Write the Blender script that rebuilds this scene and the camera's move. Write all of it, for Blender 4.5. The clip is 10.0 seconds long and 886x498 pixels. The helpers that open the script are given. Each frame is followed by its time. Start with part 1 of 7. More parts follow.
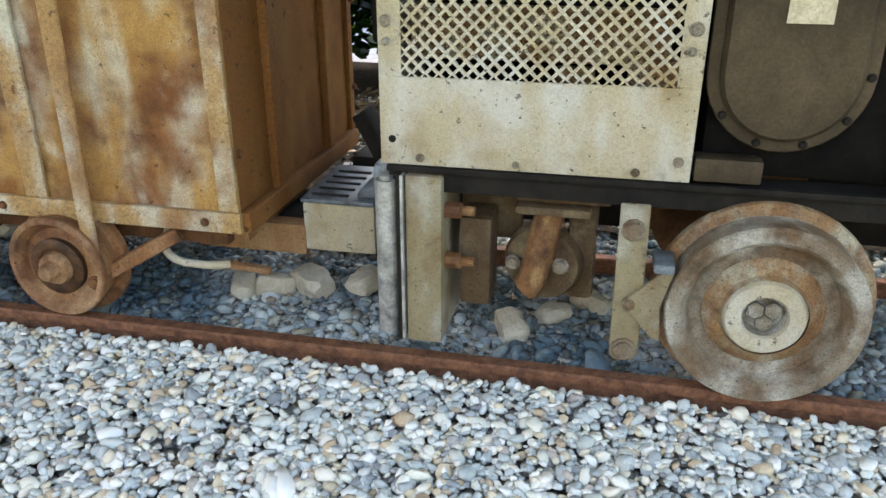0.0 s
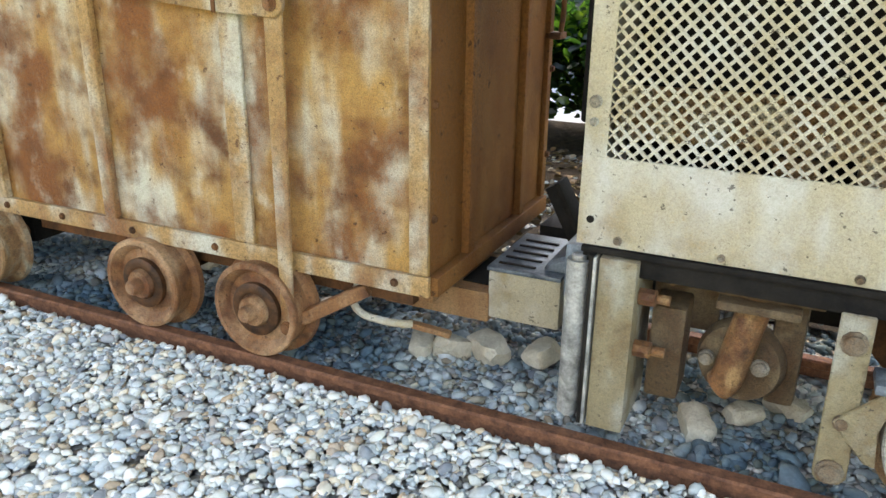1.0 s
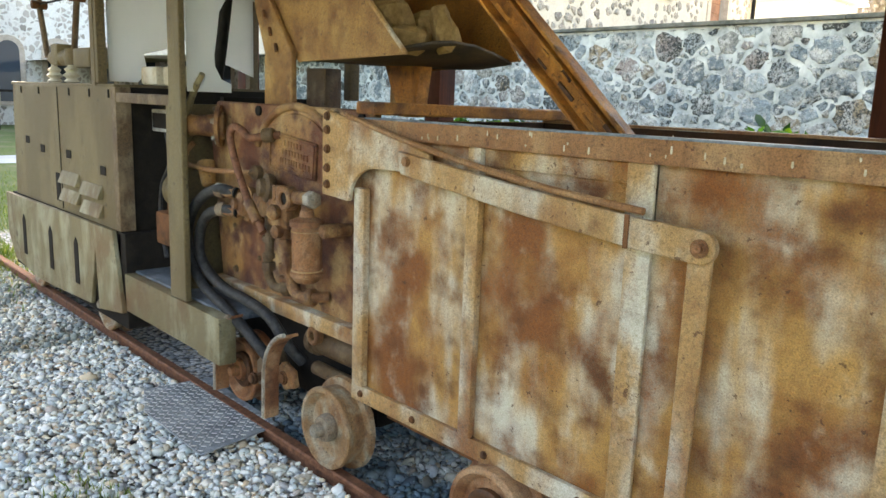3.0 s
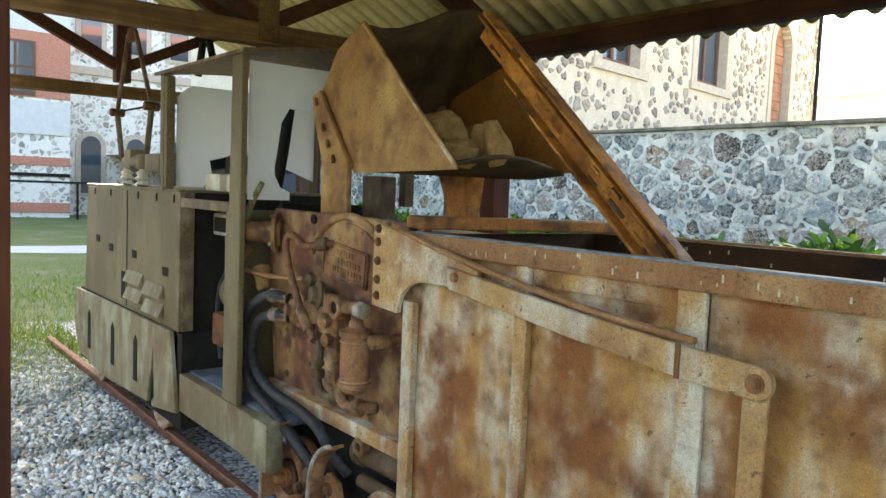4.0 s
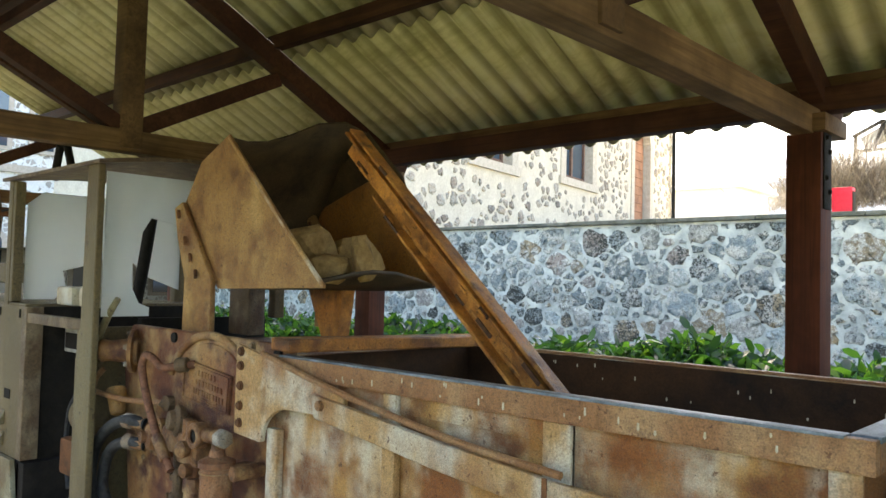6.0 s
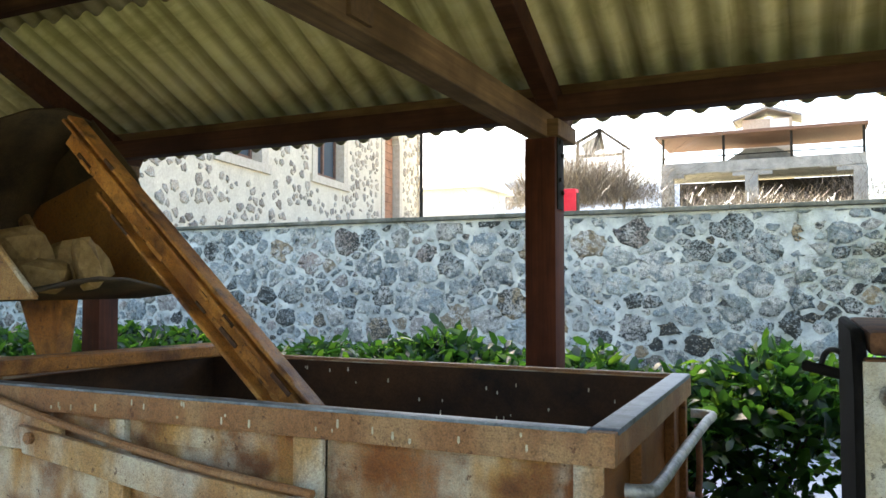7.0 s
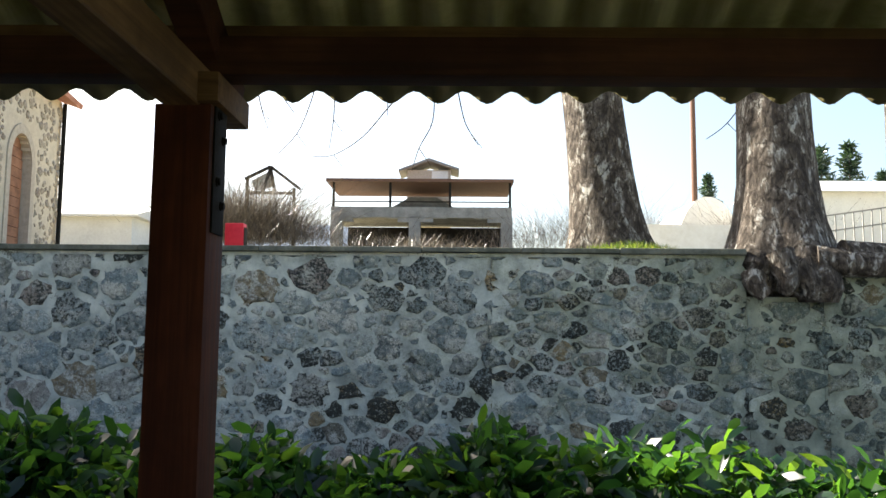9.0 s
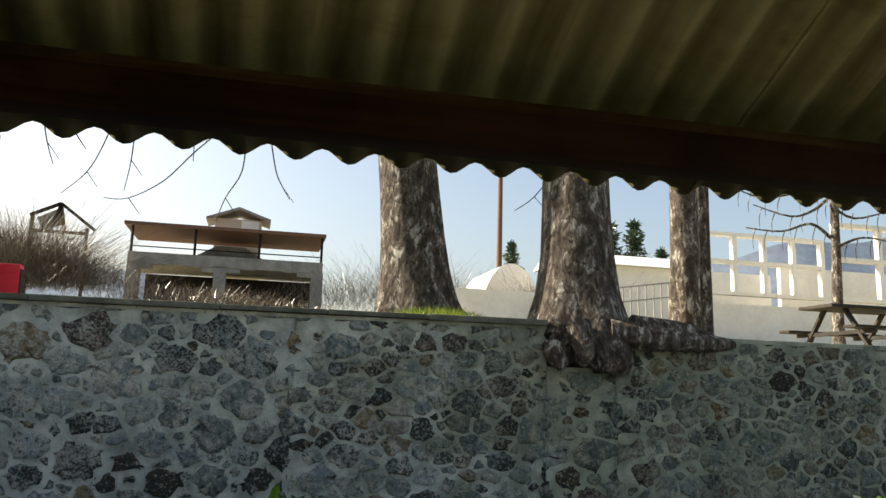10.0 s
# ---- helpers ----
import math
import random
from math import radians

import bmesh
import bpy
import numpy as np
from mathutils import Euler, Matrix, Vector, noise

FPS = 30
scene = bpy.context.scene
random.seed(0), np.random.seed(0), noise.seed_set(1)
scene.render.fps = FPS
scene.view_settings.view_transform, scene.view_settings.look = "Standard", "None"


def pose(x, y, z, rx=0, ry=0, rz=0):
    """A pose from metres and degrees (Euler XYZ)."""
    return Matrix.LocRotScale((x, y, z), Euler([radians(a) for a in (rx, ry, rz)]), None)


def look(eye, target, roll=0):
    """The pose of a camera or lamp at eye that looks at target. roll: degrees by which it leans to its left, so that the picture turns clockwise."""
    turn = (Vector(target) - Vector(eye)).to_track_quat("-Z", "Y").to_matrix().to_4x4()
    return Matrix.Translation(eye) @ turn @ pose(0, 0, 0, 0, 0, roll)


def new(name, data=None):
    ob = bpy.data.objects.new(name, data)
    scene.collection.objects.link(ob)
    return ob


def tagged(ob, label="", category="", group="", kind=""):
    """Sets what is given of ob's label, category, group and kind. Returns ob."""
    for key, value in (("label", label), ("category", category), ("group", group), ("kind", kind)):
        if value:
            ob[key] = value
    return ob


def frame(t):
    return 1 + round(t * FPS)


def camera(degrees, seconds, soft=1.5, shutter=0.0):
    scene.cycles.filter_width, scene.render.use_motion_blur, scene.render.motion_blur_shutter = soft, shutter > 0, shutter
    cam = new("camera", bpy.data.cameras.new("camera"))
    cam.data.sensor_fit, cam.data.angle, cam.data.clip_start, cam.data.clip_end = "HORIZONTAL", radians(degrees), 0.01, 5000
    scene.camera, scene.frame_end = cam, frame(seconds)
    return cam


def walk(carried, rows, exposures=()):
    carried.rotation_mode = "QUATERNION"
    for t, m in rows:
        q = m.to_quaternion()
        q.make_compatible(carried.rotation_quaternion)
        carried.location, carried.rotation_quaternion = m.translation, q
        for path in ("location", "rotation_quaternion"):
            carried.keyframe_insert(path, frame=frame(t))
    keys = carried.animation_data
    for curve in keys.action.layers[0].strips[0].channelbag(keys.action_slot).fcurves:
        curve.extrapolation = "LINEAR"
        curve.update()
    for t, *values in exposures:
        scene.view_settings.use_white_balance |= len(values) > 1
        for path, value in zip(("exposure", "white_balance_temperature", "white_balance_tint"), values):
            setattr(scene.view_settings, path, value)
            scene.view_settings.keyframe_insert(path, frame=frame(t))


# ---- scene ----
cam = camera(59.5, 10.0)
# seconds, eye, yaw, pitch, roll
ROWS = [
    (0, 1.030, -1.926, 1.248, 12.42, -23.39, 0.02),
    (0.5, 1.004, -1.903, 1.269, 19.16, -22.20, 0.54),
    (1, 0.940, -1.890, 1.308, 25.24, -20.00, 0.78),
    (1.5, 0.730, -1.823, 1.359, 30.62, -18.11, 1.76),
    (2, 0.514, -1.812, 1.429, 35.50, -16.04, 2.56),
    (2.5, 0.421, -1.749, 1.476, 42.05, -13.83, 2.21),
    (4, 0.418, -1.651, 1.603, 51.56, -4.37, 2.31),
    (4.5, 0.433, -1.664, 1.625, 52.28, -1.86, 2.00),
    (5, 0.437, -1.665, 1.646, 52.57, -0.45, 1.96),
    (6.5, 0.391, -1.544, 1.731, 34.32, 3.07, 0.79),
    (7, 0.355, -1.483, 1.730, 25.00, 2.53, 0.01),
    (7.5, 0.280, -1.114, 1.725, 18.48, 2.38, 0.11),
    (8, 0.188, -0.710, 1.767, 11.83, 2.53, 0.93),
    (8.5, 0.017, -0.324, 1.796, 4.51, 2.94, 1.54),
    (9, -0.057, 0.021, 1.845, 0.69, 5.56, 0.50),
    (9.5, -0.076, 0.211, 1.888, -4.43, 8.06, 0.52),
    (10, -0.021, 0.240, 1.919, -13.26, 9.98, 1.68),
]
# seconds, stops, kelvin, tint
EXPOSURES = [
    (0.0, 4.05, 7700, 10),
    (1.0, 4.3, 7800, 10),
    (1.5, 4.4, 7800, 10),
    (2.0, 4.25, 7800, 10),
    (2.7, 4.05, 7600, 10),
    (4.5, 3.75, 7000, 9),
    (5.2, 3.8, 6900, 9),
    (6.5, 3.75, 6800, 9),
    (7.5, 3.15, 6300, 8),
    (8.0, 2.8, 6300, 8),
    (8.5, 2.25, 6300, 8),
    (9.0, 2.1, 6500, 8),
    (9.5, 1.5, 6900, 8),
    (10.0, 1.35, 7100, 8),
]
walk(cam, [(t, pose(x, y, z, 90 + pitch, 0, yaw) @ pose(0, 0, 0, 0, 0, roll)) for t, x, y, z, yaw, pitch, roll in ROWS], EXPOSURES)

# ---------- light ----------
SUN_AZ, SUN_EL = 28.0, 33.4          # sun stands far left, a little behind the retaining wall
world = bpy.data.worlds.new("sky")
scene.world = world
world.use_nodes = True
wn = world.node_tree.nodes
sky = wn.new("ShaderNodeTexSky")
sky.sky_type = 'NISHITA'
sky.sun_disc = False
sky.sun_elevation = radians(SUN_EL)
sky.sun_rotation = radians(SUN_AZ - 90.0)
sky.air_density, sky.dust_density, sky.ozone_density = 1.0, 4.0, 0.8
wn["Background"].inputs["Strength"].default_value = 0.095
world.node_tree.links.new(sky.outputs[0], wn["Background"].inputs[0])
sun = new("sun", bpy.data.lights.new("sun", 'SUN'))
sun.data.energy, sun.data.angle, sun.data.color = 5.0, radians(0.5), (1.0, 0.93, 0.82)
SUN_DIR = Vector((-math.cos(radians(SUN_AZ)) * math.cos(radians(SUN_EL)),
                  math.sin(radians(SUN_AZ)) * math.cos(radians(SUN_EL)), math.sin(radians(SUN_EL))))
sun.matrix_world = look(SUN_DIR * 60, (0, 0, 0))


# ---------- materials ----------
def ramp_node(nt, stops):
    r = nt.nodes.new("ShaderNodeValToRGB")
    el = r.color_ramp.elements
    el[0].position, el[0].color = stops[0][0], (*stops[0][1], 1)
    el[1].position, el[1].color = stops[-1][0], (*stops[-1][1], 1)
    for p, c in stops[1:-1]:
        e = el.new(p)
        e.color = (*c, 1)
    return r


class Mat:
    """A node material on object coordinates, put together layer by layer."""

    def __init__(self, name, rough=0.7, metal=0.0, world_space=True):
        self.m = bpy.data.materials.new(name)
        self.m.use_nodes = True
        self.nt = self.m.node_tree
        self.bsdf = self.nt.nodes["Principled BSDF"]
        self.bsdf.inputs["Roughness"].default_value = rough
        self.bsdf.inputs["Metallic"].default_value = metal
        self.bsdf.inputs["Specular IOR Level"].default_value = 0.2
        if world_space:
            g = self.nt.nodes.new("ShaderNodeNewGeometry")
            self.co = g.outputs["Position"]
        else:
            t = self.nt.nodes.new("ShaderNodeTexCoord")
            self.co = t.outputs["Object"]
        self.col = None

    def link(self, a, b):
        self.nt.links.new(a, b)

    def scaled(self, s):
        mp = self.nt.nodes.new("ShaderNodeMapping")
        mp.inputs["Scale"].default_value = s if isinstance(s, tuple) else (s, s, s)
        self.link(self.co, mp.inputs["Vector"])
        return mp.outputs[0]

    def noise(self, scale, detail=5.0, rough=0.6, distort=0.0):
        n = self.nt.nodes.new("ShaderNodeTexNoise")
        n.inputs["Scale"].default_value = 1.0
        n.inputs["Detail"].default_value = detail
        n.inputs["Roughness"].default_value = rough
        n.inputs["Distortion"].default_value = distort
        self.link(self.scaled(scale), n.inputs["Vector"])
        return n.outputs["Fac"]

    def voronoi(self, scale, feature='F1', out="Distance"):
        n = self.nt.nodes.new("ShaderNodeTexVoronoi")
        n.feature = feature
        n.inputs["Scale"].default_value = 1.0
        self.link(self.scaled(scale), n.inputs["Vector"])
        return n.outputs[out]

    def ramp(self, fac, stops):
        r = ramp_node(self.nt, stops)
        self.link(fac, r.inputs[0])
        return r.outputs[0]

    def mask(self, fac, lo, hi):
        r = self.nt.nodes.new("ShaderNodeMapRange")
        r.interpolation_type = 'SMOOTHSTEP'
        r.inputs["From Min"].default_value, r.inputs["From Max"].default_value = lo, hi
        self.link(fac, r.inputs["Value"])
        return r.outputs[0]

    def mix(self, fac, a, b, mode='MIX'):
        n = self.nt.nodes.new("ShaderNodeMix")
        n.data_type, n.blend_type = 'RGBA', mode
        for v, k in ((fac, 0), (a, 6), (b, 7)):
            if isinstance(v, (int, float)):
                n.inputs[k].default_value = v
            elif isinstance(v, tuple):
                n.inputs[k].default_value = (*v, 1)
            else:
                self.link(v, n.inputs[k])
        return n.outputs[2]

    def base(self, c):
        if isinstance(c, tuple):
            self.bsdf.inputs["Base Color"].default_value = (*c, 1)
        else:
            self.link(c, self.bsdf.inputs["Base Color"])
        return self

    def rough(self, fac, lo, hi):
        r = self.nt.nodes.new("ShaderNodeMapRange")
        r.inputs["To Min"].default_value, r.inputs["To Max"].default_value = lo, hi
        self.link(fac, r.inputs["Value"])
        self.link(r.outputs[0], self.bsdf.inputs["Roughness"])
        return self

    def bump(self, *heights):
        """heights: pairs of (height socket, metres)."""
        prev = None
        for h, d in heights:
            b = self.nt.nodes.new("ShaderNodeBump")
            b.inputs["Strength"].default_value = 1.0
            b.inputs["Distance"].default_value = d
            self.link(h, b.inputs["Height"])
            if prev:
                self.link(prev, b.inputs["Normal"])
            prev = b.outputs[0]
        self.link(prev, self.bsdf.inputs["Normal"])
        return self

    def island(self):
        return self.nt.nodes.new("ShaderNodeNewGeometry").outputs["Random Per Island"]

    def random(self):
        return self.nt.nodes.new("ShaderNodeObjectInfo").outputs["Random"]


def rusty_paint(name, paint, tan, rust, dark, lo, hi, scale=2.2, pale=0.5, grain=0.70, gloss=0.42):
    """Worn paint over steel: soft pale patches and runs, ochre wash, clouds of brown rust, fine grain."""
    m = Mat(name, 0.55)
    m.bsdf.inputs["Specular IOR Level"].default_value = gloss
    big = m.noise((scale, scale, scale * 0.8), 4, 0.5)
    mid = m.noise(scale * 3.2, 4, 0.55)
    runs = m.noise((9, 9, 1.5), 3, 0.55)
    fine = m.noise(85, 5, 0.75)
    pit = m.noise(230, 3, 0.7)
    patch = m.noise((scale * 1.5, scale * 1.5, scale * 0.85), 3, 0.5)
    c = m.mix(m.mask(m.mix(0.34, patch, runs), 0.455 - 0.03 * pale, 0.64), tan, paint)
    c = m.mix(m.mask(m.mix(0.13, m.mix(0.24, big, mid), fine), lo, hi + 0.09), c, rust)
    c = m.mix(m.mask(m.mix(0.20, m.mix(0.30, m.noise(scale * 1.7, 4, 0.5), mid), fine), hi - 0.04, hi + 0.13), c, m.mix(0.72, rust, dark))
    c = m.mix(m.mask(m.mix(0.40, m.noise(scale * 2.3, 3, 0.55), runs), 0.545, 0.72), c, m.mix(0.75, c, paint))
    c = m.mix(m.mask(fine, 0.56, 0.70), c, m.mix(0.40, c, rust))
    c = m.mix(m.mask(m.noise(scale * 9, 4, 0.65), 0.64, 0.67), c, m.mix(0.75, c, dark))
    c = m.mix(grain, c, m.ramp(m.mix(0.45, fine, pit), [(0.35, (0.10, 0.10, 0.10)), (0.65, (0.90, 0.90, 0.90))]), 'OVERLAY')
    m.base(c).rough(fine, 0.30, 0.66).bump((big, 0.008), (fine, 0.0065), (pit, 0.004))
    return m.m


def steel(name, a, b, rough=0.55, metal=0.3, scale=14):
    m = Mat(name, rough, metal)
    n = m.noise(scale, 6, 0.65, 0.3)
    f = m.noise(120, 3, 0.7)
    m.base(m.mix(0.3, m.ramp(n, [(0.32, a), (0.68, b)]), m.ramp(f, [(0.3, (0.2, 0.2, 0.2)), (0.7, (0.9, 0.9, 0.9))]), 'OVERLAY'))
    m.rough(n, rough - 0.12, rough + 0.2).bump((n, 0.002), (f, 0.0012))
    return m.m


def timber(name, a, b, scale=(3, 3, 3), along='x'):
    m = Mat(name, 0.72)
    s = {'x': (1.5, 40, 40), 'y': (40, 1.5, 40), 'z': (40, 40, 1.5), 'a': (14, 14, 14)}[along]
    g = m.noise(s, 5, 0.65, 0.6)
    big = m.noise(2.5, 4, 0.6)
    m.base(m.mix(m.mask(big, 0.35, 0.7), m.ramp(g, [(0.3, a), (0.7, b)]), m.ramp(g, [(0.3, tuple(v * 0.55 for v in a)), (0.7, a)])))
    m.rough(g, 0.55, 0.85).bump((g, 0.002))
    return m.m


M = {}
M["hopper"] = rusty_paint("worn_ochre_hopper_paint", (0.68, 0.67, 0.54), (0.49, 0.275, 0.078), (0.235, 0.080, 0.016), (0.085, 0.031, 0.010), 0.41, 0.515, 3.4)
M["hopper_end"] = rusty_paint("rusted_hopper_end", (0.32, 0.15, 0.048), (0.24, 0.10, 0.030), (0.13, 0.047, 0.016), (0.055, 0.022, 0.010), 0.44, 0.6, 2.4, gloss=0.14)
M["hopper_frame"] = rusty_paint("ochre_frame_paint", (0.64, 0.61, 0.49), (0.46, 0.28, 0.11), (0.25, 0.10, 0.034), (0.11, 0.040, 0.015), 0.455, 0.59, 4.5)
M["rim"] = rusty_paint("rust_brown_rim", (0.40, 0.24, 0.115), (0.30, 0.145, 0.058), (0.20, 0.078, 0.032), (0.10, 0.038, 0.018), 0.5, 0.62, 5.0)
M["plate"] = rusty_paint("rusted_engine_plate", (0.50, 0.34, 0.155), (0.36, 0.19, 0.068), (0.16, 0.056, 0.026), (0.050, 0.020, 0.020), 0.395, 0.505, 4.6)
M["valve"] = rusty_paint("brown_oily_valve_metal", (0.42, 0.26, 0.115), (0.25, 0.115, 0.042), (0.12, 0.046, 0.020), (0.03, 0.017, 0.011), 0.43, 0.55, 13.0)
M["grease"] = steel("brown_black_grease", (0.02, 0.012, 0.008), (0.11, 0.05, 0.022), 0.45, 0.0, 22)
M["wheel"] = rusty_paint("rusty_wheel_paint", (0.50, 0.31, 0.17), (0.31, 0.14, 0.055), (0.17, 0.060, 0.023), (0.05, 0.022, 0.013), 0.43, 0.56, 7.0)
M["cream"] = rusty_paint("stained_cream_paint", (0.64, 0.62, 0.54), (0.53, 0.46, 0.31), (0.33, 0.215, 0.085), (0.05, 0.036, 0.023), 0.51, 0.64, 5.0, 1.0, grain=0.35)
M["grime_cream"] = rusty_paint("grimy_cream_paint", (0.44, 0.42, 0.34), (0.32, 0.265, 0.155), (0.19, 0.115, 0.045), (0.035, 0.026, 0.017), 0.47, 0.60, 7.0, grain=0.40)
M["loco_grey"] = rusty_paint("dull_olive_grey_paint", (0.18, 0.14, 0.064), (0.125, 0.09, 0.037), (0.11, 0.066, 0.028), (0.04, 0.026, 0.013), 0.52, 0.68, 2.2)
M["loco_skirt"] = rusty_paint("pale_green_grey_skirt", (0.33, 0.31, 0.205), (0.185, 0.15, 0.072), (0.15, 0.085, 0.034), (0.045, 0.027, 0.014), 0.46, 0.60, 4.5, grain=0.40)
M["bucket"] = rusty_paint("ochre_bucket_paint", (0.47, 0.30, 0.115), (0.36, 0.20, 0.066), (0.19, 0.08, 0.027), (0.09, 0.038, 0.016), 0.45, 0.57, 5.0)
M["bucket_in"] = rusty_paint("orange_rust_inside", (0.42, 0.19, 0.04), (0.34, 0.135, 0.026), (0.16, 0.06, 0.015), (0.06, 0.026, 0.012), 0.47, 0.62, 4.0)
M["channel"] = rusty_paint("flaking_orange_brown_rust", (0.66, 0.30, 0.06), (0.46, 0.18, 0.032), (0.15, 0.055, 0.016), (0.024, 0.014, 0.010), 0.45, 0.54, 6.0)
M["grimebrown"] = rusty_paint("oil_grimed_brown_iron", (0.22, 0.16, 0.09), (0.12, 0.075, 0.036), (0.085, 0.04, 0.018), (0.02, 0.014, 0.010), 0.45, 0.58, 9.0)
M["rust"] = steel("brown_rust", (0.045, 0.024, 0.014), (0.19, 0.085, 0.036), 0.75, 0.0, 9)
M["rail"] = steel("rusted_rail", (0.075, 0.034, 0.022), (0.26, 0.12, 0.066), 0.6, 0.15, 34)
M["dark"] = steel("black_greasy_steel", (0.004, 0.0035, 0.003), (0.020, 0.017, 0.014), 0.75, 0.0, 10)
M["iron"] = steel("grey_worn_iron", (0.14, 0.14, 0.13), (0.52, 0.52, 0.49), 0.42, 0.35, 16)
M["ironrust"] = rusty_paint("iron_with_rust", (0.52, 0.50, 0.43), (0.29, 0.25, 0.185), (0.17, 0.10, 0.05), (0.022, 0.018, 0.014), 0.43, 0.55, 7.5)
M["dish"] = rusty_paint("rust_stained_iron_dish", (0.44, 0.39, 0.28), (0.33, 0.19, 0.085), (0.20, 0.085, 0.032), (0.04, 0.022, 0.014), 0.45, 0.60, 12.0)
M["olive"] = steel("dark_olive_hatch_paint", (0.026, 0.020, 0.014), (0.085, 0.062, 0.038), 0.36, 0.15, 4)
M["black"] = steel("matt_black_soot_steel", (0.003, 0.0027, 0.0025), (0.010, 0.009, 0.008), 0.85, 0.0, 12)
M["black"].node_tree.nodes["Principled BSDF"].inputs["Specular IOR Level"].default_value = 0.08
M["bluegrey"] = steel("blue_grey_steel", (0.05, 0.064, 0.078), (0.22, 0.255, 0.29), 0.4, 0.3, 12)
M["chequer"] = steel("dull_chequer_plate_steel", (0.13, 0.155, 0.17), (0.36, 0.39, 0.41), 0.45, 0.2, 10)
M["tread"] = steel("worn_chequer_steel", (0.32, 0.34, 0.34), (0.62, 0.63, 0.61), 0.40, 0.1, 9)
M["rubber"] = steel("black_rubber_hose", (0.015, 0.016, 0.017), (0.05, 0.05, 0.05), 0.5, 0.0, 30)
# near-black that paints the dark of openings and undersides; also some black parts
M["inside"] = steel("dark_opening_black", (0.006, 0.005, 0.004), (0.02, 0.016, 0.012), 0.8, 0.0, 10)
M["hopin"] = steel("shaded_brown_hopper_inside", (0.012, 0.008, 0.006), (0.075, 0.035, 0.015), 0.7, 0.0, 4)
M["drip"] = steel("pale_drips", (0.40, 0.34, 0.22), (0.6, 0.55, 0.42), 0.6, 0.0, 40)
# roof timbers: x tone darkened as in shade, y tone brightened as if lit
M["wood_x"] = timber("shaded_red_brown_timber_x", (0.045, 0.017, 0.010), (0.105, 0.045, 0.023), along='x')
M["wood_y"] = timber("lit_brown_timber_y", (0.12, 0.068, 0.030), (0.30, 0.185, 0.088), along='y')
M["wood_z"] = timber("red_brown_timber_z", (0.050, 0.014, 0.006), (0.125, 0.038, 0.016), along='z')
M["wood_batten"] = timber("brown_batten_x", (0.10, 0.055, 0.025), (0.23, 0.14, 0.065), along='x')
# wood darkened to look backlit
M["wood_dark"] = timber("backlit_dark_wood", (0.022, 0.018, 0.014), (0.06, 0.05, 0.04), along='x')
M["wood_sleeper"] = timber("grey_brown_sleeper", (0.05, 0.04, 0.032), (0.12, 0.095, 0.075), along='y')


def sheet_material():
    m = Mat("weathered_fibre_cement_sheet", 0.85)
    n = m.noise((1.2, 5, 5), 6, 0.7, 0.4)
    f = m.noise(35, 4, 0.7)
    c = m.ramp(n, [(0.3, (0.44, 0.385, 0.18)), (0.5, (0.68, 0.61, 0.33)), (0.72, (0.77, 0.715, 0.47))])
    c = m.mix(m.mask(m.noise(1.4, 5, 0.7), 0.56, 0.72), c, (0.36, 0.30, 0.13))
    c = m.mix(m.mask(m.noise((7, 0.5, 0.5), 5, 0.65), 0.50, 0.68), c, m.mix(0.6, c, (0.30, 0.24, 0.10)))
    # shading of the corrugation put into the colour: darker stripes along the grooves
    sx = m.nt.nodes.new("ShaderNodeSeparateXYZ")
    m.link(m.co, sx.inputs[0])
    ph = m.nt.nodes.new("ShaderNodeMath")
    ph.operation = 'MULTIPLY_ADD'
    m.link(sx.outputs["X"], ph.inputs[0])
    ph.inputs[1].default_value = 2 * math.pi / 0.163
    ph.inputs[2].default_value = -2 * math.pi * 0.60
    sn = m.nt.nodes.new("ShaderNodeMath")
    sn.operation = 'SINE'
    m.link(ph.outputs[0], sn.inputs[0])
    c = m.mix(m.mask(m.mix(0.35, sn.outputs[0], n), 0.05, 0.80), c, m.mix(0.48, c, (0.22, 0.17, 0.07)))
    # shade at the lip of the eaves, painted as a darker edge
    sep = m.nt.nodes.new("ShaderNodeSeparateXYZ")
    m.link(m.co, sep.inputs[0])
    eave_shade = m.nt.nodes.new("ShaderNodeMath")
    eave_shade.operation = 'MULTIPLY_ADD'
    m.link(m.noise((5, 3, 3), 4, 0.6), eave_shade.inputs[0])
    eave_shade.inputs[1].default_value = 0.16
    m.link(sep.outputs["Y"], eave_shade.inputs[2])
    c = m.mix(m.mask(eave_shade.outputs[0], 2.46, 2.60), c, (0.25, 0.21, 0.10))
    m.base(c).bump((f, 0.002))
    return m.m


def darken_along_x(m, c, f):
    """Patchy darker, slightly green tone that grows towards +x along the wall."""
    sep = m.nt.nodes.new("ShaderNodeSeparateXYZ")
    m.link(m.co, sep.inputs[0])
    g = m.nt.nodes.new("ShaderNodeMath")
    g.operation = 'MULTIPLY_ADD'
    m.link(sep.outputs["X"], g.inputs[0])
    g.inputs[1].default_value = 0.05
    m.link(m.mix(0.3, m.noise(1.6, 6, 0.7), f), g.inputs[2])
    return m.mix(m.mask(g.outputs[0], 0.46, 0.66), c, m.mix(0.85, c, (0.52, 0.53, 0.42), 'MULTIPLY'))


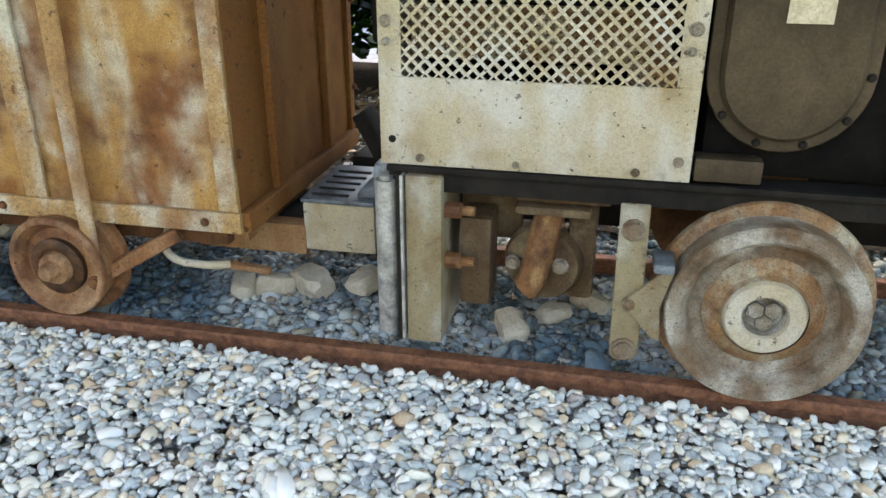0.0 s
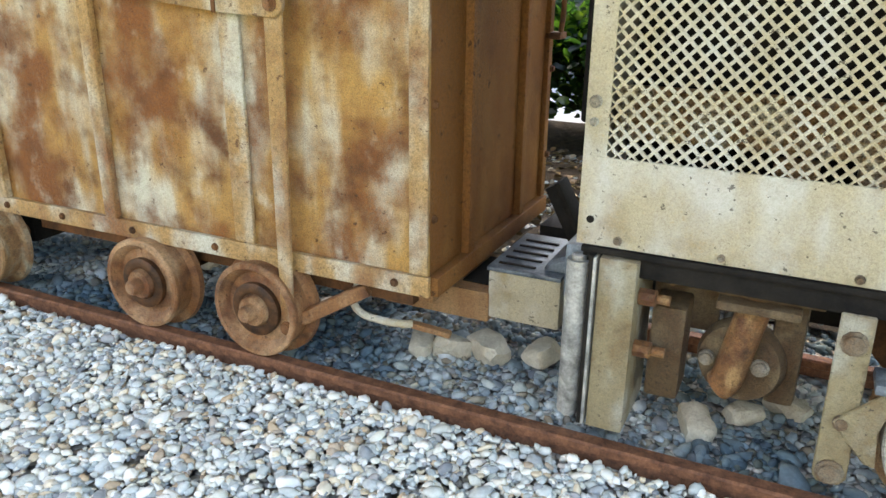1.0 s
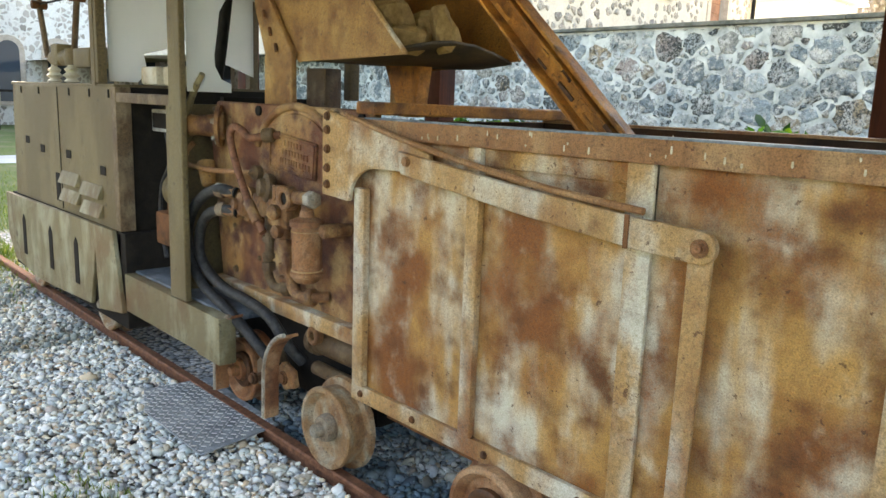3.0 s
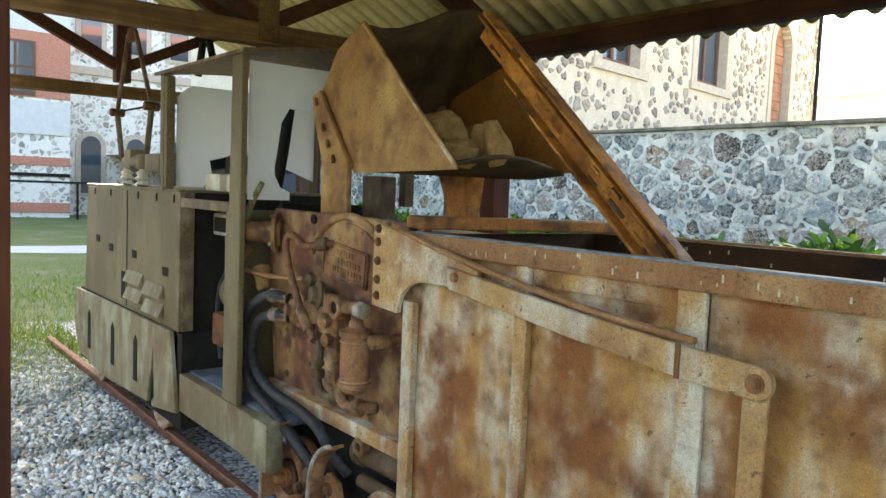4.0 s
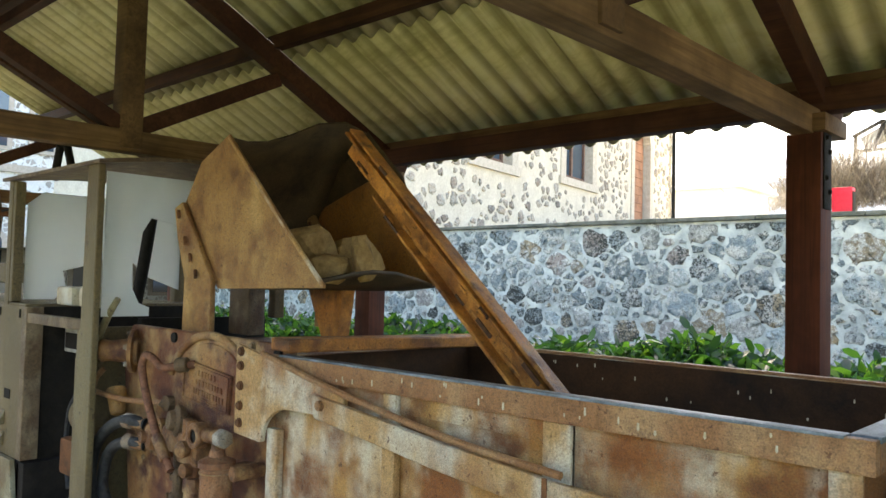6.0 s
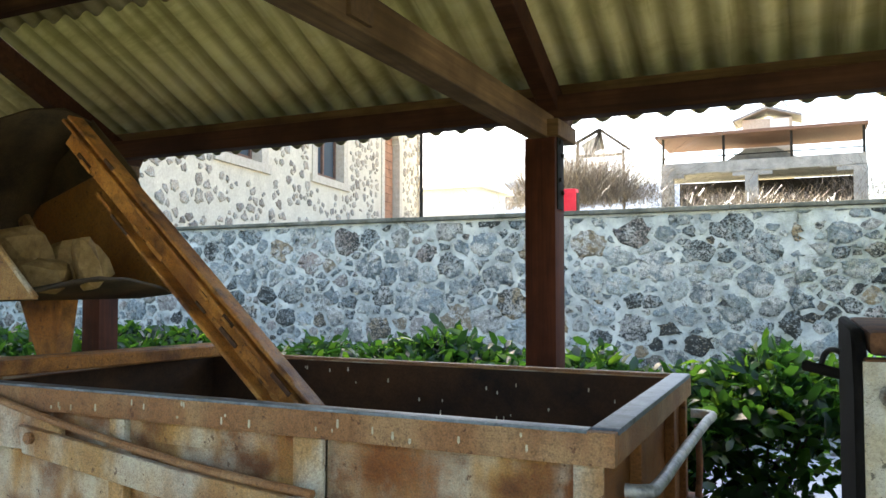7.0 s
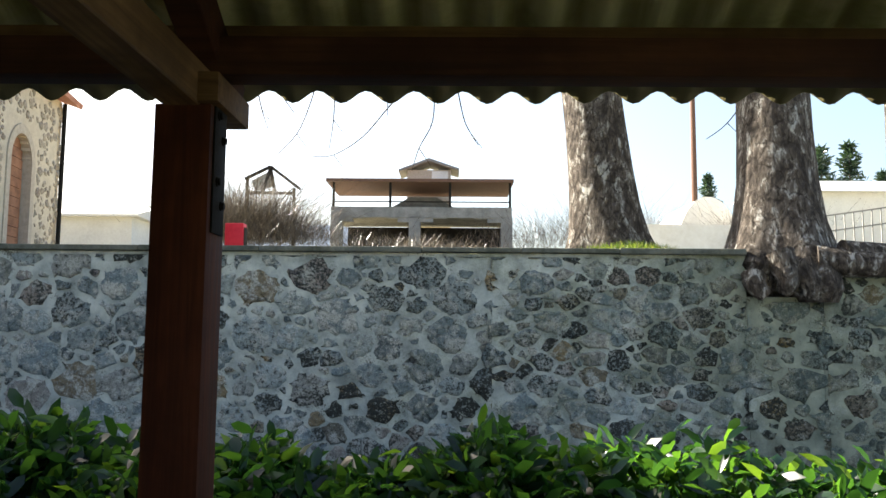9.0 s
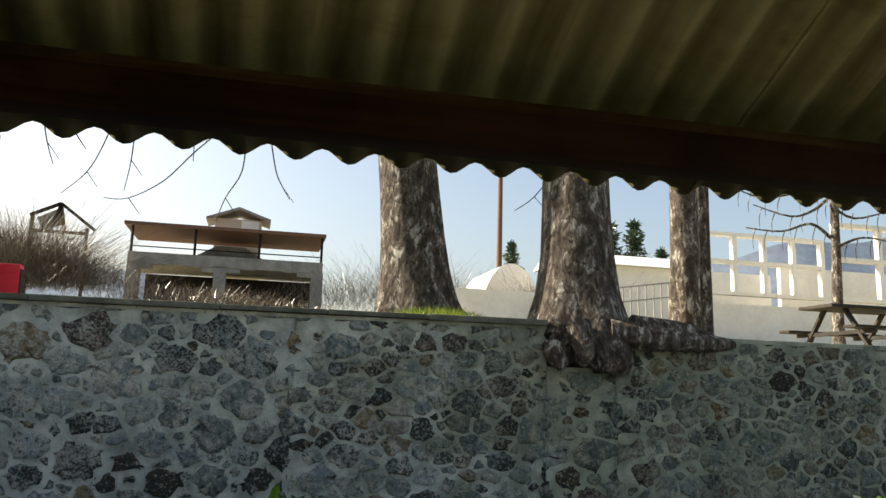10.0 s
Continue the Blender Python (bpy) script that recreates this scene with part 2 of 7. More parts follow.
def stone_material(name, stops, obj_random=True, limed=True):
    m = Mat(name, 0.85)
    r = m.random() if obj_random else m.island()
    n = m.noise(9, 6, 0.72, 0.3)
    f = m.noise(48, 6, 0.78)
    c = m.ramp(r, stops)
    c = m.mix(m.mask(n, 0.46, 0.60), c, m.mix(0.5, c, (0.40, 0.40, 0.35)))
    if limed:
        # lime smeared over the faces, old black crust on some of the stones
        c = m.mix(m.mask(m.mix(0.30, m.noise(4.5, 6, 0.7), f), 0.495, 0.565), c, (0.43, 0.435, 0.39))
        worn = m.nt.nodes.new("ShaderNodeMath")
        worn.operation = 'FRACT'
        k = m.nt.nodes.new("ShaderNodeMath")
        k.operation = 'MULTIPLY'
        m.link(r, k.inputs[0])
        k.inputs[1].default_value = 7.31
        m.link(k.outputs[0], worn.inputs[0])
        crust = m.mix(0.11, m.mix(0.45, m.mix(0.4, m.noise(0.9, 4, 0.6), m.noise(12, 6, 0.75)), f), worn.outputs[0])
        c = m.mix(m.mask(crust, 0.515, 0.565), c, (0.03, 0.033, 0.028))
        c = darken_along_x(m, c, f)
    else:
        c = m.mix(m.mask(m.mix(0.3, m.noise(7, 6, 0.75, 0.6), f), 0.575, 0.64), c, (0.06, 0.045, 0.026))
    mott = m.noise(24, 5, 0.8, 0.4)
    c = m.mix(m.mask(mott, 0.53, 0.58), c, m.mix(0.55, c, (0.04, 0.044, 0.040)))
    c = m.mix(m.mask(mott, 0.44, 0.38), c, m.mix(0.45, c, (0.50, 0.51, 0.47)))
    c = m.mix(0.75, c, m.ramp(f, [(0.25, (0.08, 0.08, 0.08)), (0.75, (0.95, 0.95, 0.95))]), 'OVERLAY')
    m.base(c).bump((n, 0.03), (f, 0.012))
    return m.m


STONES = [(0.0, (0.085, 0.105, 0.105)), (0.14, (0.21, 0.26, 0.265)), (0.30, (0.14, 0.172, 0.172)), (0.44, (0.32, 0.37, 0.355)), (0.58, (0.18, 0.222, 0.222)),
          (0.70, (0.29, 0.325, 0.30)), (0.80, (0.27, 0.225, 0.19)), (0.88, (0.18, 0.208, 0.20)), (0.95, (0.31, 0.23, 0.12)), (1.0, (0.08, 0.09, 0.085))]
M["stone"] = stone_material("grey_rubble_stone", STONES)
M["stone_many"] = stone_material("grey_rubble_stone_many", STONES, False)


def mortar():
    m = Mat("grey_lime_mortar", 0.9)
    n = m.noise(5, 5, 0.6)
    f = m.noise(60, 5, 0.75)
    c = m.ramp(n, [(0.3, (0.21, 0.235, 0.215)), (0.5, (0.38, 0.41, 0.375)), (0.7, (0.55, 0.58, 0.52))])
    c = m.mix(m.mask(m.mix(0.4, m.noise(3, 6, 0.75), f), 0.55, 0.62), c, (0.11, 0.11, 0.095))
    c = darken_along_x(m, c, f)
    m.base(c).bump((n, 0.03), (f, 0.006))
    return m.m


def rubble_wall(name, scale, light, stone_a, stone_b, thr=0.12):
    """Far rubble masonry: stones in wide pale mortar."""
    m = Mat(name, 0.9)
    wob = m.nt.nodes.new("ShaderNodeTexNoise")
    wob.inputs["Scale"].default_value = 3.0
    m.link(m.co, wob.inputs["Vector"])
    add = m.nt.nodes.new("ShaderNodeVectorMath")
    add.operation = 'MULTIPLY_ADD'
    m.link(wob.outputs["Color"], add.inputs[0])
    add.inputs[1].default_value = (0.25, 0.25, 0.25)
    m.link(m.co, add.inputs[2])
    m.co = add.outputs[0]
    d = m.voronoi(scale, 'DISTANCE_TO_EDGE')
    r = m.voronoi(scale, 'F1', "Color")
    rb = m.nt.nodes.new("ShaderNodeSeparateColor")
    m.link(r, rb.inputs[0])
    st = m.ramp(rb.outputs[0], [(0.0, stone_a), (0.5, stone_b), (1.0, tuple(v * 0.6 for v in stone_a))])
    pick = m.mask(rb.outputs[1], 0.30, 0.34)
    edge = m.mask(d, thr, thr + 0.07)
    both = m.nt.nodes.new("ShaderNodeMath")
    both.operation = 'MULTIPLY'
    m.link(pick, both.inputs[0])
    m.link(edge, both.inputs[1])
    f = m.noise(14, 5, 0.7)
    base = m.ramp(f, [(0.3, tuple(v * 0.8 for v in light)), (0.7, light)])
    m.base(m.mix(both.outputs[0], base, st)).bump((both.outputs[0], 0.03), (f, 0.01))
    return m.m


M["sheet"] = sheet_material()
M["mortar"] = mortar()
M["facade_far"] = rubble_wall("far_rubble_facade", 4.6, (0.82, 0.80, 0.73), (0.46, 0.42, 0.36), (0.58, 0.53, 0.46), 0.11)


def plain(name, a, b, scale=6, rough=0.8, bumpd=0.004, metal=0.0):
    m = Mat(name, rough, metal)
    n = m.noise(scale, 6, 0.65, 0.2)
    f = m.noise(scale * 9, 4, 0.7)
    m.base(m.mix(0.25, m.ramp(n, [(0.3, a), (0.7, b)]), m.ramp(f, [(0.3, (0.25, 0.25, 0.25)), (0.7, (0.85, 0.85, 0.85))]), 'OVERLAY'))
    m.bump((n, bumpd), (f, bumpd * 0.4))
    return m.m


M["facade"] = plain("pale_lime_render", (0.50, 0.43, 0.335), (0.64, 0.56, 0.44), 2.2, 0.9, 0.02)
M["ore"] = plain("yellow_brown_ore_rock", (0.17, 0.10, 0.038), (0.46, 0.31, 0.135), 9, 0.85, 0.012)
M["pale_band"] = plain("pale_grey_render", (0.50, 0.51, 0.50), (0.62, 0.62, 0.60))
M["brickred"] = plain("red_brick_band", (0.36, 0.15, 0.10), (0.50, 0.24, 0.17), 14)
M["stonetrim"] = plain("buff_stone_trim", (0.40, 0.34, 0.27), (0.54, 0.47, 0.38), 8)
M["door_wood"] = timber("orange_brown_door_boards", (0.28, 0.13, 0.075), (0.42, 0.21, 0.12), along='y')
M["frame_dark"] = plain("brown_window_frame", (0.10, 0.06, 0.045), (0.18, 0.10, 0.07), 12)
M["concrete"] = plain("weathered_concrete", (0.16, 0.16, 0.155), (0.30, 0.295, 0.28), 1.2)
M["whiteconc"] = plain("pale_sunlit_concrete", (0.66, 0.63, 0.58), (0.80, 0.78, 0.73), 0.8)
M["terrace"] = plain("dry_grass_and_soil", (0.26, 0.23, 0.14), (0.40, 0.36, 0.24), 1.5, 0.9, 0.03)
M["paving"] = plain("grey_paving", (0.30, 0.32, 0.34), (0.44, 0.46, 0.48), 2.0, 0.7)
M["soil"] = plain("dark_leafy_soil", (0.012, 0.009, 0.006), (0.06, 0.044, 0.028), 22, 0.95, 0.03)
M["cap"] = plain("dark_concrete_cap", (0.05, 0.056, 0.040), (0.17, 0.17, 0.14), 5, 0.9, 0.01)
M["redbox"] = plain("red_enamel", (0.55, 0.015, 0.03), (0.65, 0.03, 0.045), 8, 0.4, 0.001)
# distance haze is put into this pale blue base colour
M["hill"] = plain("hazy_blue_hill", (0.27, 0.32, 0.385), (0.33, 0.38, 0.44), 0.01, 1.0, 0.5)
M["roof_tile"] = plain("red_roof_tiles", (0.30, 0.13, 0.09), (0.44, 0.22, 0.16), 4)
M["whitish"] = plain("whitewashed_wall", (0.62, 0.61, 0.58), (0.75, 0.74, 0.70), 1.0)
M["insul"] = plain("cream_porcelain", (0.55, 0.50, 0.38), (0.68, 0.62, 0.48), 10, 0.3, 0.001)


def curtain_material():
    m = Mat("milky_torn_plastic", 0.35)
    n = m.noise(5, 5, 0.6, 0.3)
    m.base(m.ramp(n, [(0.3, (0.66, 0.70, 0.69)), (0.7, (0.82, 0.85, 0.83))]))
    m.bump((n, 0.01))
    out = m.nt.nodes["Material Output"]
    tr = m.nt.nodes.new("ShaderNodeBsdfTranslucent")
    tr.inputs[0].default_value = (0.95, 0.97, 0.97, 1)
    mx = m.nt.nodes.new("ShaderNodeMixShader")
    mx.inputs[0].default_value = 0.7
    m.link(m.bsdf.outputs[0], mx.inputs[1])
    m.link(tr.outputs[0], mx.inputs[2])
    m.link(mx.outputs[0], out.inputs[0])
    return m.m


M["curtain"] = curtain_material()


def glass_material():
    m = Mat("window_glass", 0.04)
    m.base((0.05, 0.07, 0.09))
    m.bsdf.inputs["Specular IOR Level"].default_value = 0.9
    return m.m


M["glass"] = glass_material()


def gravel_material(name="river_pebbles", dimming=None):
    m = Mat(name, 0.75)
    c = m.ramp(m.island(), [(0.0, (0.24, 0.26, 0.28)), (0.16, (0.60, 0.645, 0.625)), (0.32, (0.40, 0.45, 0.45)), (0.48, (0.73, 0.73, 0.63)),
                            (0.70, (0.84, 0.84, 0.81)), (0.84, (0.72, 0.63, 0.46)), (0.92, (0.50, 0.38, 0.26)), (1.0, (0.36, 0.38, 0.40))])
    n = m.noise(55, 5, 0.7)
    if dimming:
        c = m.mix(m.mask(m.noise(1.6, 4, 0.6), 0.36, 0.60), c, m.mix(1.0, c, dimming, 'MULTIPLY'))
        c = m.mix(0.35, c, m.mix(1.0, c, dimming, 'MULTIPLY'))
    m.base(m.mix(0.4, c, m.ramp(n, [(0.3, (0.3, 0.3, 0.3)), (0.7, (0.8, 0.8, 0.8))]), 'OVERLAY')).bump((n, 0.002))
    return m.m


def gravel_bed():
    m = Mat("gravel_bed", 0.9)
    d = m.voronoi(34, 'F1')
    c = m.voronoi(34, 'F1', "Color")
    s = m.nt.nodes.new("ShaderNodeSeparateColor")
    m.link(c, s.inputs[0])
    col = m.ramp(s.outputs[0], [(0.0, (0.30, 0.31, 0.32)), (0.4, (0.52, 0.52, 0.50)), (0.75, (0.66, 0.64, 0.58)), (1.0, (0.48, 0.40, 0.30))])
    col = m.mix(m.mask(d, 0.45, 0.75), col, (0.10, 0.098, 0.09))
    # lawn and bare soil beyond the gravel strip
    sep = m.nt.nodes.new("ShaderNodeSeparateXYZ")
    m.link(m.co, sep.inputs[0])
    wob = m.noise(1.1, 4, 0.6)
    ad = m.nt.nodes.new("ShaderNodeMath")
    ad.operation = 'MULTIPLY_ADD'
    m.link(wob, ad.inputs[0])
    ad.inputs[1].default_value = 2.6
    m.link(sep.outputs["X"], ad.inputs[2])
    side = m.mask(sep.outputs["Y"], -3.4, -2.6)
    left = m.mask(ad.outputs[0], -6.6, -7.6)
    mul = m.nt.nodes.new("ShaderNodeMath")
    mul.operation = 'MULTIPLY'
    m.link(left, mul.inputs[0])
    m.link(side, mul.inputs[1])
    # unseen ground behind the camera made dark lawn to cut bounced light
    yard = m.mask(sep.outputs["Y"], -2.7, -3.5)
    mxx = m.nt.nodes.new("ShaderNodeMath")
    mxx.operation = 'MAXIMUM'
    m.link(mul.outputs[0], mxx.inputs[0])
    m.link(yard, mxx.inputs[1])
    lawn = mxx.outputs[0]
    g = m.noise(26, 5, 0.7)
    grass = m.ramp(g, [(0.3, (0.05, 0.075, 0.022)), (0.55, (0.11, 0.15, 0.045)), (0.75, (0.20, 0.21, 0.10))])
    grass = m.mix(m.mask(m.noise(0.8, 4, 0.6), 0.45, 0.7), grass, (0.17, 0.165, 0.10))
    m.base(m.mix(lawn, col, grass)).bump((d, -0.02), (g, 0.01))
    return m.m


M["pebble"] = gravel_material()
# bluish shade under and behind the vehicles is put into this pebble colour
M["pebble_dark"] = gravel_material("blue_shaded_pebbles", (0.20, 0.29, 0.36))
M["pebble_grey"] = gravel_material("grey_weathered_pebbles", (0.56, 0.59, 0.58))
M["bed"] = gravel_bed()


def leaf_material(name, stops, trans=0.35, glow=(1.9, 2.1, 0.7)):
    m = Mat(name, 0.26)
    m.bsdf.inputs["Specular IOR Level"].default_value = 0.32
    c = m.ramp(m.island(), stops)
    m.base(c)
    out = m.nt.nodes["Material Output"]
    tr = m.nt.nodes.new("ShaderNodeBsdfTranslucent")
    bright = m.mix(1.0, c, glow, 'MULTIPLY')
    m.link(bright, tr.inputs[0])
    mx = m.nt.nodes.new("ShaderNodeMixShader")
    mx.inputs[0].default_value = trans
    m.link(m.bsdf.outputs[0], mx.inputs[1])
    m.link(tr.outputs[0], mx.inputs[2])
    m.link(mx.outputs[0], out.inputs[0])
    return m.m


M["laurel"] = leaf_material("glossy_laurel_leaf", [(0.0, (0.004, 0.014, 0.008)), (0.5, (0.008, 0.025, 0.012)), (0.85, (0.014, 0.037, 0.013)), (1.0, (0.030, 0.058, 0.013))], 0.30, (12.0, 10.5, 2.2))
M["grass"] = leaf_material("grass_blade", [(0.0, (0.06, 0.10, 0.02)), (0.6, (0.12, 0.17, 0.04)), (1.0, (0.24, 0.22, 0.10))])
M["thicket"] = leaf_material("dry_thicket", [(0.0, (0.035, 0.027, 0.021)), (0.5, (0.10, 0.078, 0.060)), (1.0, (0.20, 0.165, 0.13))], 0.02)
M["litter"] = leaf_material("dry_fallen_leaves", [(0.0, (0.05, 0.035, 0.022)), (0.6, (0.14, 0.095, 0.05)), (1.0, (0.30, 0.25, 0.17))], 0.05)
M["pine"] = leaf_material("pine_needles", [(0.0, (0.03, 0.055, 0.04)), (1.0, (0.07, 0.11, 0.075))], 0.1)


def bark_material():
    m = Mat("flaky_plane_tree_bark", 0.9)
    n = m.noise((9, 9, 4.2), 6, 0.68, 0.5)
    f = m.noise((30, 30, 13), 6, 0.75, 0.4)
    v = m.voronoi((13, 13, 7), 'DISTANCE_TO_EDGE')
    col = m.ramp(m.mix(0.25, n, f), [(0.37, (0.030, 0.025, 0.020)), (0.46, (0.075, 0.060, 0.048)), (0.54, (0.155, 0.13, 0.105)), (0.61, (0.50, 0.48, 0.43))])
    col = m.mix(m.mask(m.mix(0.4, v, f), 0.26, 0.16), col, (0.03, 0.023, 0.017))
    m.base(col).bump((n, 0.05), (v, 0.05), (f, 0.03))
    return m.m


M["bark"] = bark_material()


# ---------- mesh tools ----------
class Shape:
    """Collects boxes, tubes, plates and turned forms into one mesh."""

    def __init__(self):
        self.bm = bmesh.new()
        self.marks = []

    def _add(self, other):
        me = bpy.data.meshes.new("t")
        other.to_mesh(me)
        other.free()
        self.bm.from_mesh(me)
        bpy.data.meshes.remove(me)
        return self

    def box(self, a, b, bevel=0.0, turn=None, about=None):
        t = bmesh.new()
        lo = [min(p, q) for p, q in zip(a, b)]
        hi = [max(p, q) for p, q in zip(a, b)]
        bmesh.ops.create_cube(t, size=1.0)
        for v in t.verts:
            v.co = Vector([(l + h) / 2 + c * (h - l) for c, l, h in zip(v.co, lo, hi)])
        if bevel:
            bmesh.ops.bevel(t, geom=t.edges[:], offset=min(bevel, 0.45 * min(h - l for l, h in zip(lo, hi))), segments=2, affect='EDGES', profile=0.6)
        if turn is not None:
            c = Vector(about if about else [(l + h) / 2 for l, h in zip(lo, hi)])
            mm = Matrix.Translation(c) @ Euler([radians(v) for v in turn]).to_matrix().to_4x4() @ Matrix.Translation(-c)
            t.transform(mm)
        return self._add(t)

    def beam(self, p, q, w, h, up=(0, 0, 1), bevel=0.004):
        """A beam of section w (sideways) by h (along up) from p to q."""
        p, q = Vector(p), Vector(q)
        d = (q - p).normalized()
        s = d.cross(Vector(up)).normalized()
        u = s.cross(d)
        t = bmesh.new()
        bmesh.ops.create_cube(t, size=1.0)
        L = (q - p).length
        if bevel:
            for v in t.verts:
                v.co = Vector((v.co.x * L, v.co.y * w, v.co.z * h))
            bmesh.ops.bevel(t, geom=t.edges[:], offset=bevel, segments=1, affect='EDGES')
        else:
            for v in t.verts:
                v.co = Vector((v.co.x * L, v.co.y * w, v.co.z * h))
        mm = Matrix(((d.x, s.x, u.x, 0), (d.y, s.y, u.y, 0), (d.z, s.z, u.z, 0), (0, 0, 0, 1)))
        t.transform(Matrix.Translation((p + q) / 2) @ mm)
        return self._add(t)

    def cyl(self, p, q, r, r2=None, seg=20, bevel=0.0):
        p, q = Vector(p), Vector(q)
        t = bmesh.new()
        bmesh.ops.create_cone(t, cap_ends=True, segments=seg, radius1=r, radius2=r if r2 is None else r2, depth=(q - p).length)
        if bevel:
            ed = [e for e in t.edges if any(len(f.verts) > 4 for f in e.link_faces)]
            bmesh.ops.bevel(t, geom=ed, offset=bevel, segments=2, affect='EDGES')
        t.transform(Matrix.Translation((p + q) / 2) @ (q - p).to_track_quat('Z', 'Y').to_matrix().to_4x4())
        return self._add(t)

    def tube(self, pts, r, seg=10, smooth=3, taper=None):
        """A round bar through the points, rounded between them."""
        pts = [Vector(p) for p in pts]
        line = []
        n = len(pts)
        for i in range(n - 1):
            a, b, c, d = pts[max(i - 1, 0)], pts[i], pts[i + 1], pts[min(i + 2, n - 1)]
            for k in range(smooth):
                t = k / smooth
                line.append(0.5 * ((2 * b) + (c - a) * t + (2 * a - 5 * b + 4 * c - d) * t * t + (3 * b - a - 3 * c + d) * t ** 3))
        line.append(pts[-1])
        rings = []
        ref = Vector((0.31, 0.52, 0.79))
        for i, p in enumerate(line):
            d = (line[min(i + 1, len(line) - 1)] - line[max(i - 1, 0)]).normalized()
            s = d.cross(ref).normalized()
            u = d.cross(s)
            rr = r if taper is None else r + (taper - r) * i / (len(line) - 1)
            rings.append([self.bm.verts.new(p + (s * math.cos(2 * math.pi * k / seg) + u * math.sin(2 * math.pi * k / seg)) * rr) for k in range(seg)])
        for a, b in zip(rings, rings[1:]):
            for k in range(seg):
                self.bm.faces.new((a[k], a[(k + 1) % seg], b[(k + 1) % seg], b[k]))
        self.bm.faces.new(rings[0][::-1])
        self.bm.faces.new(rings[-1])
        return self

    def plate(self, poly, axis, a, b, bevel=0.0):
        """A flat outline (in the two other axes, in order) given thickness from a to b along the axis."""
        k = 'xyz'.index(axis)

        def put(p, w):
            c = list(p)
            c.insert(k, w)
            return Vector(c)
        t = bmesh.new()
        va = [t.verts.new(put(p, a)) for p in poly]
        vb = [t.verts.new(put(p, b)) for p in poly]
        n = len(poly)
        t.faces.new(va)
        t.faces.new(vb[::-1])
        for i in range(n):
            t.faces.new((va[i], vb[i], vb[(i + 1) % n], va[(i + 1) % n]))
        bmesh.ops.recalc_face_normals(t, faces=t.faces[:])
        if bevel:
            bmesh.ops.bevel(t, geom=t.edges[:], offset=bevel, segments=1, affect='EDGES')
        return self._add(t)

    def turned(self, profile, centre, axis=(0, 1, 0), seg=40):
        """A form turned about an axis: profile rows of (distance along axis, radius)."""
        ax = Vector(axis).normalized()
        s = ax.orthogonal().normalized()
        u = ax.cross(s)
        c = Vector(centre)
        rings = []
        for d, r in profile:
            rings.append([self.bm.verts.new(c + ax * d + (s * math.cos(2 * math.pi * k / seg) + u * math.sin(2 * math.pi * k / seg)) * max(r, 1e-4)) for k in range(seg)])
        t = []
        for a, b in zip(rings, rings[1:]):
            for k in range(seg):
                t.append(self.bm.faces.new((a[k], a[(k + 1) % seg], b[(k + 1) % seg], b[k])))
        bmesh.ops.recalc_face_normals(self.bm, faces=t)
        return self

    def bolt(self, p, axis, r=0.014, h=0.012):
        p, ax = Vector(p), Vector(axis).normalized()
        self.marks.append(len(self.bm.verts))
        return self.turned([(-0.006, 0), (-0.006, r * 1.35), (h * 0.35, r * 1.35), (h * 0.35, r), (h * 0.9, r), (h, r * 0.86), (h, 0)], p, ax, 10)

    def part(self, name, mat, parent=None, label="", flat=False):
        if name == "bolt" and len(self.marks) > 1:
            co = [v.co.copy() for v in self.bm.verts]
            self.bm.verts.index_update()
            fs = [[v.index for v in f.verts] for f in self.bm.faces]
            ends = self.marks[1:] + [len(co)]
            for a, c in zip(self.marks, ends):
                one = Shape()
                vs = [one.bm.verts.new(p) for p in co[a:c]]
                for f in fs:
                    if a <= f[0] < c:
                        one.bm.faces.new([vs[k - a] for k in f])
                made = one.part(name, mat, parent, label, flat)
            self.bm.free()
            return made
        me = bpy.data.meshes.new(name)
        self.bm.normal_update()
        self.bm.to_mesh(me)
        self.bm.free()
        me.materials.append(M[mat] if isinstance(mat, str) else mat)
        if not flat:
            me.shade_smooth()
            me.set_sharp_from_angle(angle=radians(38))
        ob = new(name, me)
        if parent is not None:
            ob.parent = parent
            if parent.type == 'EMPTY':
                ob.matrix_parent_inverse = Matrix.Translation(parent.location).inverted()
        if label:
            ob["label"] = label
        return ob


def thing(name, at, label, category, group="", kind=""):
    ob = new(name)
    ob.location = at
    ob.empty_display_size = 0.1
    return tagged(ob, label, category, group, kind)


def soup(name, verts, faces, mat, smooth=True):
    """A mesh object from arrays of points and of equal-sided faces."""
    verts, faces = np.asarray(verts, np.float32), np.asarray(faces, np.int32)
    me = bpy.data.meshes.new(name)
    k = faces.shape[1]
    me.vertices.add(len(verts))
    me.vertices.foreach_set("co", verts.ravel())
    me.loops.add(faces.size)
    me.loops.foreach_set("vertex_index", faces.ravel())
    me.polygons.add(len(faces))
    me.polygons.foreach_set("loop_start", np.arange(0, faces.size, k, dtype=np.int32))
    me.update(calc_edges=True)
    me.materials.append(M[mat])
    if smooth:
        me.shade_smooth()
    return new(name, me)

# ---------- ground ----------
rng = np.random.RandomState(7)


def grid_sheet(name, x0, x1, y0, y1, nx, ny, height, mat):
    xs, ys = np.linspace(x0, x1, nx), np.linspace(y0, y1, ny)
    v = [(x, y, height(x, y)) for y in ys for x in xs]
    f = [(j * nx + i, j * nx + i + 1, (j + 1) * nx + i + 1, (j + 1) * nx + i) for j in range(ny - 1) for i in range(nx - 1)]
    return soup(name, v, f, mat)


ground = grid_sheet("ground", -300, 300, -300, 7.3, 241, 124, lambda x, y: 0.016 + 0.010 * math.sin(x * 1.7) * math.sin(y * 2.3), "bed")
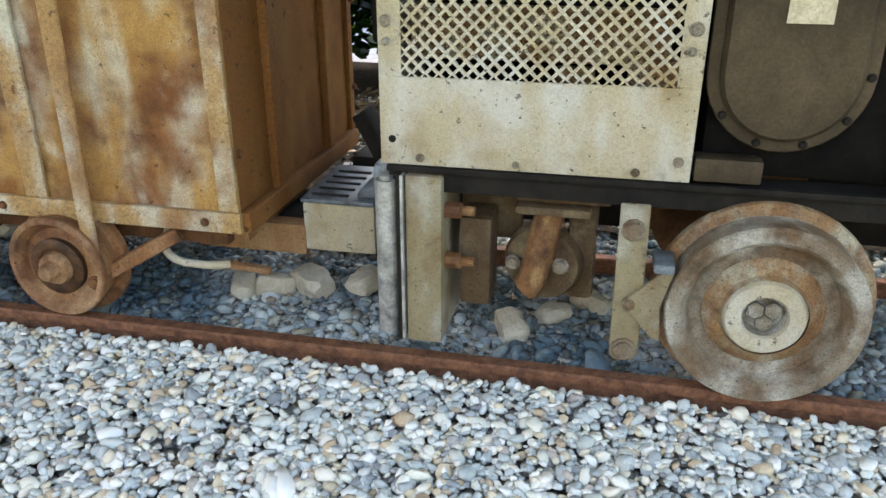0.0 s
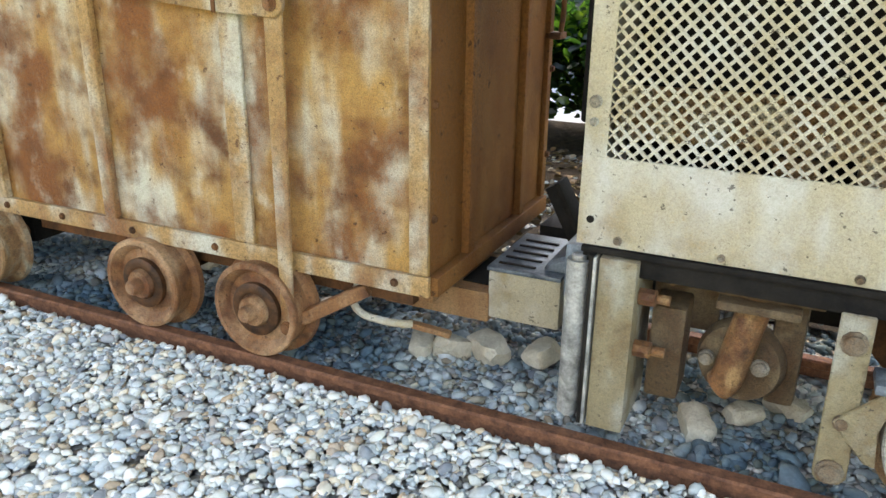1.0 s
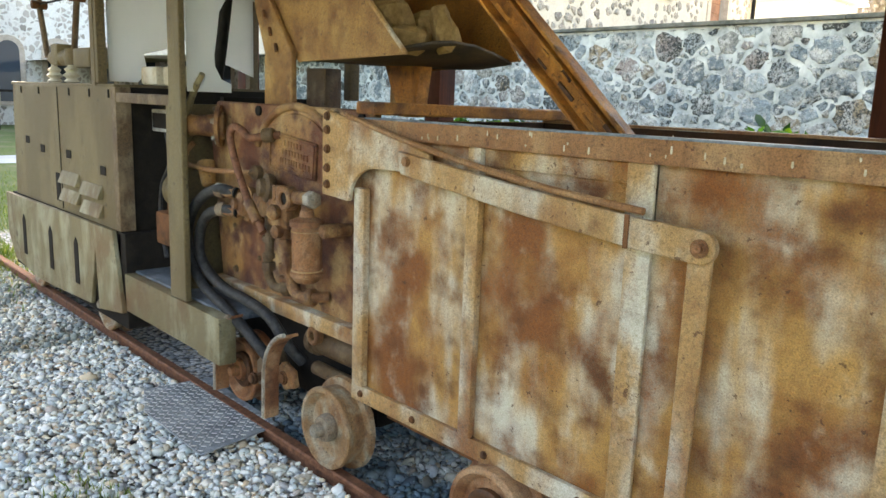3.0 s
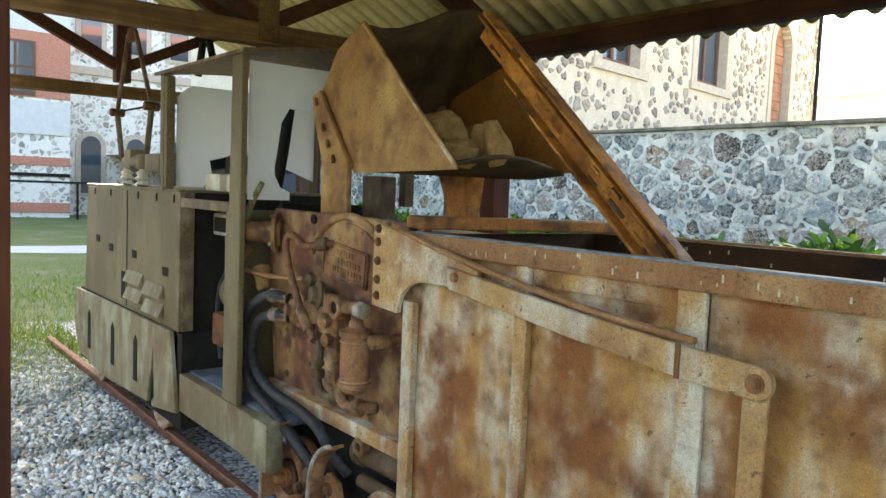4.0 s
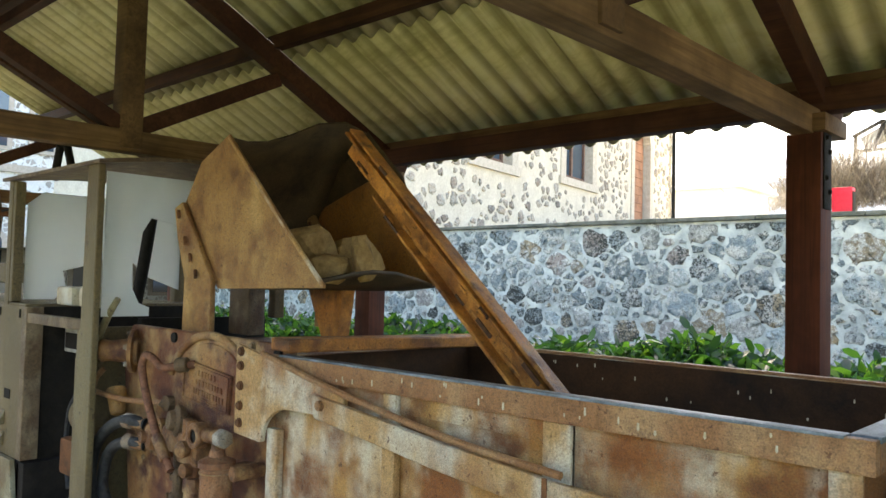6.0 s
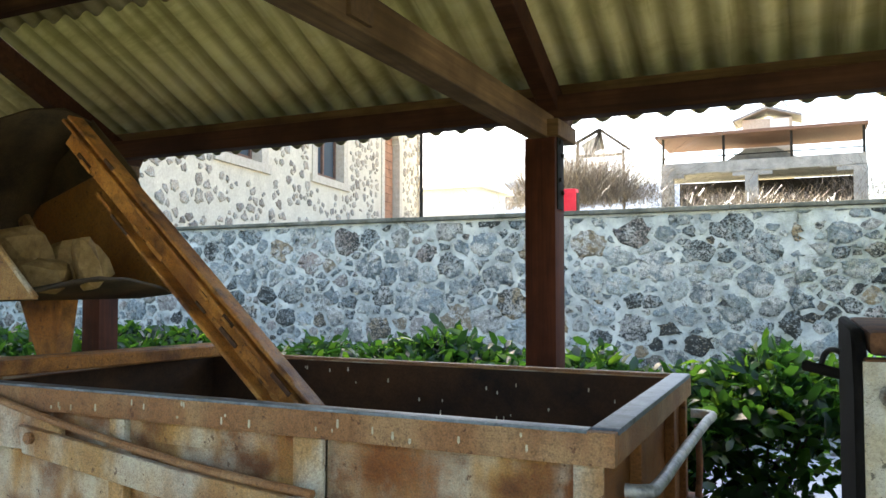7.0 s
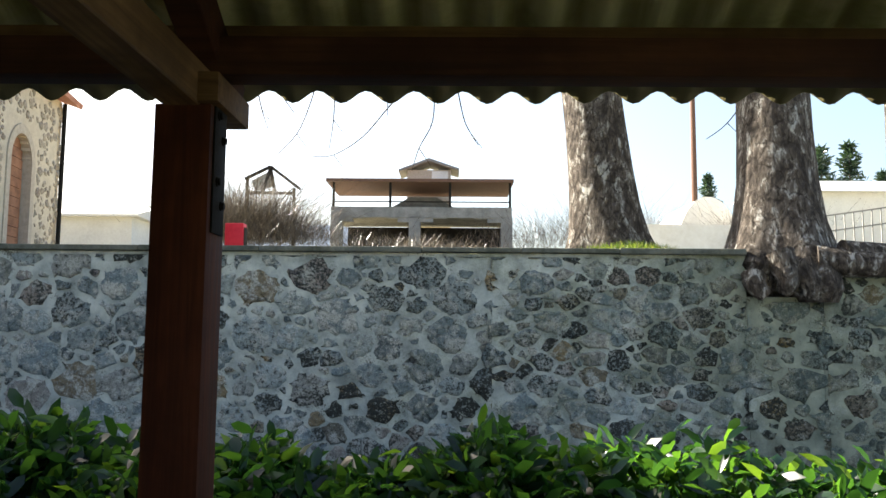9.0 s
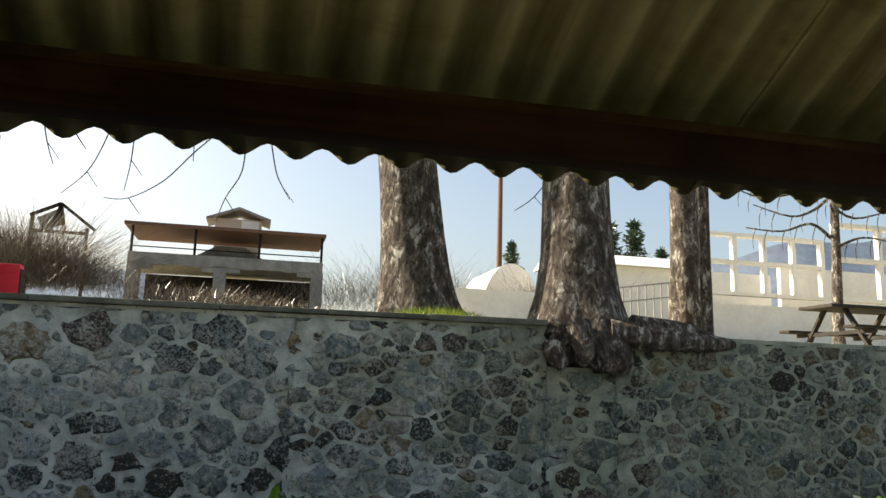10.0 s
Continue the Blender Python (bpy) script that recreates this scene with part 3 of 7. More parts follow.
tagged(ground, "grey gravel bed passing into thin winter lawn", "ground", kind="structure")


def terrace_height(x, y):
    rise = 0.075 * max(0.0, y - 9.0) if y < 60 else 0.075 * 51 + 0.03 * (y - 60)
    return 2.46 + rise + 0.06 * math.sin(x * 0.9) * math.sin(y * 0.7) * min(1, max(0, (y - 7.4)))


terrace = grid_sheet("ground", -300, 300, 7.25, 420, 161, 140, terrace_height, "terrace")
mound = grid_sheet("ground", 0.5, 3.0, 7.32, 9.2, 32, 22, lambda x, y: 2.42 + 0.24 * math.exp(-((x - 1.80) / 0.75) ** 2 - ((y - 8.15) / 0.62) ** 2), "soil")
tagged(mound, "low mound of earth round the tree foot", "ground", kind="structure")
tagged(terrace, "sunlit upper terrace of dry grass and soil", "ground", kind="structure")
b = Shape().box((-9.5, 4.75, -0.05), (9, 7.2, 0.035), 0.01)
tagged(b.part("pavement", "paving"), "grey paved strip along the foot of the wall", "pavement", kind="structure")
b = Shape().box((-18.5, -9.0, -0.03), (-16.4, 7.0, 0.012), 0.004)
tagged(b.part("pavement", "paving"), "grey footpath across the lawn", "pavement", kind="structure")
b = grid_sheet("ground", -8.4, 9, 1.1, 4.75, 110, 24, lambda x, y: 0.050 + 0.018 * math.sin(x * 3.1 + y) * math.sin(y * 5 + x * 0.7), "soil")
tagged(b, "dark leafy soil bed under the hedge", "soil", kind="structure")


def ico(sub):
    t = bmesh.new()
    bmesh.ops.create_icosphere(t, subdivisions=sub, radius=1.0)
    t.verts.index_update()
    v = np.array([p.co[:] for p in t.verts])
    f = np.array([[q.index for q in p.verts] for p in t.faces])
    t.free()
    return v, f


def pebbles(name, x0, x1, y0, y1, per_m2, size, sub, z=0.0, skip=None, mat="pebble"):
    """Rounded river pebbles strewn flat over a stretch of ground."""
    n = int((x1 - x0) * (y1 - y0) * per_m2)
    v0, f0 = ico(sub)
    x, y = rng.uniform(x0, x1, n), rng.uniform(y0, y1, n)
    keep = np.ones(n, bool) if skip is None else ~skip(x, y)
    x, y = x[keep], y[keep]
    n = len(x)
    s = size * np.exp(rng.normal(0, 0.33, n)) * 0.5
    ax = np.stack([s * rng.uniform(0.95, 1.5, n), s * rng.uniform(0.7, 1.0, n), s * rng.uniform(0.4, 0.75, n)], 1)
    yaw, tip, til = rng.uniform(0, 6.28, n), rng.normal(0, 0.35, n), rng.normal(0, 0.35, n)
    lump = 1 + 0.13 * rng.normal(0, 1, (n, len(v0), 1)).clip(-1.6, 1.6)
    p = v0[None] * ax[:, None] * lump
    cz, sz, cx, sx, cy, sy = np.cos(yaw), np.sin(yaw), np.cos(tip), np.sin(tip), np.cos(til), np.sin(til)
    X, Y, Z = p[..., 0], p[..., 1], p[..., 2]
    Y, Z = Y * cx[:, None] - Z * sx[:, None], Y * sx[:, None] + Z * cx[:, None]
    X, Z = X * cy[:, None] + Z * sy[:, None], -X * sy[:, None] + Z * cy[:, None]
    X, Y = X * cz[:, None] - Y * sz[:, None], X * sz[:, None] + Y * cz[:, None]
    zz = z + s * 0.25 + rng.uniform(0, 0.016, n)
    p = np.stack([X + x[:, None], Y + y[:, None], Z + zz[:, None]], 2).reshape(-1, 3)
    f = (f0[None] + (np.arange(n) * len(v0))[:, None, None]).reshape(-1, 3)
    ob = soup(name, p, f, mat)
    return tagged(ob, "rounded grey and white river pebbles", "gravel", kind="stuff")


RAIL_Y = (-0.05, 0.76)


def on_rail(x, y):
    return (np.abs(y - RAIL_Y[0]) < 0.055) | (np.abs(y - RAIL_Y[1]) < 0.055)


pebbles("gravel", -1.6, 2.2, -1.35, 0.0, 4300, 0.0212, 2, 0.036, on_rail)
pebbles("gravel", -4.2, -1.6, -1.5, 0.0, 3000, 0.0240, 1, 0.034, on_rail)
# darker pebbles between the rails carry the vehicles' shade in their colour
pebbles("gravel", -3.2, 2.6, 0.0, 1.15, 2400, 0.028, 1, 0.010, on_rail, "pebble_dark")
pebbles("gravel", -7.6, -4.2, -1.5, 0.0, 2300, 0.026, 1, 0.024, on_rail, "pebble_grey")
pebbles("gravel", -3.2, 2.6, 1.1, 3.4, 420, 0.026, 1, 0.03, None, "pebble_dark")


def rough_stone(name, at, size, seed, mat, label, category="stone", sub=3):
    t = bmesh.new()
    bmesh.ops.create_icosphere(t, subdivisions=sub, radius=1.0)
    for v in t.verts:
        k = noise.noise(v.co * 1.3 + Vector((seed * 7.1, seed * 3.3, seed)))
        v.co = v.co * (1 + 0.38 * k)
        v.co = Vector([max(-0.78, min(0.78, c)) for c in v.co])
        v.co = Vector((v.co.x * size[0], v.co.y * size[1], v.co.z * size[2]))
    t.transform(Euler((0.2 * math.sin(seed), 0.2 * math.cos(seed * 2), seed * 1.9)).to_matrix().to_4x4())
    s = Shape()
    s._add(t)
    ob = s.part(name, mat, flat=sub < 3)
    ob.location = at
    return tagged(ob, label, category)


M["fieldstone"] = plain("buff_field_stone", (0.40, 0.36, 0.27), (0.66, 0.61, 0.49), 12, 0.85, 0.01)
for i, (x, y, z, s) in enumerate([(-0.17, 0.30, 0.06, 0.075), (-0.07, 0.33, 0.06, 0.085), (0.06, 0.36, 0.07, 0.09), (0.24, 0.40, 0.07, 0.085),
                                  (0.40, 0.48, 0.06, 0.07), (0.78, 0.22, 0.05, 0.08), (0.90, 0.34, 0.05, 0.07), (1.02, 0.45, 0.05, 0.08),
                                  (-1.55, 0.35, 0.05, 0.09), (-1.40, 0.60, 0.05, 0.07), (-1.75, 0.75, 0.05, 0.08)]):
    rough_stone("loose_stone", (x, y, z), (s, s * 0.7, s * 0.55), i + 1, "fieldstone", "pale buff loose stone lying on gravel between rails")
for i, (x, y) in enumerate([(-2.13, -0.19), (-2.28, -0.30), (-1.98, -0.15), (-2.35, -0.16), (-0.6, 3.2)]):
    rough_stone("loose_stone", (x, y, 0.03), (0.06, 0.045, 0.03), i + 40, "fieldstone", "yellowish flat stone lying on gravel")

# track
track = thing("railway_track", (0, 0.35, 0), "narrow rusty railway track on timber sleepers in gravel", "track")
for y in RAIL_Y:
    prof = [(-0.045, -0.03), (0.045, -0.03), (0.045, -0.02), (0.012, -0.008), (0.012, 0.05), (0.027, 0.058), (0.027, 0.079), (0.020, 0.085), (-0.020, 0.085),
            (-0.027, 0.079), (-0.027, 0.058), (-0.012, 0.05), (-0.012, -0.008), (-0.045, -0.02)]
    Shape().plate([(y + a, c) for a, c in prof], 'x', -7.5, 6.0).part("rail", "rail", track)
for i in range(18):
    x = -7.2 + i * 0.72 + rng.uniform(-0.05, 0.05)
    Shape().box((x - 0.09, -0.35, -0.07), (x + 0.09, 1.08, -0.002 + rng.uniform(-0.004, 0.012)), 0.01).part("sleeper", "wood_sleeper", track)


# added wall, never in view: cuts the light from behind the camera
M["light_blocker"] = plain("unseen_blocker_dark", (0.09, 0.085, 0.075), (0.17, 0.16, 0.14), 1.5, 0.9, 0.02)
b = Shape().box((-26, -8.5, -0.1), (16, -8.0, 3.0), 0.02)
tagged(b.part("wall_south", "light_blocker"), "added dark wall out of view that blocks light from behind the camera", "wall", kind="structure")

# ---------- retaining wall ----------
WALL_Y = 7.1
s = Shape().box((-16, WALL_Y, -0.2), (2.62, WALL_Y + 0.5, 2.50), 0.01)
s.box((2.62, WALL_Y, -0.2), (3.30, WALL_Y + 0.5, 2.12), 0.01)
s.box((3.30, WALL_Y, -0.2), (14, WALL_Y + 0.5, 2.46), 0.01)
wall = tagged(s.part("wall_north", "mortar"), "rubble stone retaining wall in pale lime mortar", "wall", kind="structure")
cap = Shape()
x = -16.0
while x < 2.5:
    w = min(rng.uniform(0.9, 1.5), 2.62 - x)
    cap.box((x, WALL_Y - 0.05, 2.50 + rng.uniform(-0.004, 0.004)), (x + w - 0.006, WALL_Y + 0.5, 2.55 + rng.uniform(-0.006, 0.006)), 0.008)
    x += w
tagged(cap.part("trim", "cap"), "thin dark concrete coping on the wall", "coping", kind="structure")


def rubble_cells(x0, x1, z0, z1, sizes, squash, gaps, r):
    """Outlines of rubble stones of mixed size: cells round scattered centres, shrunk by a joint and rounded."""
    cx, cz, cr = np.zeros(0), np.zeros(0), np.zeros(0)
    for size, tries in sizes:
        for _ in range(int(tries * (x1 - x0) * (z1 - z0))):
            px, pz = r.uniform(x0, x1), r.uniform(z0, z1) * squash
            if len(cx) == 0 or np.all((cx - px) ** 2 + (cz - pz) ** 2 > (0.86 * (cr + size)) ** 2):
                cx, cz, cr = np.append(cx, px), np.append(cz, pz), np.append(cr, size)
    cells = []
    for i in range(len(cx)):
        d2 = (cx - cx[i]) ** 2 + (cz - cz[i]) ** 2
        near = [j for j in np.argsort(d2)[1:15] if d2[j] < 1.2]
        poly = [(-0.4, -0.4), (0.4, -0.4), (0.4, 0.4), (-0.4, 0.4)]
        for j in near:
            nx, nz = cx[j] - cx[i], cz[j] - cz[i]
            k = (d2[j] + cr[i] ** 2 - cr[j] ** 2) / 2
            nxt = []
            for a, c in zip(poly, poly[1:] + poly[:1]):
                fa, fc = a[0] * nx + a[1] * nz - k, c[0] * nx + c[1] * nz - k
                if fa <= 0:
                    nxt.append(a)
                if fa * fc < 0:
                    t = fa / (fa - fc)
                    nxt.append((a[0] + (c[0] - a[0]) * t, a[1] + (c[1] - a[1]) * t))
            poly = nxt
            if len(poly) < 3:
                break
        if len(poly) < 3:
            continue
        mx, mz = sum(p[0] for p in poly) / len(poly), sum(p[1] for p in poly) / len(poly)
        rad = sum(math.hypot(p[0] - mx, p[1] - mz) for p in poly) / len(poly)
        keep = max(0.35, 1 - r.choice(gaps) / rad)
        poly = [(mx + (p[0] - mx) * min(keep, 1.35 * cr[i] / max(0.01, math.hypot(p[0] - mx, p[1] - mz))), mz + (p[1] - mz) * min(keep, 1.35 * cr[i] / max(0.01, math.hypot(p[0] - mx, p[1] - mz)))) for p in poly]
        for turn in range(2):
            cut = []
            for a, c in zip(poly, poly[1:] + poly[:1]):
                for t in (0.17, 0.83):
                    j = 0.085 * rad if turn == 0 else 0.05 * rad
                    cut.append((a[0] + (c[0] - a[0]) * t + r.normal(0, j), a[1] + (c[1] - a[1]) * t + r.normal(0, j)))
            poly = cut
        ring = [(min(x1 + 0.01, max(x0 - 0.03, cx[i] + p[0])), min(z1 - 0.004, max(z0 - 0.04, (cz[i] + p[1]) / squash))) for p in poly]
        cells.append((min(x1, cx[i] + mx), min(z1 - 0.02, (cz[i] + mz) / squash), ring))
    return cells


def stone_mesh(cx, cz, ring, y, deep):
    """Points and triangles of one stone that stands proud of the wall's face."""
    n = len(ring)
    v = [(p[0], y + 0.01, p[1]) for p in ring]
    v += [(cx + (p[0] - cx) * 0.93, y - deep * 0.8, cz + (p[1] - cz) * 0.93) for p in ring]
    v += [(cx + (p[0] - cx) * 0.62, y - deep * rng.uniform(0.85, 1.25), cz + (p[1] - cz) * 0.62) for p in ring]
    v.append((cx, y - deep, cz))
    f = []
    for r in range(2):
        for k in range(n):
            a, c = r * n + k, r * n + (k + 1) % n
            f += [(a, c, c + n), (a, c + n, a + n)]
    f += [(2 * n + k, 2 * n + (k + 1) % n, 3 * n) for k in range(n)]
    return v, f


near_cells, far_v, far_f = [], [], []
RUBBLE = ((0.21, 5), (0.15, 26), (0.105, 60), (0.065, 90), (0.042, 60))
JOINTS = (0.004, 0.010, 0.020, 0.034)
TIGHT = ((0.15, 6), (0.115, 40), (0.08, 90), (0.05, 110))
wr = np.random.RandomState(21)
for cx, cz, ring in rubble_cells(-15.8, 0.3, 0.05, 2.47, RUBBLE, 1.2, JOINTS, wr) + rubble_cells(0.3, 2.6, 0.05, 2.47, TIGHT, 1.35, (0.003, 0.008, 0.014, 0.024), wr) + rubble_cells(3.35, 11, 0.05, 2.42, TIGHT, 1.35, (0.003, 0.008, 0.014, 0.024), wr) + rubble_cells(2.62, 3.32, 0.05, 2.08, RUBBLE, 1.3, JOINTS, wr):
    if -1.9 < cx < 2.6 and cz > 1.15:
        near_cells.append((cx, cz, ring))
    else:
        v, f = stone_mesh(cx, cz, ring, WALL_Y, rng.uniform(0.003, 0.016))
        far_f += [(a + len(far_v), c + len(far_v), d + len(far_v)) for a, c, d in f]
        far_v += v
rest = soup("stone", far_v, far_f, "stone_many", False)
rest.parent = wall
tagged(rest, kind="stuff")
for cx, cz, ring in near_cells[:300]:
    v, f = stone_mesh(cx, cz, ring, WALL_Y, rng.uniform(0.003, 0.016))
    ob = soup("stone", v, f, "stone", False)
    ob.parent = wall

# ---------- timber shed ----------
ROOF_SLOPE, EAVE_Y, EAVE_Z, RIDGE_Y = 0.50, 2.56, 2.580, 0.29
RIDGE_Z = EAVE_Z + (EAVE_Y - RIDGE_Y) * ROOF_SLOPE
shed = thing("timber_shed", (-2.3, 0.3, 0), "open red-brown timber shed roofed with corrugated fibre-cement sheets", "shed")
TRUSS_X = (2.27, -0.77, -3.72, -6.45)


def roof_z(y):
    return RIDGE_Z - abs(y - RIDGE_Y) * ROOF_SLOPE


for i, x in enumerate(TRUSS_X):
    for y in (2.085, -1.545):
        if x < -6 and y < 0:
            continue
        Shape().box((x - 0.075, y - 0.075, 0), (x + 0.075, y + 0.075, 2.42), 0.006).part("post", "wood_z", shed)
        o = 1 if y > 0 else -1
        Shape().box((x - 0.06, y - 0.10, 2.42), (x + 0.10, y + 0.19 * o + 0.02, 2.50), 0.006).part("post_bracket", "wood_batten", shed)
        if y > 0:
            s = Shape().box((x + 0.075, y - 0.05, 2.08), (x + 0.081, y + 0.05, 2.44), 0.002)
            for bz in (2.16, 2.22, 2.34, 2.40):
                s.bolt((x + 0.081, y + (0.02 if bz in (2.16, 2.34) else -0.02), bz), (1, 0, 0), 0.010, 0.010)
            s.part("bracket_plate", "dark", shed, "dark bolted steel plate")
    tz = (2.415, 2.415, 2.37, 2.27)[i]
    if i < 3:
        Shape().beam((x - 0.005, -1.75, tz + 0.06), (x - 0.005, 2.10, tz + 0.06), 0.10, 0.12).part("tie_beam", "wood_y", shed)
    else:
        Shape().beam((x, -1.75, tz + 0.04), (x, 2.2, tz + 0.04), 0.10, 0.10).part("tie_beam", "wood_y", shed)
    for o in (1, -1):
        eave = RIDGE_Y + o * (EAVE_Y - RIDGE_Y - 0.22)
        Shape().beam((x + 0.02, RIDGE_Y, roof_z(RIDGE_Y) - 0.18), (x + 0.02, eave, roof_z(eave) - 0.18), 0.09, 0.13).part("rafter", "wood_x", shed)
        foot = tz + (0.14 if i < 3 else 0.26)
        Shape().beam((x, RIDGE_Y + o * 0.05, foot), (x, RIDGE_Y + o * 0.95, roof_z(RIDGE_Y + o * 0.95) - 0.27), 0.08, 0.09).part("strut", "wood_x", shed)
    Shape().box((x - 0.06, RIDGE_Y - 0.06, tz + (0.12 if i == 3 else 0.02)), (x + 0.06, RIDGE_Y + 0.06, RIDGE_Z - 0.16), 0.006).part("king_post", "wood_batten" if i < 3 else "wood_x", shed)
for o in (1, -1):
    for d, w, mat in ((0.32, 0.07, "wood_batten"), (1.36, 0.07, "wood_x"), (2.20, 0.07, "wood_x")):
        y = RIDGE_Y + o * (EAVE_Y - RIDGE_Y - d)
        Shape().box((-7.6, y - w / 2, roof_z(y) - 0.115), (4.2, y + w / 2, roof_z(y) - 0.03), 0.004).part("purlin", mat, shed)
    y = RIDGE_Y + o * (EAVE_Y - RIDGE_Y - 0.42)
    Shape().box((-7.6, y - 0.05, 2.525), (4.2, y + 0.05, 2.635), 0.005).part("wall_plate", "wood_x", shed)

PITCH = 0.163


def corrugated(x0, x1, y0, y1, lift):
    """One corrugated sheet of the roof, from the higher edge y0 to the lower edge y1."""
    n = int(round((x1 - x0) / PITCH * 8))
    xs = np.linspace(x0, x1, n + 1)
    wave = 0.0215 * np.sin(2 * np.pi * (xs / PITCH - 0.60))
    v, f = [], []
    for layer in (0.0, 0.007):
        for y in (y0, (y0 + y1) / 2, y1):
            v += [(x, y, roof_z(y) + w + 0.022 + layer + lift) for x, w in zip(xs, wave)]
    k = n + 1
    for i in range(n):
        for r in (0, 1):
            f.append((r * k + i, (r + 1) * k + i, (r + 1) * k + i + 1, r * k + i + 1))
            f.append(((r + 3) * k + i, (r + 3) * k + i + 1, (r + 4) * k + i + 1, (r + 4) * k + i))
        f.append((2 * k + i, 5 * k + i, 5 * k + i + 1, 2 * k + i + 1))
        f.append((i, i + 1, 3 * k + i + 1, 3 * k + i))
    for e in (0, n):
        for r in (0, 1):
            f.append((r * k + e, (r + 3) * k + e, (r + 4) * k + e, (r + 1) * k + e))
    return v, f


for o in (1, -1):
    for r, (a, c) in enumerate(((0.0, 1.24), (1.14, EAVE_Y - RIDGE_Y))):
        x = -7.75
        i = 0
        while x < 4.2:
            w = PITCH * 7
            v, f = corrugated(x, x + w + PITCH * 0.5, RIDGE_Y + o * a, RIDGE_Y + o * c, (0.009 if r == 0 else 0.0) + (0.004 if i % 2 else 0.0))
            ob = soup("roof_sheet", v, f, "sheet")
            ob.parent = shed
            ob.matrix_parent_inverse = Matrix.Translation(shed.location).inverted()
            x += w
            i += 1
Shape().tube([(-7.7, RIDGE_Y, RIDGE_Z + 0.03), (4.3, RIDGE_Y, RIDGE_Z + 0.03)], 0.07, 12, 1).part("ridge_cap", "sheet", shed)


# ---------- wheels ----------
def mine_wheel(x, z, r, y_face, inward, parent, worn):
    """A rusty flanged wheel: dished outer disc, tread, larger inner flange, hub."""
    s = Shape()
    s.turned([(0.006, 0.0), (0.006, 0.30 * r), (0.030, 0.34 * r), (0.034, 0.74 * r), (0.010, 0.84 * r), (0.0, 0.88 * r), (0.0, 0.97 * r), (0.006, r),
              (0.020, r), (0.026, 0.965 * r), (0.085, 0.955 * r), (0.092, 1.13 * r), (0.112, 1.15 * r), (0.118, 1.10 * r), (0.118, 0.5 * r), (0.10, 0.2 * r), (0.10, 0.0)],
             (x, y_face, z), (0, inward, 0), 48)
    w = s.part("wheel", "dish" if worn else "wheel", parent)
    h = Shape().turned([(-0.052, 0.0), (-0.050, 0.13 * r), (-0.040, 0.17 * r), (-0.012, 0.18 * r), (-0.010, 0.30 * r), (0.012, 0.34 * r), (0.03, 0.34 * r)], (x, y_face, z), (0, inward, 0), 28)
    h.part("hub", "ironrust" if worn else "wheel", w)
    if not worn:
        Shape().turned([(0.005, 0.36 * r), (0.003, 0.40 * r), (0.003, 0.50 * r), (0.010, 0.56 * r), (0.03, 0.55 * r)], (x, y_face, z), (0, inward, 0), 30).part("grease_ring", "grease", w, "brown-black grease ring")
    return w


def big_wheel(x, z, r, y_face, parent):
    s = Shape()
    s.turned([(0.05, 0.0), (0.05, 0.14 * r), (0.045, 0.20 * r), (0.012, 0.235 * r), (0.010, 0.40 * r), (0.030, 0.44 * r), (0.048, 0.60 * r), (0.044, 0.74 * r), (0.012, 0.80 * r),
              (0.004, 0.83 * r), (0.0, 0.85 * r), (0.0, 0.98 * r), (0.006, r), (0.085, r), (0.095, 1.11 * r), (0.115, 1.12 * r), (0.12, 1.05 * r), (0.12, 0.0)], (x, y_face, z), (0, 1, 0), 64)
    w = s.part("wheel", "ironrust", parent, "grey iron wheel with rust-stained dish")
    Shape().turned([(0.008, 0.425 * r), (0.026, 0.45 * r), (0.043, 0.60 * r), (0.046, 0.61 * r)], (x, y_face, z), (0, 1, 0), 56).part("dish", "dish", w, "rust-stained dish")
    Shape().turned([(0.0845, 1.005 * r), (0.093, 1.115 * r), (0.102, 1.135 * r), (0.116, 1.13 * r)], (x, y_face, z), (0, 1, 0), 64).part("flange", "dish", w, "rusty wheel flange")
    Shape().turned([(0.014, 0.22 * r), (0.004, 0.24 * r), (0.002, 0.39 * r), (0.014, 0.42 * r)], (x, y_face, z), (0, 1, 0), 44).part("hub_ring", "cream", w, "cream painted hub ring")
    c = Shape()
    for k in range(3):
        a = 2 * math.pi * k / 3 + 0.6
        c.cyl((x + 0.10 * r * math.cos(a), y_face + 0.045, z + 0.10 * r * math.sin(a)), (x + 0.10 * r * math.cos(a), y_face + 0.020, z + 0.10 * r * math.sin(a)), 0.09 * r, seg=6, bevel=0.003)
    c.part("hub_nut", "ironrust", w)
    return w


# ---------- hopper loader ----------
loader = thing("mine_loader", (-1.4, 0.4, 0.085), "rusty ochre overshot mine loader with hopper, standing on rails", "mine loader")

HX0, HX1, HY1, HZ0, HZ1 = -1.84, 0.0, 1.0, 0.40, 1.45
for y in (0.0, HY1 - 0.014):
    Shape().box((HX0, y, HZ0), (HX1, y + 0.014, HZ1 - 0.01)).part("hopper_side", "hopper", loader, "ochre steel side blotched with brown rust")
for x in (HX1 - 0.014, HX0):
    Shape().box((x, 0.0145, HZ0), (x + 0.014, HY1 - 0.0145, HZ1 - 0.01)).part("hopper_end", "hopper_end", loader, "brown rusted end plate")
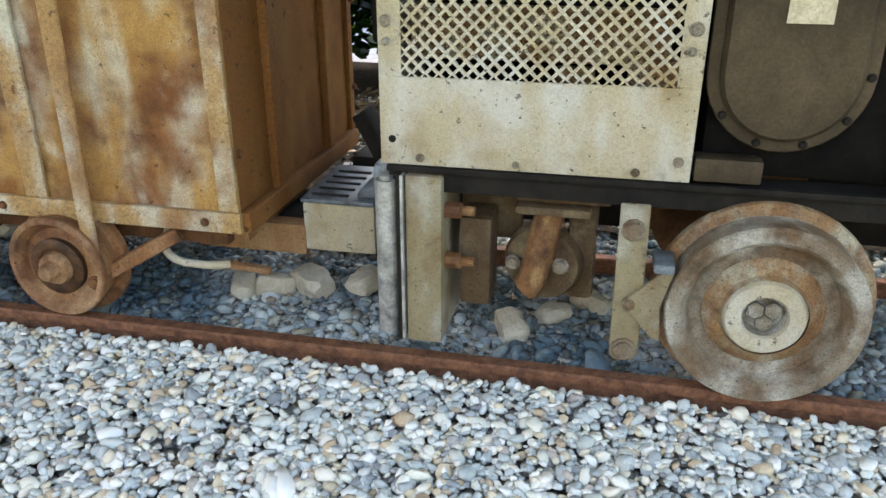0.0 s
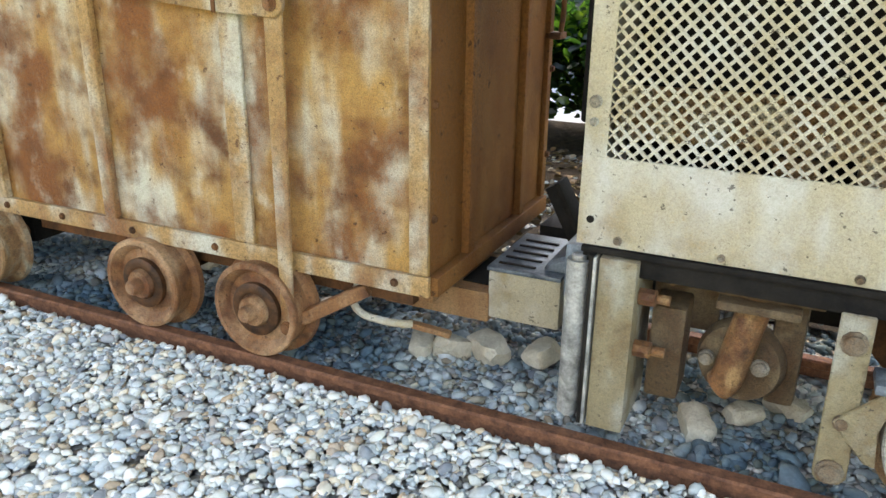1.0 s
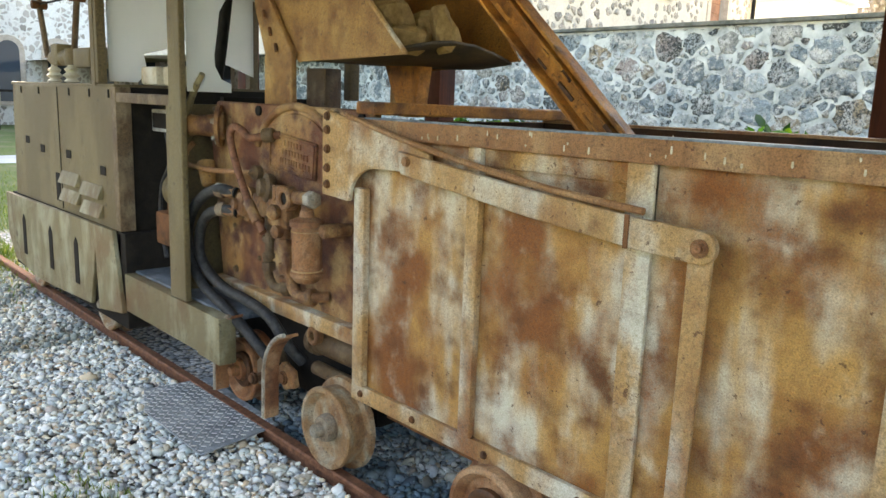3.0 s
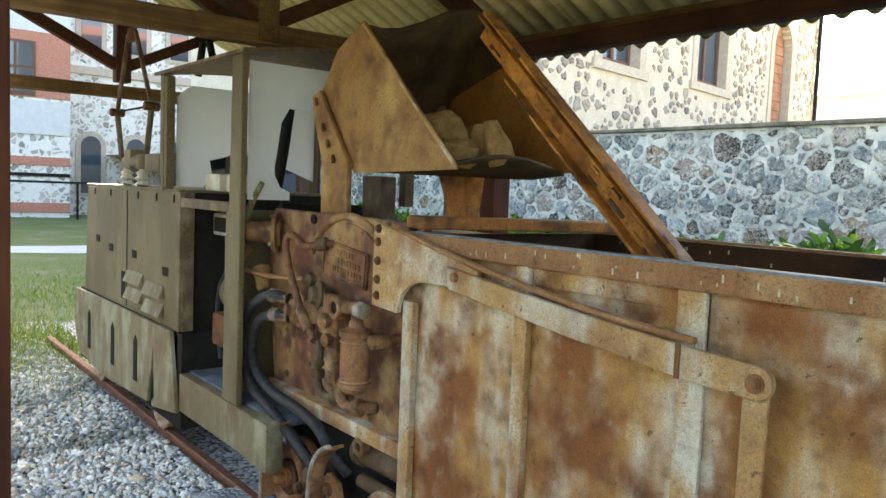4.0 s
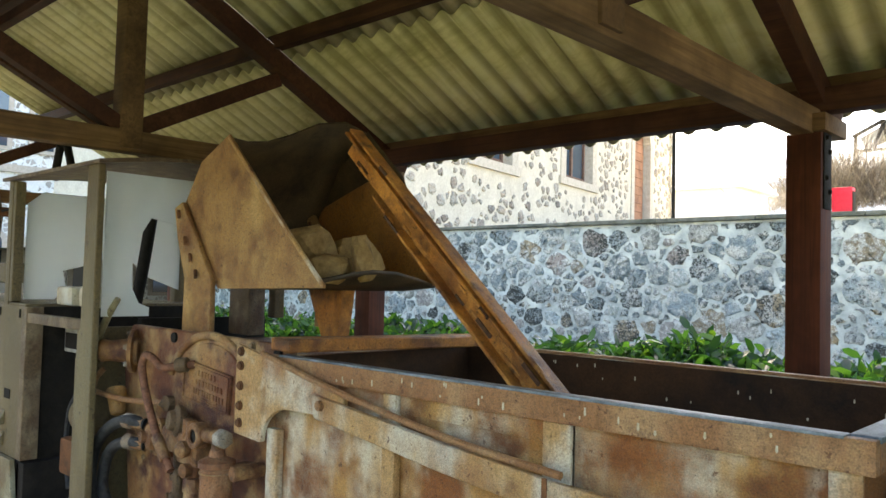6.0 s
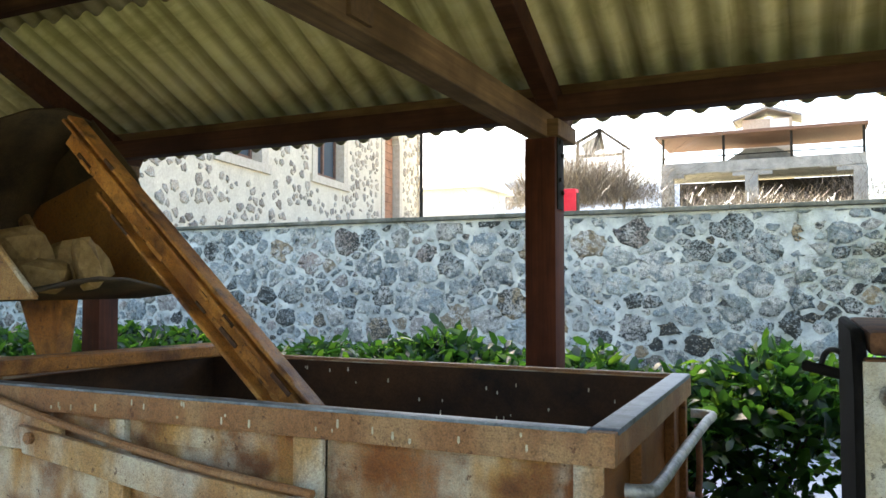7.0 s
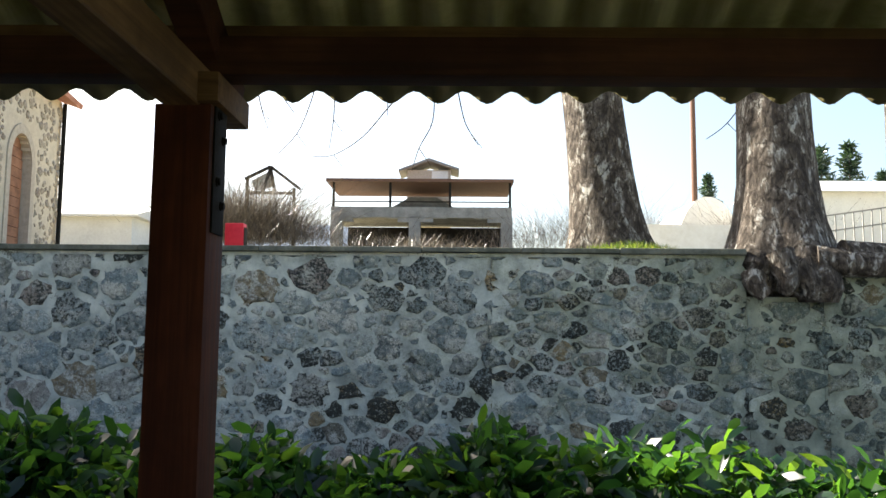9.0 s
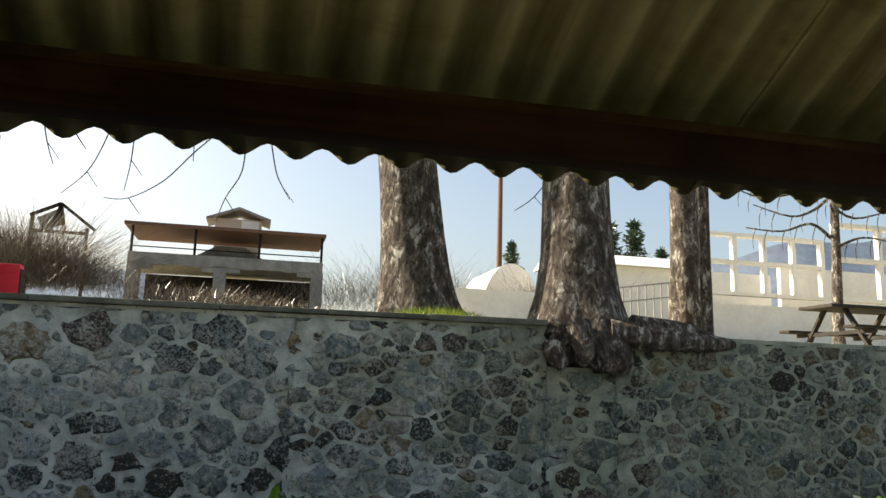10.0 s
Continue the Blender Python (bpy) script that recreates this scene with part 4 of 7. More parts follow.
# inner skin: rust brown with the hopper's inner shade put into its colour
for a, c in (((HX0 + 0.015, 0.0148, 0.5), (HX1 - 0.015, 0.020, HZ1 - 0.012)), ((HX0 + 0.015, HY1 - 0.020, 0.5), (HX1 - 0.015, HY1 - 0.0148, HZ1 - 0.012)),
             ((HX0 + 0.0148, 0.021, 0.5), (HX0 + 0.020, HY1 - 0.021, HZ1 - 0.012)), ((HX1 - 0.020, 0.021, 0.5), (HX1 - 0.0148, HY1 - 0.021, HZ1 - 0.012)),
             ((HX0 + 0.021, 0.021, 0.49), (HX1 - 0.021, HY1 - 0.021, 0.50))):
    Shape().box(a, c).part("hopper_lining", "hopin", loader, "rusty inside of the hopper, darkened for the shade in it")
s = Shape()
s.box((HX0 - 0.01, -0.030, 1.385), (HX1 + 0.030, -0.001, HZ1), 0.004)
s.box((HX0 - 0.01, HY1 + 0.001, 1.385), (HX1 + 0.030, HY1 + 0.030, HZ1), 0.004)
s.box((HX1 + 0.001, -0.0005, 1.385), (HX1 + 0.030, HY1 + 0.0005, HZ1), 0.004)
s.part("rim", "rim", loader, "rust-brown angle-iron rim with pale drips")
s = Shape().box((HX1 - 0.022, 0.0, HZ1 - 0.009), (HX1 + 0.032, HY1, HZ1 + 0.004), 0.003).box((HX0 + 0.05, -0.031, HZ1 - 0.004), (HX1 - 0.023, 0.010, HZ1 + 0.003), 0.002)
s.part("rim_top", "bluegrey", loader, "worn blue-grey bare steel edge")
for k in range(46):
    x, side = rng.uniform(HX0 + 0.1, HX1), k % 2
    y = -0.0305 if side == 0 else HY1 - 0.0205
    L = rng.uniform(0.004, 0.026) * rng.uniform(0.4, 1)
    w = rng.uniform(0.0015, 0.0035)
    z = rng.uniform(1.395 + L, 1.446) if side == 0 else rng.uniform(1.25, 1.42)
    d = Shape().plate([(x - w * 0.7, z), (x + w * 0.7, z), (x + w, z - L), (x, z - L - 0.004), (x - w, z - L)], 'y', y - 0.0012, y + 0.001)
    d.part("drip", "drip", loader, "pale dried drip")
# bottom angle, ribs, edge strips on the near side
s = Shape().box((HX0 - 0.02, -0.020, 0.392), (HX1 + 0.012, -0.001, 0.455), 0.003)
s.part("bottom_angle", "hopper_frame", loader)
for x0, x1, z0, z1, y0 in ((HX0 - 0.005, HX0 + 0.055, 0.456, 1.20, -0.030), (-1.268, -1.215, 0.456, 1.384, -0.028), (-0.695, -0.620, 0.456, 1.384, -0.016), (-0.056, 0.004, 0.456, 1.384, -0.012),
                           (-0.70, -0.62, 1.23, 1.384, -0.024)):
    Shape().box((x0, y0, z0), (x1, -0.001, z1), 0.004).part("rib", "hopper_frame", loader)
Shape().box((-1.214, -0.010, 1.330), (-0.70, -0.001, 1.384), 0.003).part("rib", "hopper", loader)
# end ribs and angle
for y0, y1 in ((0.235, 0.285), (0.70, 0.74)):
    Shape().box((HX1 + 0.001, y0, 0.45), (HX1 + 0.028, y1, 1.384), 0.004).part("rib", "hopper_end", loader)
Shape().box((HX1 + 0.001, 0.0, 0.392), (HX1 + 0.035, HY1, 0.452), 0.004).part("bottom_angle", "hopper_end", loader)
Shape().box((HX1 + 0.001, HY1 - 0.03, 0.45), (HX1 + 0.02, HY1 + 0.012, 1.384), 0.003).part("rib", "hopper_end", loader)
s = Shape()
for x, z in ((-1.80, 0.425), (-1.50, 0.423), (-1.15, 0.423), (-0.78, 0.423), (-0.10, 0.423)):
    s.bolt((x, -0.020, z), (0, -1, 0), 0.010, 0.010)
for z in (0.62, 0.95, 1.25):
    s.bolt((HX1 + 0.0, 0.035, z), (1, 0, 0), 0.010, 0.012)
    s.bolt((HX1 + 0.02, HY1 + 0.0, z), (1, 0, 0), 0.010, 0.014)
s.part("bolt", "rust", loader)
# grab rail on the end
s = Shape().tube([(0.02, 0.10, 1.315), (0.060, 0.11, 1.315), (0.075, 0.16, 1.315), (0.078, 0.5, 1.318), (0.085, 0.92, 1.322), (0.09, 1.05, 1.322), (0.06, 1.09, 1.32), (0.02, 1.09, 1.32)], 0.014, 12, 5)
s.part("grab_rail", "iron", loader, "bare steel grab rail")
s = Shape().box((0.0, 0.97, 1.06), (0.06, 1.05, 1.085), 0.004).tube([(0.05, 1.0, 1.30), (0.055, 1.01, 1.18), (0.05, 1.0, 1.07)], 0.010, 10, 3)
s.part("end_bracket", "rust", loader)
# swing arm, gusset, strut
ARM_Y0, ARM_Y1 = -0.058, -0.034
arc = [(-1.70 - 0.15 * math.cos(a), 1.155 + 0.125 * math.sin(a)) for a in np.linspace(0.0, math.pi / 2, 8)]
poly = [(-2.02, 1.16), (-2.02, 1.475), (-1.80, 1.435), (-1.52, 1.375), (-1.42, 1.35), (-1.42, 1.265), (-1.52, 1.285)] + arc[::-1] + [(-1.86, 1.15)]
Shape().plate(poly, 'y', -0.050, -0.031, 0.003).part("gusset", "hopper_frame", loader, "pale paint-worn gusset plate")
n = 10
cap_ring = [(-0.46 + 0.040 * math.sin(a), 1.208 + 0.040 * math.cos(a)) for a in np.linspace(0.15, math.pi - 0.15, n)]
poly = [(-1.56, 1.352), (-1.0, 1.288), (-0.62, 1.254)] + cap_ring + [(-0.62, 1.176), (-1.0, 1.212), (-1.54, 1.278)]
arm = Shape().plate(poly, 'y', ARM_Y0 - 0.012, ARM_Y1 - 0.014, 0.003).part("swing_arm", "hopper_frame", loader, "flat steel arm with flaking paint")
Shape().box((-0.664, ARM_Y0 - 0.018, 1.176), (-0.650, ARM_Y0 - 0.0125, 1.262), 0.002).part("weld_strip", "rust", arm)
Shape().tube([(-1.85, -0.055, 1.455), (-1.5, -0.06, 1.382), (-1.0, -0.06, 1.305), (-0.62, -0.06, 1.272)], 0.010, 8, 4).part("arm_edge", "rim", arm)
s = Shape().cyl((-0.458, -0.05, 1.206), (-0.458, -0.080, 1.208), 0.022, seg=24, bevel=0.004).bolt((-0.458, -0.080, 1.208), (0, -1, 0), 0.012, 0.010)
s.part("pivot_bolt", "rim", arm)
s = Shape().cyl((-1.505, -0.045, 1.322), (-1.505, -0.084, 1.322), 0.016, seg=18, bevel=0.003)
s.part("pivot_bolt", "rim", arm)
s = Shape()
for z in (1.20, 1.26, 1.33, 1.40, 1.45):
    s.bolt((-1.985, -0.050, z), (0, -1, 0), 0.013, 0.012)
s.part("bolt", "rust", loader)
Shape().plate([(-0.495, 1.20), (-0.432, 1.20), (-0.452, 0.19), (-0.475, 0.165), (-0.500, 0.19)], 'y', -0.056, -0.044, 0.003).part("strut", "hopper_frame", loader, "flat pale-worn strut")
Shape().bolt((-0.476, -0.058, 0.205), (0, -1, 0), 0.018, 0.014).part("bolt", "rust", loader)
Shape().beam((-0.48, -0.02, 0.21), (-0.24, 0.06, 0.345), 0.03, 0.045).part("link_bar", "wheel", loader)
# underframe
s = Shape().box((HX0 + 0.05, 0.10, 0.30), (-0.10, 0.16, 0.40), 0.004).box((HX0 + 0.05, 0.62, 0.30), (-0.10, 0.68, 0.40), 0.004)
s.part("underframe", "rust", loader)
s = Shape().box((-0.26, 0.20, 0.245), (0.115, 0.55, 0.345), 0.006).box((-0.22, 0.14, 0.30), (-0.05, 0.21, 0.38), 0.005)
s.part("drawbar", "rim", loader, "rusty steel drawbar")
Shape().box((0.0, 0.26, 0.345), (0.22, 0.50, 0.352), 0.002).part("drawbar_plate", "dark", loader)
Shape().tube([(-0.30, 0.10, 0.34), (-0.31, 0.08, 0.28), (-0.26, 0.07, 0.245), (-0.16, 0.08, 0.235), (-0.10, 0.10, 0.235)], 0.013, 10, 4).part("brake_pipe", "cream", loader, "pale bent pipe")
Shape().beam((-0.12, 0.10, 0.235), (0.02, 0.13, 0.21), 0.03, 0.02).part("link_bar", "rim", loader)
for wx in (-0.595, -1.085):
    mine_wheel(wx, 0.25, 0.163, -0.075, 1, loader, False)
    mine_wheel(wx, 0.25, 0.163, 0.785, -1, loader, False)
mine_wheel(-1.95, 0.25, 0.163, -0.085, 1, loader, True)
mine_wheel(-1.95, 0.25, 0.163, 0.785, -1, loader, True)
mine_wheel(-2.74, 0.25, 0.15, -0.02, 1, loader, False)
for wx in (-0.595, -1.085, -1.95):
    Shape().cyl((wx, 0.03, 0.25), (wx, 0.68, 0.25), 0.03).part("axle", "rust", loader)

# machine body behind the hopper
Shape().box((-3.06, 0.11, 0.62), (-1.86, 0.90, 1.40), 0.02).part("machine_body", "plate", loader)
Shape().plate([(-3.06, 0.615), (-3.17, 1.38), (-3.09, 1.48), (-1.86, 1.475), (-1.86, 0.615)], 'y', 0.07, 0.105, 0.006).part("engine_plate", "plate", loader, "heavy rusted cover plate")
arch = [(-2.39 - 0.33 * math.cos(a), 1.20 + 0.275 * math.sin(a)) for a in np.linspace(0.35, math.pi - 0.30, 16)]
Shape().tube([(x, 0.066, z) for x, z in arch], 0.017, 10, 2).part("casting_rib", "plate", loader)
Shape().plate([(-2.39 - 0.30 * math.cos(a), 1.20 + 0.245 * math.sin(a)) for a in np.linspace(0.0, math.pi, 18)] + [(-2.09, 1.13), (-2.69, 1.13)], 'y', 0.063, 0.072, 0.003).part("cover_boss", "plate", loader, "round-topped raised cover")
Shape().box((-3.08, 0.02, 0.575), (-1.86, 0.12, 0.640), 0.008).part("flange", "hopper_frame", loader, "pale worn bottom flange")
np_ = Shape().plate([(-2.575, 1.205), (-2.565, 1.368), (-2.212, 1.330), (-2.225, 1.180)], 'y', 0.050, 0.064, 0.003).part("name_plate", "plate", loader, "cast plate with raised rows of unreadable lettering")
s = Shape()
edge = [(-2.565, 1.214), (-2.556, 1.357), (-2.222, 1.321), (-2.234, 1.190)]
for a, c in zip(edge, edge[1:] + edge[:1]):
    s.beam((a[0], 0.048, a[1]), (c[0], 0.048, c[1]), 0.006, 0.008, up=(0, 1, 0), bevel=0.001)
for k, (z, a, c) in enumerate(((1.315, -2.46, -2.32), (1.278, -2.47, -2.27), (1.240, -2.49, -2.26))):
    x = a
    while x < c:
        w = rng.uniform(0.010, 0.022)
        s.box((x, 0.044, z - 0.012 - 0.10 * (x + 2.4)), (x + w, 0.051, z + 0.012 - 0.10 * (x + 2.4)), 0.003)
        x += w + 0.006
s.tube([(-2.44, 0.048, 1.215), (-2.40, 0.048, 1.222), (-2.35, 0.048, 1.205), (-2.30, 0.048, 1.215)], 0.004, 6, 3)
s.part("plate_border", "plate", np_)
s = Shape()
for x, z in ((-2.036, 1.419), (-2.03, 1.347), (-2.025, 1.252), (-2.026, 1.184), (-2.92, 0.69), (-2.187, 0.706), (-2.099, 1.452)):
    s.bolt((x, 0.07, z), (0, -1, 0), 0.014, 0.014)
s.part("bolt", "grimebrown", loader)
for x, z in ((-2.69, 1.447), (-1.93, 1.44), (-2.02, 1.155)):
    Shape().cyl((x, 0.060, z), (x, 0.072, z), 0.022, seg=12).part("plug", "dark", loader)
# air filter bowl
f = Shape().turned([(0.0, 0.0), (0.0, 0.040), (0.010, 0.052), (0.022, 0.060), (0.028, 0.066), (0.040, 0.066), (0.046, 0.059), (0.220, 0.059), (0.226, 0.067), (0.246, 0.067), (0.252, 0.055), (0.262, 0.030), (0.285, 0.026), (0.285, 0.0)], (-2.13, -0.045, 0.795), (0, 0, 1), 32).part("filter_bowl", "wheel", loader, "orange-rusted cylindrical filter bowl")
for z in (0.845, 1.00):
    Shape().turned([(-0.003, 0.058), (-0.002, 0.063), (0.002, 0.063), (0.003, 0.058)], (-2.13, -0.045, z), (0, 0, 1), 28).part("bowl_ring", "hopper_frame", f, "paler worn ring")
Shape().box((-2.10, -0.03, 1.000), (-1.995, 0.07, 1.030), 0.005).cyl((-2.005, -0.06, 1.015), (-2.005, 0.07, 1.015), 0.026, seg=14, bevel=0.004).part("bracket", "valve", f)
# tap above the bowl: ring valve, union, hexagon plug
t_ = Shape().turned([(0.0, 0.024), (-0.006, 0.028), (-0.006, 0.043), (0.0, 0.049), (0.040, 0.049), (0.046, 0.036), (0.05, 0.0)], (-2.235, -0.085, 1.118), (0, 1, 0), 26).part("tap", "valve", loader, "ring-shaped brown valve tap")
Shape().turned([(0.0, 0.0), (0.0, 0.023), (0.012, 0.024)], (-2.235, -0.080, 1.118), (0, 1, 0), 18).part("tap_bore", "dark", t_)
Shape().cyl((-2.20, -0.055, 1.125), (-2.075, -0.055, 1.130), 0.027, seg=14, bevel=0.004).part("tap_body", "valve", t_)
Shape().cyl((-2.10, -0.058, 1.128), (-2.055, -0.058, 1.130), 0.034, seg=6, bevel=0.003).part("tap_nut", "ironrust", t_, "pale worn hexagon nut")
Shape().cyl((-2.13, -0.045, 1.07), (-2.13, -0.045, 1.115), 0.022, seg=12).part("neck", "valve", t_)
# valve block with its castings, caps and screws
v = Shape().box((-2.46, -0.035, 0.975), (-2.30, 0.055, 1.095), 0.022).box((-2.62, -0.015, 0.995), (-2.44, 0.055, 1.10), 0.022)
v.cyl((-2.345, -0.03, 1.08), (-2.345, -0.03, 1.155), 0.022, seg=12, bevel=0.004).cyl((-2.405, -0.02, 1.08), (-2.400, -0.02, 1.150), 0.016, seg=8)
v.turned([(0, 0.0), (0.0, 0.030), (0.025, 0.034), (0.04, 0.022), (0.05, 0.0)], (-2.36, -0.04, 1.045), (0, -1, 0), 18)
v.turned([(0, 0.0), (0.0, 0.026), (0.03, 0.028), (0.04, 0.016), (0.045, 0.0)], (-2.35, -0.03, 0.965), (0, -1, 0), 16)
vb = v.part("valve_block", "valve", loader, "grimy brass-brown valve block")
Shape().turned([(0, 0.0), (0.0, 0.055), (0.012, 0.062), (0.030, 0.062), (0.040, 0.042), (0.062, 0.036), (0.066, 0.0)], (-2.50, 0.02, 1.125), (-0.25, -1, 0.1), 24).part("cap", "grimebrown", vb, "round dark valve cap")
left = Shape().turned([(0.0, 0.0), (0.0, 0.072), (0.018, 0.078), (0.034, 0.078), (0.044, 0.058), (0.070, 0.050), (0.080, 0.026), (0.10, 0.024), (0.10, 0.0)], (-2.68, 0.035, 1.035), (-0.2, -1, 0.05), 26)
left.box((-2.72, 0.0, 0.955), (-2.62, 0.06, 0.995), 0.01)
lv = left.part("diaphragm", "valve", loader, "round flanged diaphragm housing")
q = Shape()
for k in range(7):
    a = k * 2 * math.pi / 7
    q.bolt((-2.685 + 0.062 * math.cos(a), 0.0, 1.037 + 0.062 * math.sin(a)), (-0.2, -1, 0.05), 0.008, 0.014)
q.part("bolt", "grimebrown", lv)
# feed pipes with unions and elbows
p = Shape().tube([(-2.345, -0.01, 0.99), (-2.345, -0.015, 0.92), (-2.327, -0.015, 0.86), (-2.322, -0.01, 0.80), (-2.300, -0.005, 0.735), (-2.250, 0.0, 0.705), (-2.18, 0.02, 0.712), (-2.14, 0.07, 0.715)], 0.024, 12, 4)
for (z0, z1, r_, sg) in ((0.905, 0.935, 0.036, 6), (0.855, 0.885, 0.030, 12), (0.79, 0.83, 0.037, 6), (0.755, 0.775, 0.031, 12)):
    p.cyl((-2.335, -0.013, z0), (-2.335, -0.013, z1), r_, seg=sg, bevel=0.003)
p.cyl((-2.205, 0.01, 0.708), (-2.175, 0.02, 0.712), 0.038, seg=12, bevel=0.004)
p.part("pipe", "valve", loader, "jointed brown feed pipe")
p = Shape().tube([(-2.475, -0.01, 1.01), (-2.472, -0.01, 0.94), (-2.478, -0.01, 0.86), (-2.495, -0.01, 0.79), (-2.485, 0.0, 0.725), (-2.440, 0.01, 0.70), (-2.36, 0.06, 0.715)], 0.020, 12, 4)
for (z0, z1, r_, sg) in ((0.90, 0.925, 0.031, 6), (0.825, 0.85, 0.027, 12), (0.775, 0.81, 0.033, 6)):
    p.cyl((-2.482, -0.01, z0), (-2.482, -0.01, z1), r_, seg=sg, bevel=0.003)
p.cyl((-2.415, 0.02, 0.703), (-2.385, 0.04, 0.708), 0.036, seg=12, bevel=0.004)
p.part("pipe", "grimebrown", loader, "thin dark feed pipe")
# bent hand lever
lev = Shape().tube([(-2.49, 0.055, 1.352), (-2.53, 0.0, 1.345), (-2.585, -0.035, 1.335), (-2.63, -0.05, 1.365), (-2.685, -0.055, 1.378), (-2.722, -0.055, 1.345), (-2.709, -0.055, 1.28), (-2.65, -0.06, 1.19), (-2.547, -0.065, 1.062), (-2.44, -0.06, 0.95)], 0.0165, 12, 4).part("lever", "rail", loader, "bent brown lever pipe")
Shape().cyl((-2.555, -0.066, 1.068), (-2.475, -0.063, 0.985), 0.023, seg=12, bevel=0.004).part("lever_sleeve", "plate", lev)
Shape().cyl((-2.50, 0.03, 1.352), (-2.54, 0.0, 1.346), 0.030, seg=12, bevel=0.004).part("lever_boss", "grimebrown", lev)
Shape().tube([(-3.19, -0.06, 1.182), (-3.10, -0.055, 1.172), (-2.90, -0.04, 1.168), (-2.63, 0.02, 1.180)], 0.012, 10, 4).part("rod", "rim", loader)
Shape().turned([(0, 0.0), (0.0, 0.030), (0.03, 0.034), (0.04, 0.02), (0.06, 0.0)], (-2.62, 0.03, 1.182), (0, -1, 0), 16).part("rod_boss", "grimebrown", loader)
# inlet flange with pipe stub and handle at the outer corner
fl = Shape().turned([(0, 0.0), (0, 0.062), (0.014, 0.066), (0.018, 0.098), (0.034, 0.098), (0.040, 0.056), (0.13, 0.046), (0.16, 0.052), (0.175, 0.040), (0.18, 0.0)], (-3.00, 0.065, 1.365), (-0.62, -0.78, 0), 28).part("flange_pipe", "plate", loader, "bolted round inlet flange")
fb = Shape()
for k in range(6):
    a = k * math.pi / 3 + 0.3
    o = Vector((0.78 * math.cos(a), -0.62 * math.cos(a), math.sin(a))) * 0.080
    fb.bolt(Vector((-3.023, 0.036, 1.365)) + o, (-0.62, -0.78, 0), 0.011, 0.016)
fb.part("bolt", "ironrust", fl)
Shape().tube([(-2.99, -0.05, 1.60), (-3.05, -0.06, 1.53), (-3.11, -0.07, 1.44), (-3.165, -0.07, 1.34), (-3.14, -0.05, 1.30)], 0.014, 10, 4, 0.020).part("handle", "loco_skirt", fl, "pale grey curved handle")
Shape().tube([(-3.12, -0.04, 1.28), (-3.15, -0.06, 1.24), (-3.185, -0.06, 1.185)], 0.013, 8, 3).part("link_rod", "rim", fl)
Shape().cyl((-3.10, 0.01, 1.19), (-3.05, 0.0, 1.08), 0.045, 0.032, seg=16, bevel=0.006).part("cone", "bucket", loader)
for x, z in ((-2.93, 0.90), (-2.70, 0.78), (-2.20, 0.68)):
    Shape().bolt((x, 0.07, z), (0, -1, 0), 0.010, 0.008).part("bolt", "grimebrown", loader)
# hoses
for pts in ([(-2.76, -0.01, 1.078), (-2.86, -0.05, 1.086), (-3.00, -0.06, 1.035), (-3.13, -0.06, 0.93), (-3.17, -0.06, 0.80), (-3.12, -0.06, 0.69), (-3.00, -0.06, 0.605), (-2.80, -0.06, 0.548), (-2.57, -0.06, 0.472), (-2.43, -0.04, 0.39), (-2.38, 0.02, 0.30)],
            [(-2.75, -0.01, 0.992), (-2.84, -0.04, 0.995), (-2.98, -0.045, 0.952), (-3.07, -0.04, 0.86), (-3.08, -0.04, 0.75), (-2.98, -0.04, 0.67), (-2.82, -0.04, 0.625), (-2.62, -0.04, 0.612), (-2.43, -0.04, 0.58), (-2.33, -0.02, 0.49), (-2.29, 0.04, 0.40)]):
    h = Shape().tube(pts, 0.025, 14, 5).part("hose", "rubber", loader, "black rubber hose")
    Shape().cyl(pts[0], (pts[0][0] - 0.07, pts[0][1] - 0.02, pts[0][2] + 0.003), 0.030, seg=6, bevel=0.004).part("hose_nut", "valve", h)
    Shape().cyl((pts[0][0] - 0.07, pts[0][1] - 0.02, pts[0][2] + 0.003), (pts[0][0] - 0.115, pts[0][1] - 0.035, pts[0][2] + 0.004), 0.033, seg=14, bevel=0.003).part("hose_clamp", "ironrust", h)
# cylinders and guards below the plate
s = Shape().cyl((-2.25, 0.10, 0.50), (-1.88, 0.10, 0.50), 0.055, seg=24).cyl((-2.28, 0.10, 0.50), (-2.235, 0.10, 0.50), 0.068, seg=20, bevel=0.004).cyl((-2.20, 0.05, 0.40), (-1.9, 0.05, 0.40), 0.03, seg=16)
s.part("air_cylinder", "grimebrown", loader, "brown cylinder under the cover plate")
Shape().turned([(0, 0.018), (-0.006, 0.024), (-0.006, 0.034), (0.0, 0.040), (0.03, 0.040), (0.03, 0.0)], (-2.19, 0.02, 0.545), (0, 1, 0), 18).part("drain_ring", "valve", loader)
s = Shape().box((-3.05, 0.14, 0.20), (-1.9, 0.75, 0.58), 0.02)
s.part("underframe", "dark", loader)


def guard(cx, cz, r, w, y, parent):
    """A curved guard plate standing before a wheel."""
    q = Shape()
    arc_a = np.linspace(0.0, 1.30, 12)
    pts = [(cx - r - 0.005, cz - 0.19)] + [(cx - r * math.cos(a), cz + r * math.sin(a)) for a in arc_a]
    inner = [(cx - (r - 0.012) * math.cos(a), cz + (r - 0.012) * math.sin(a)) for a in arc_a[::-1]] + [(cx - r + 0.009, cz - 0.19)]
    q.plate(pts + inner, 'y', y - w / 2, y + w / 2)
    q.part("guard", "wheel", parent, "curved rusty guard plate")
    e = Shape().tube([(x, y - w / 2, z) for x, z in pts], 0.009, 8, 2)
    e.part("guard_edge", "ironrust", parent)


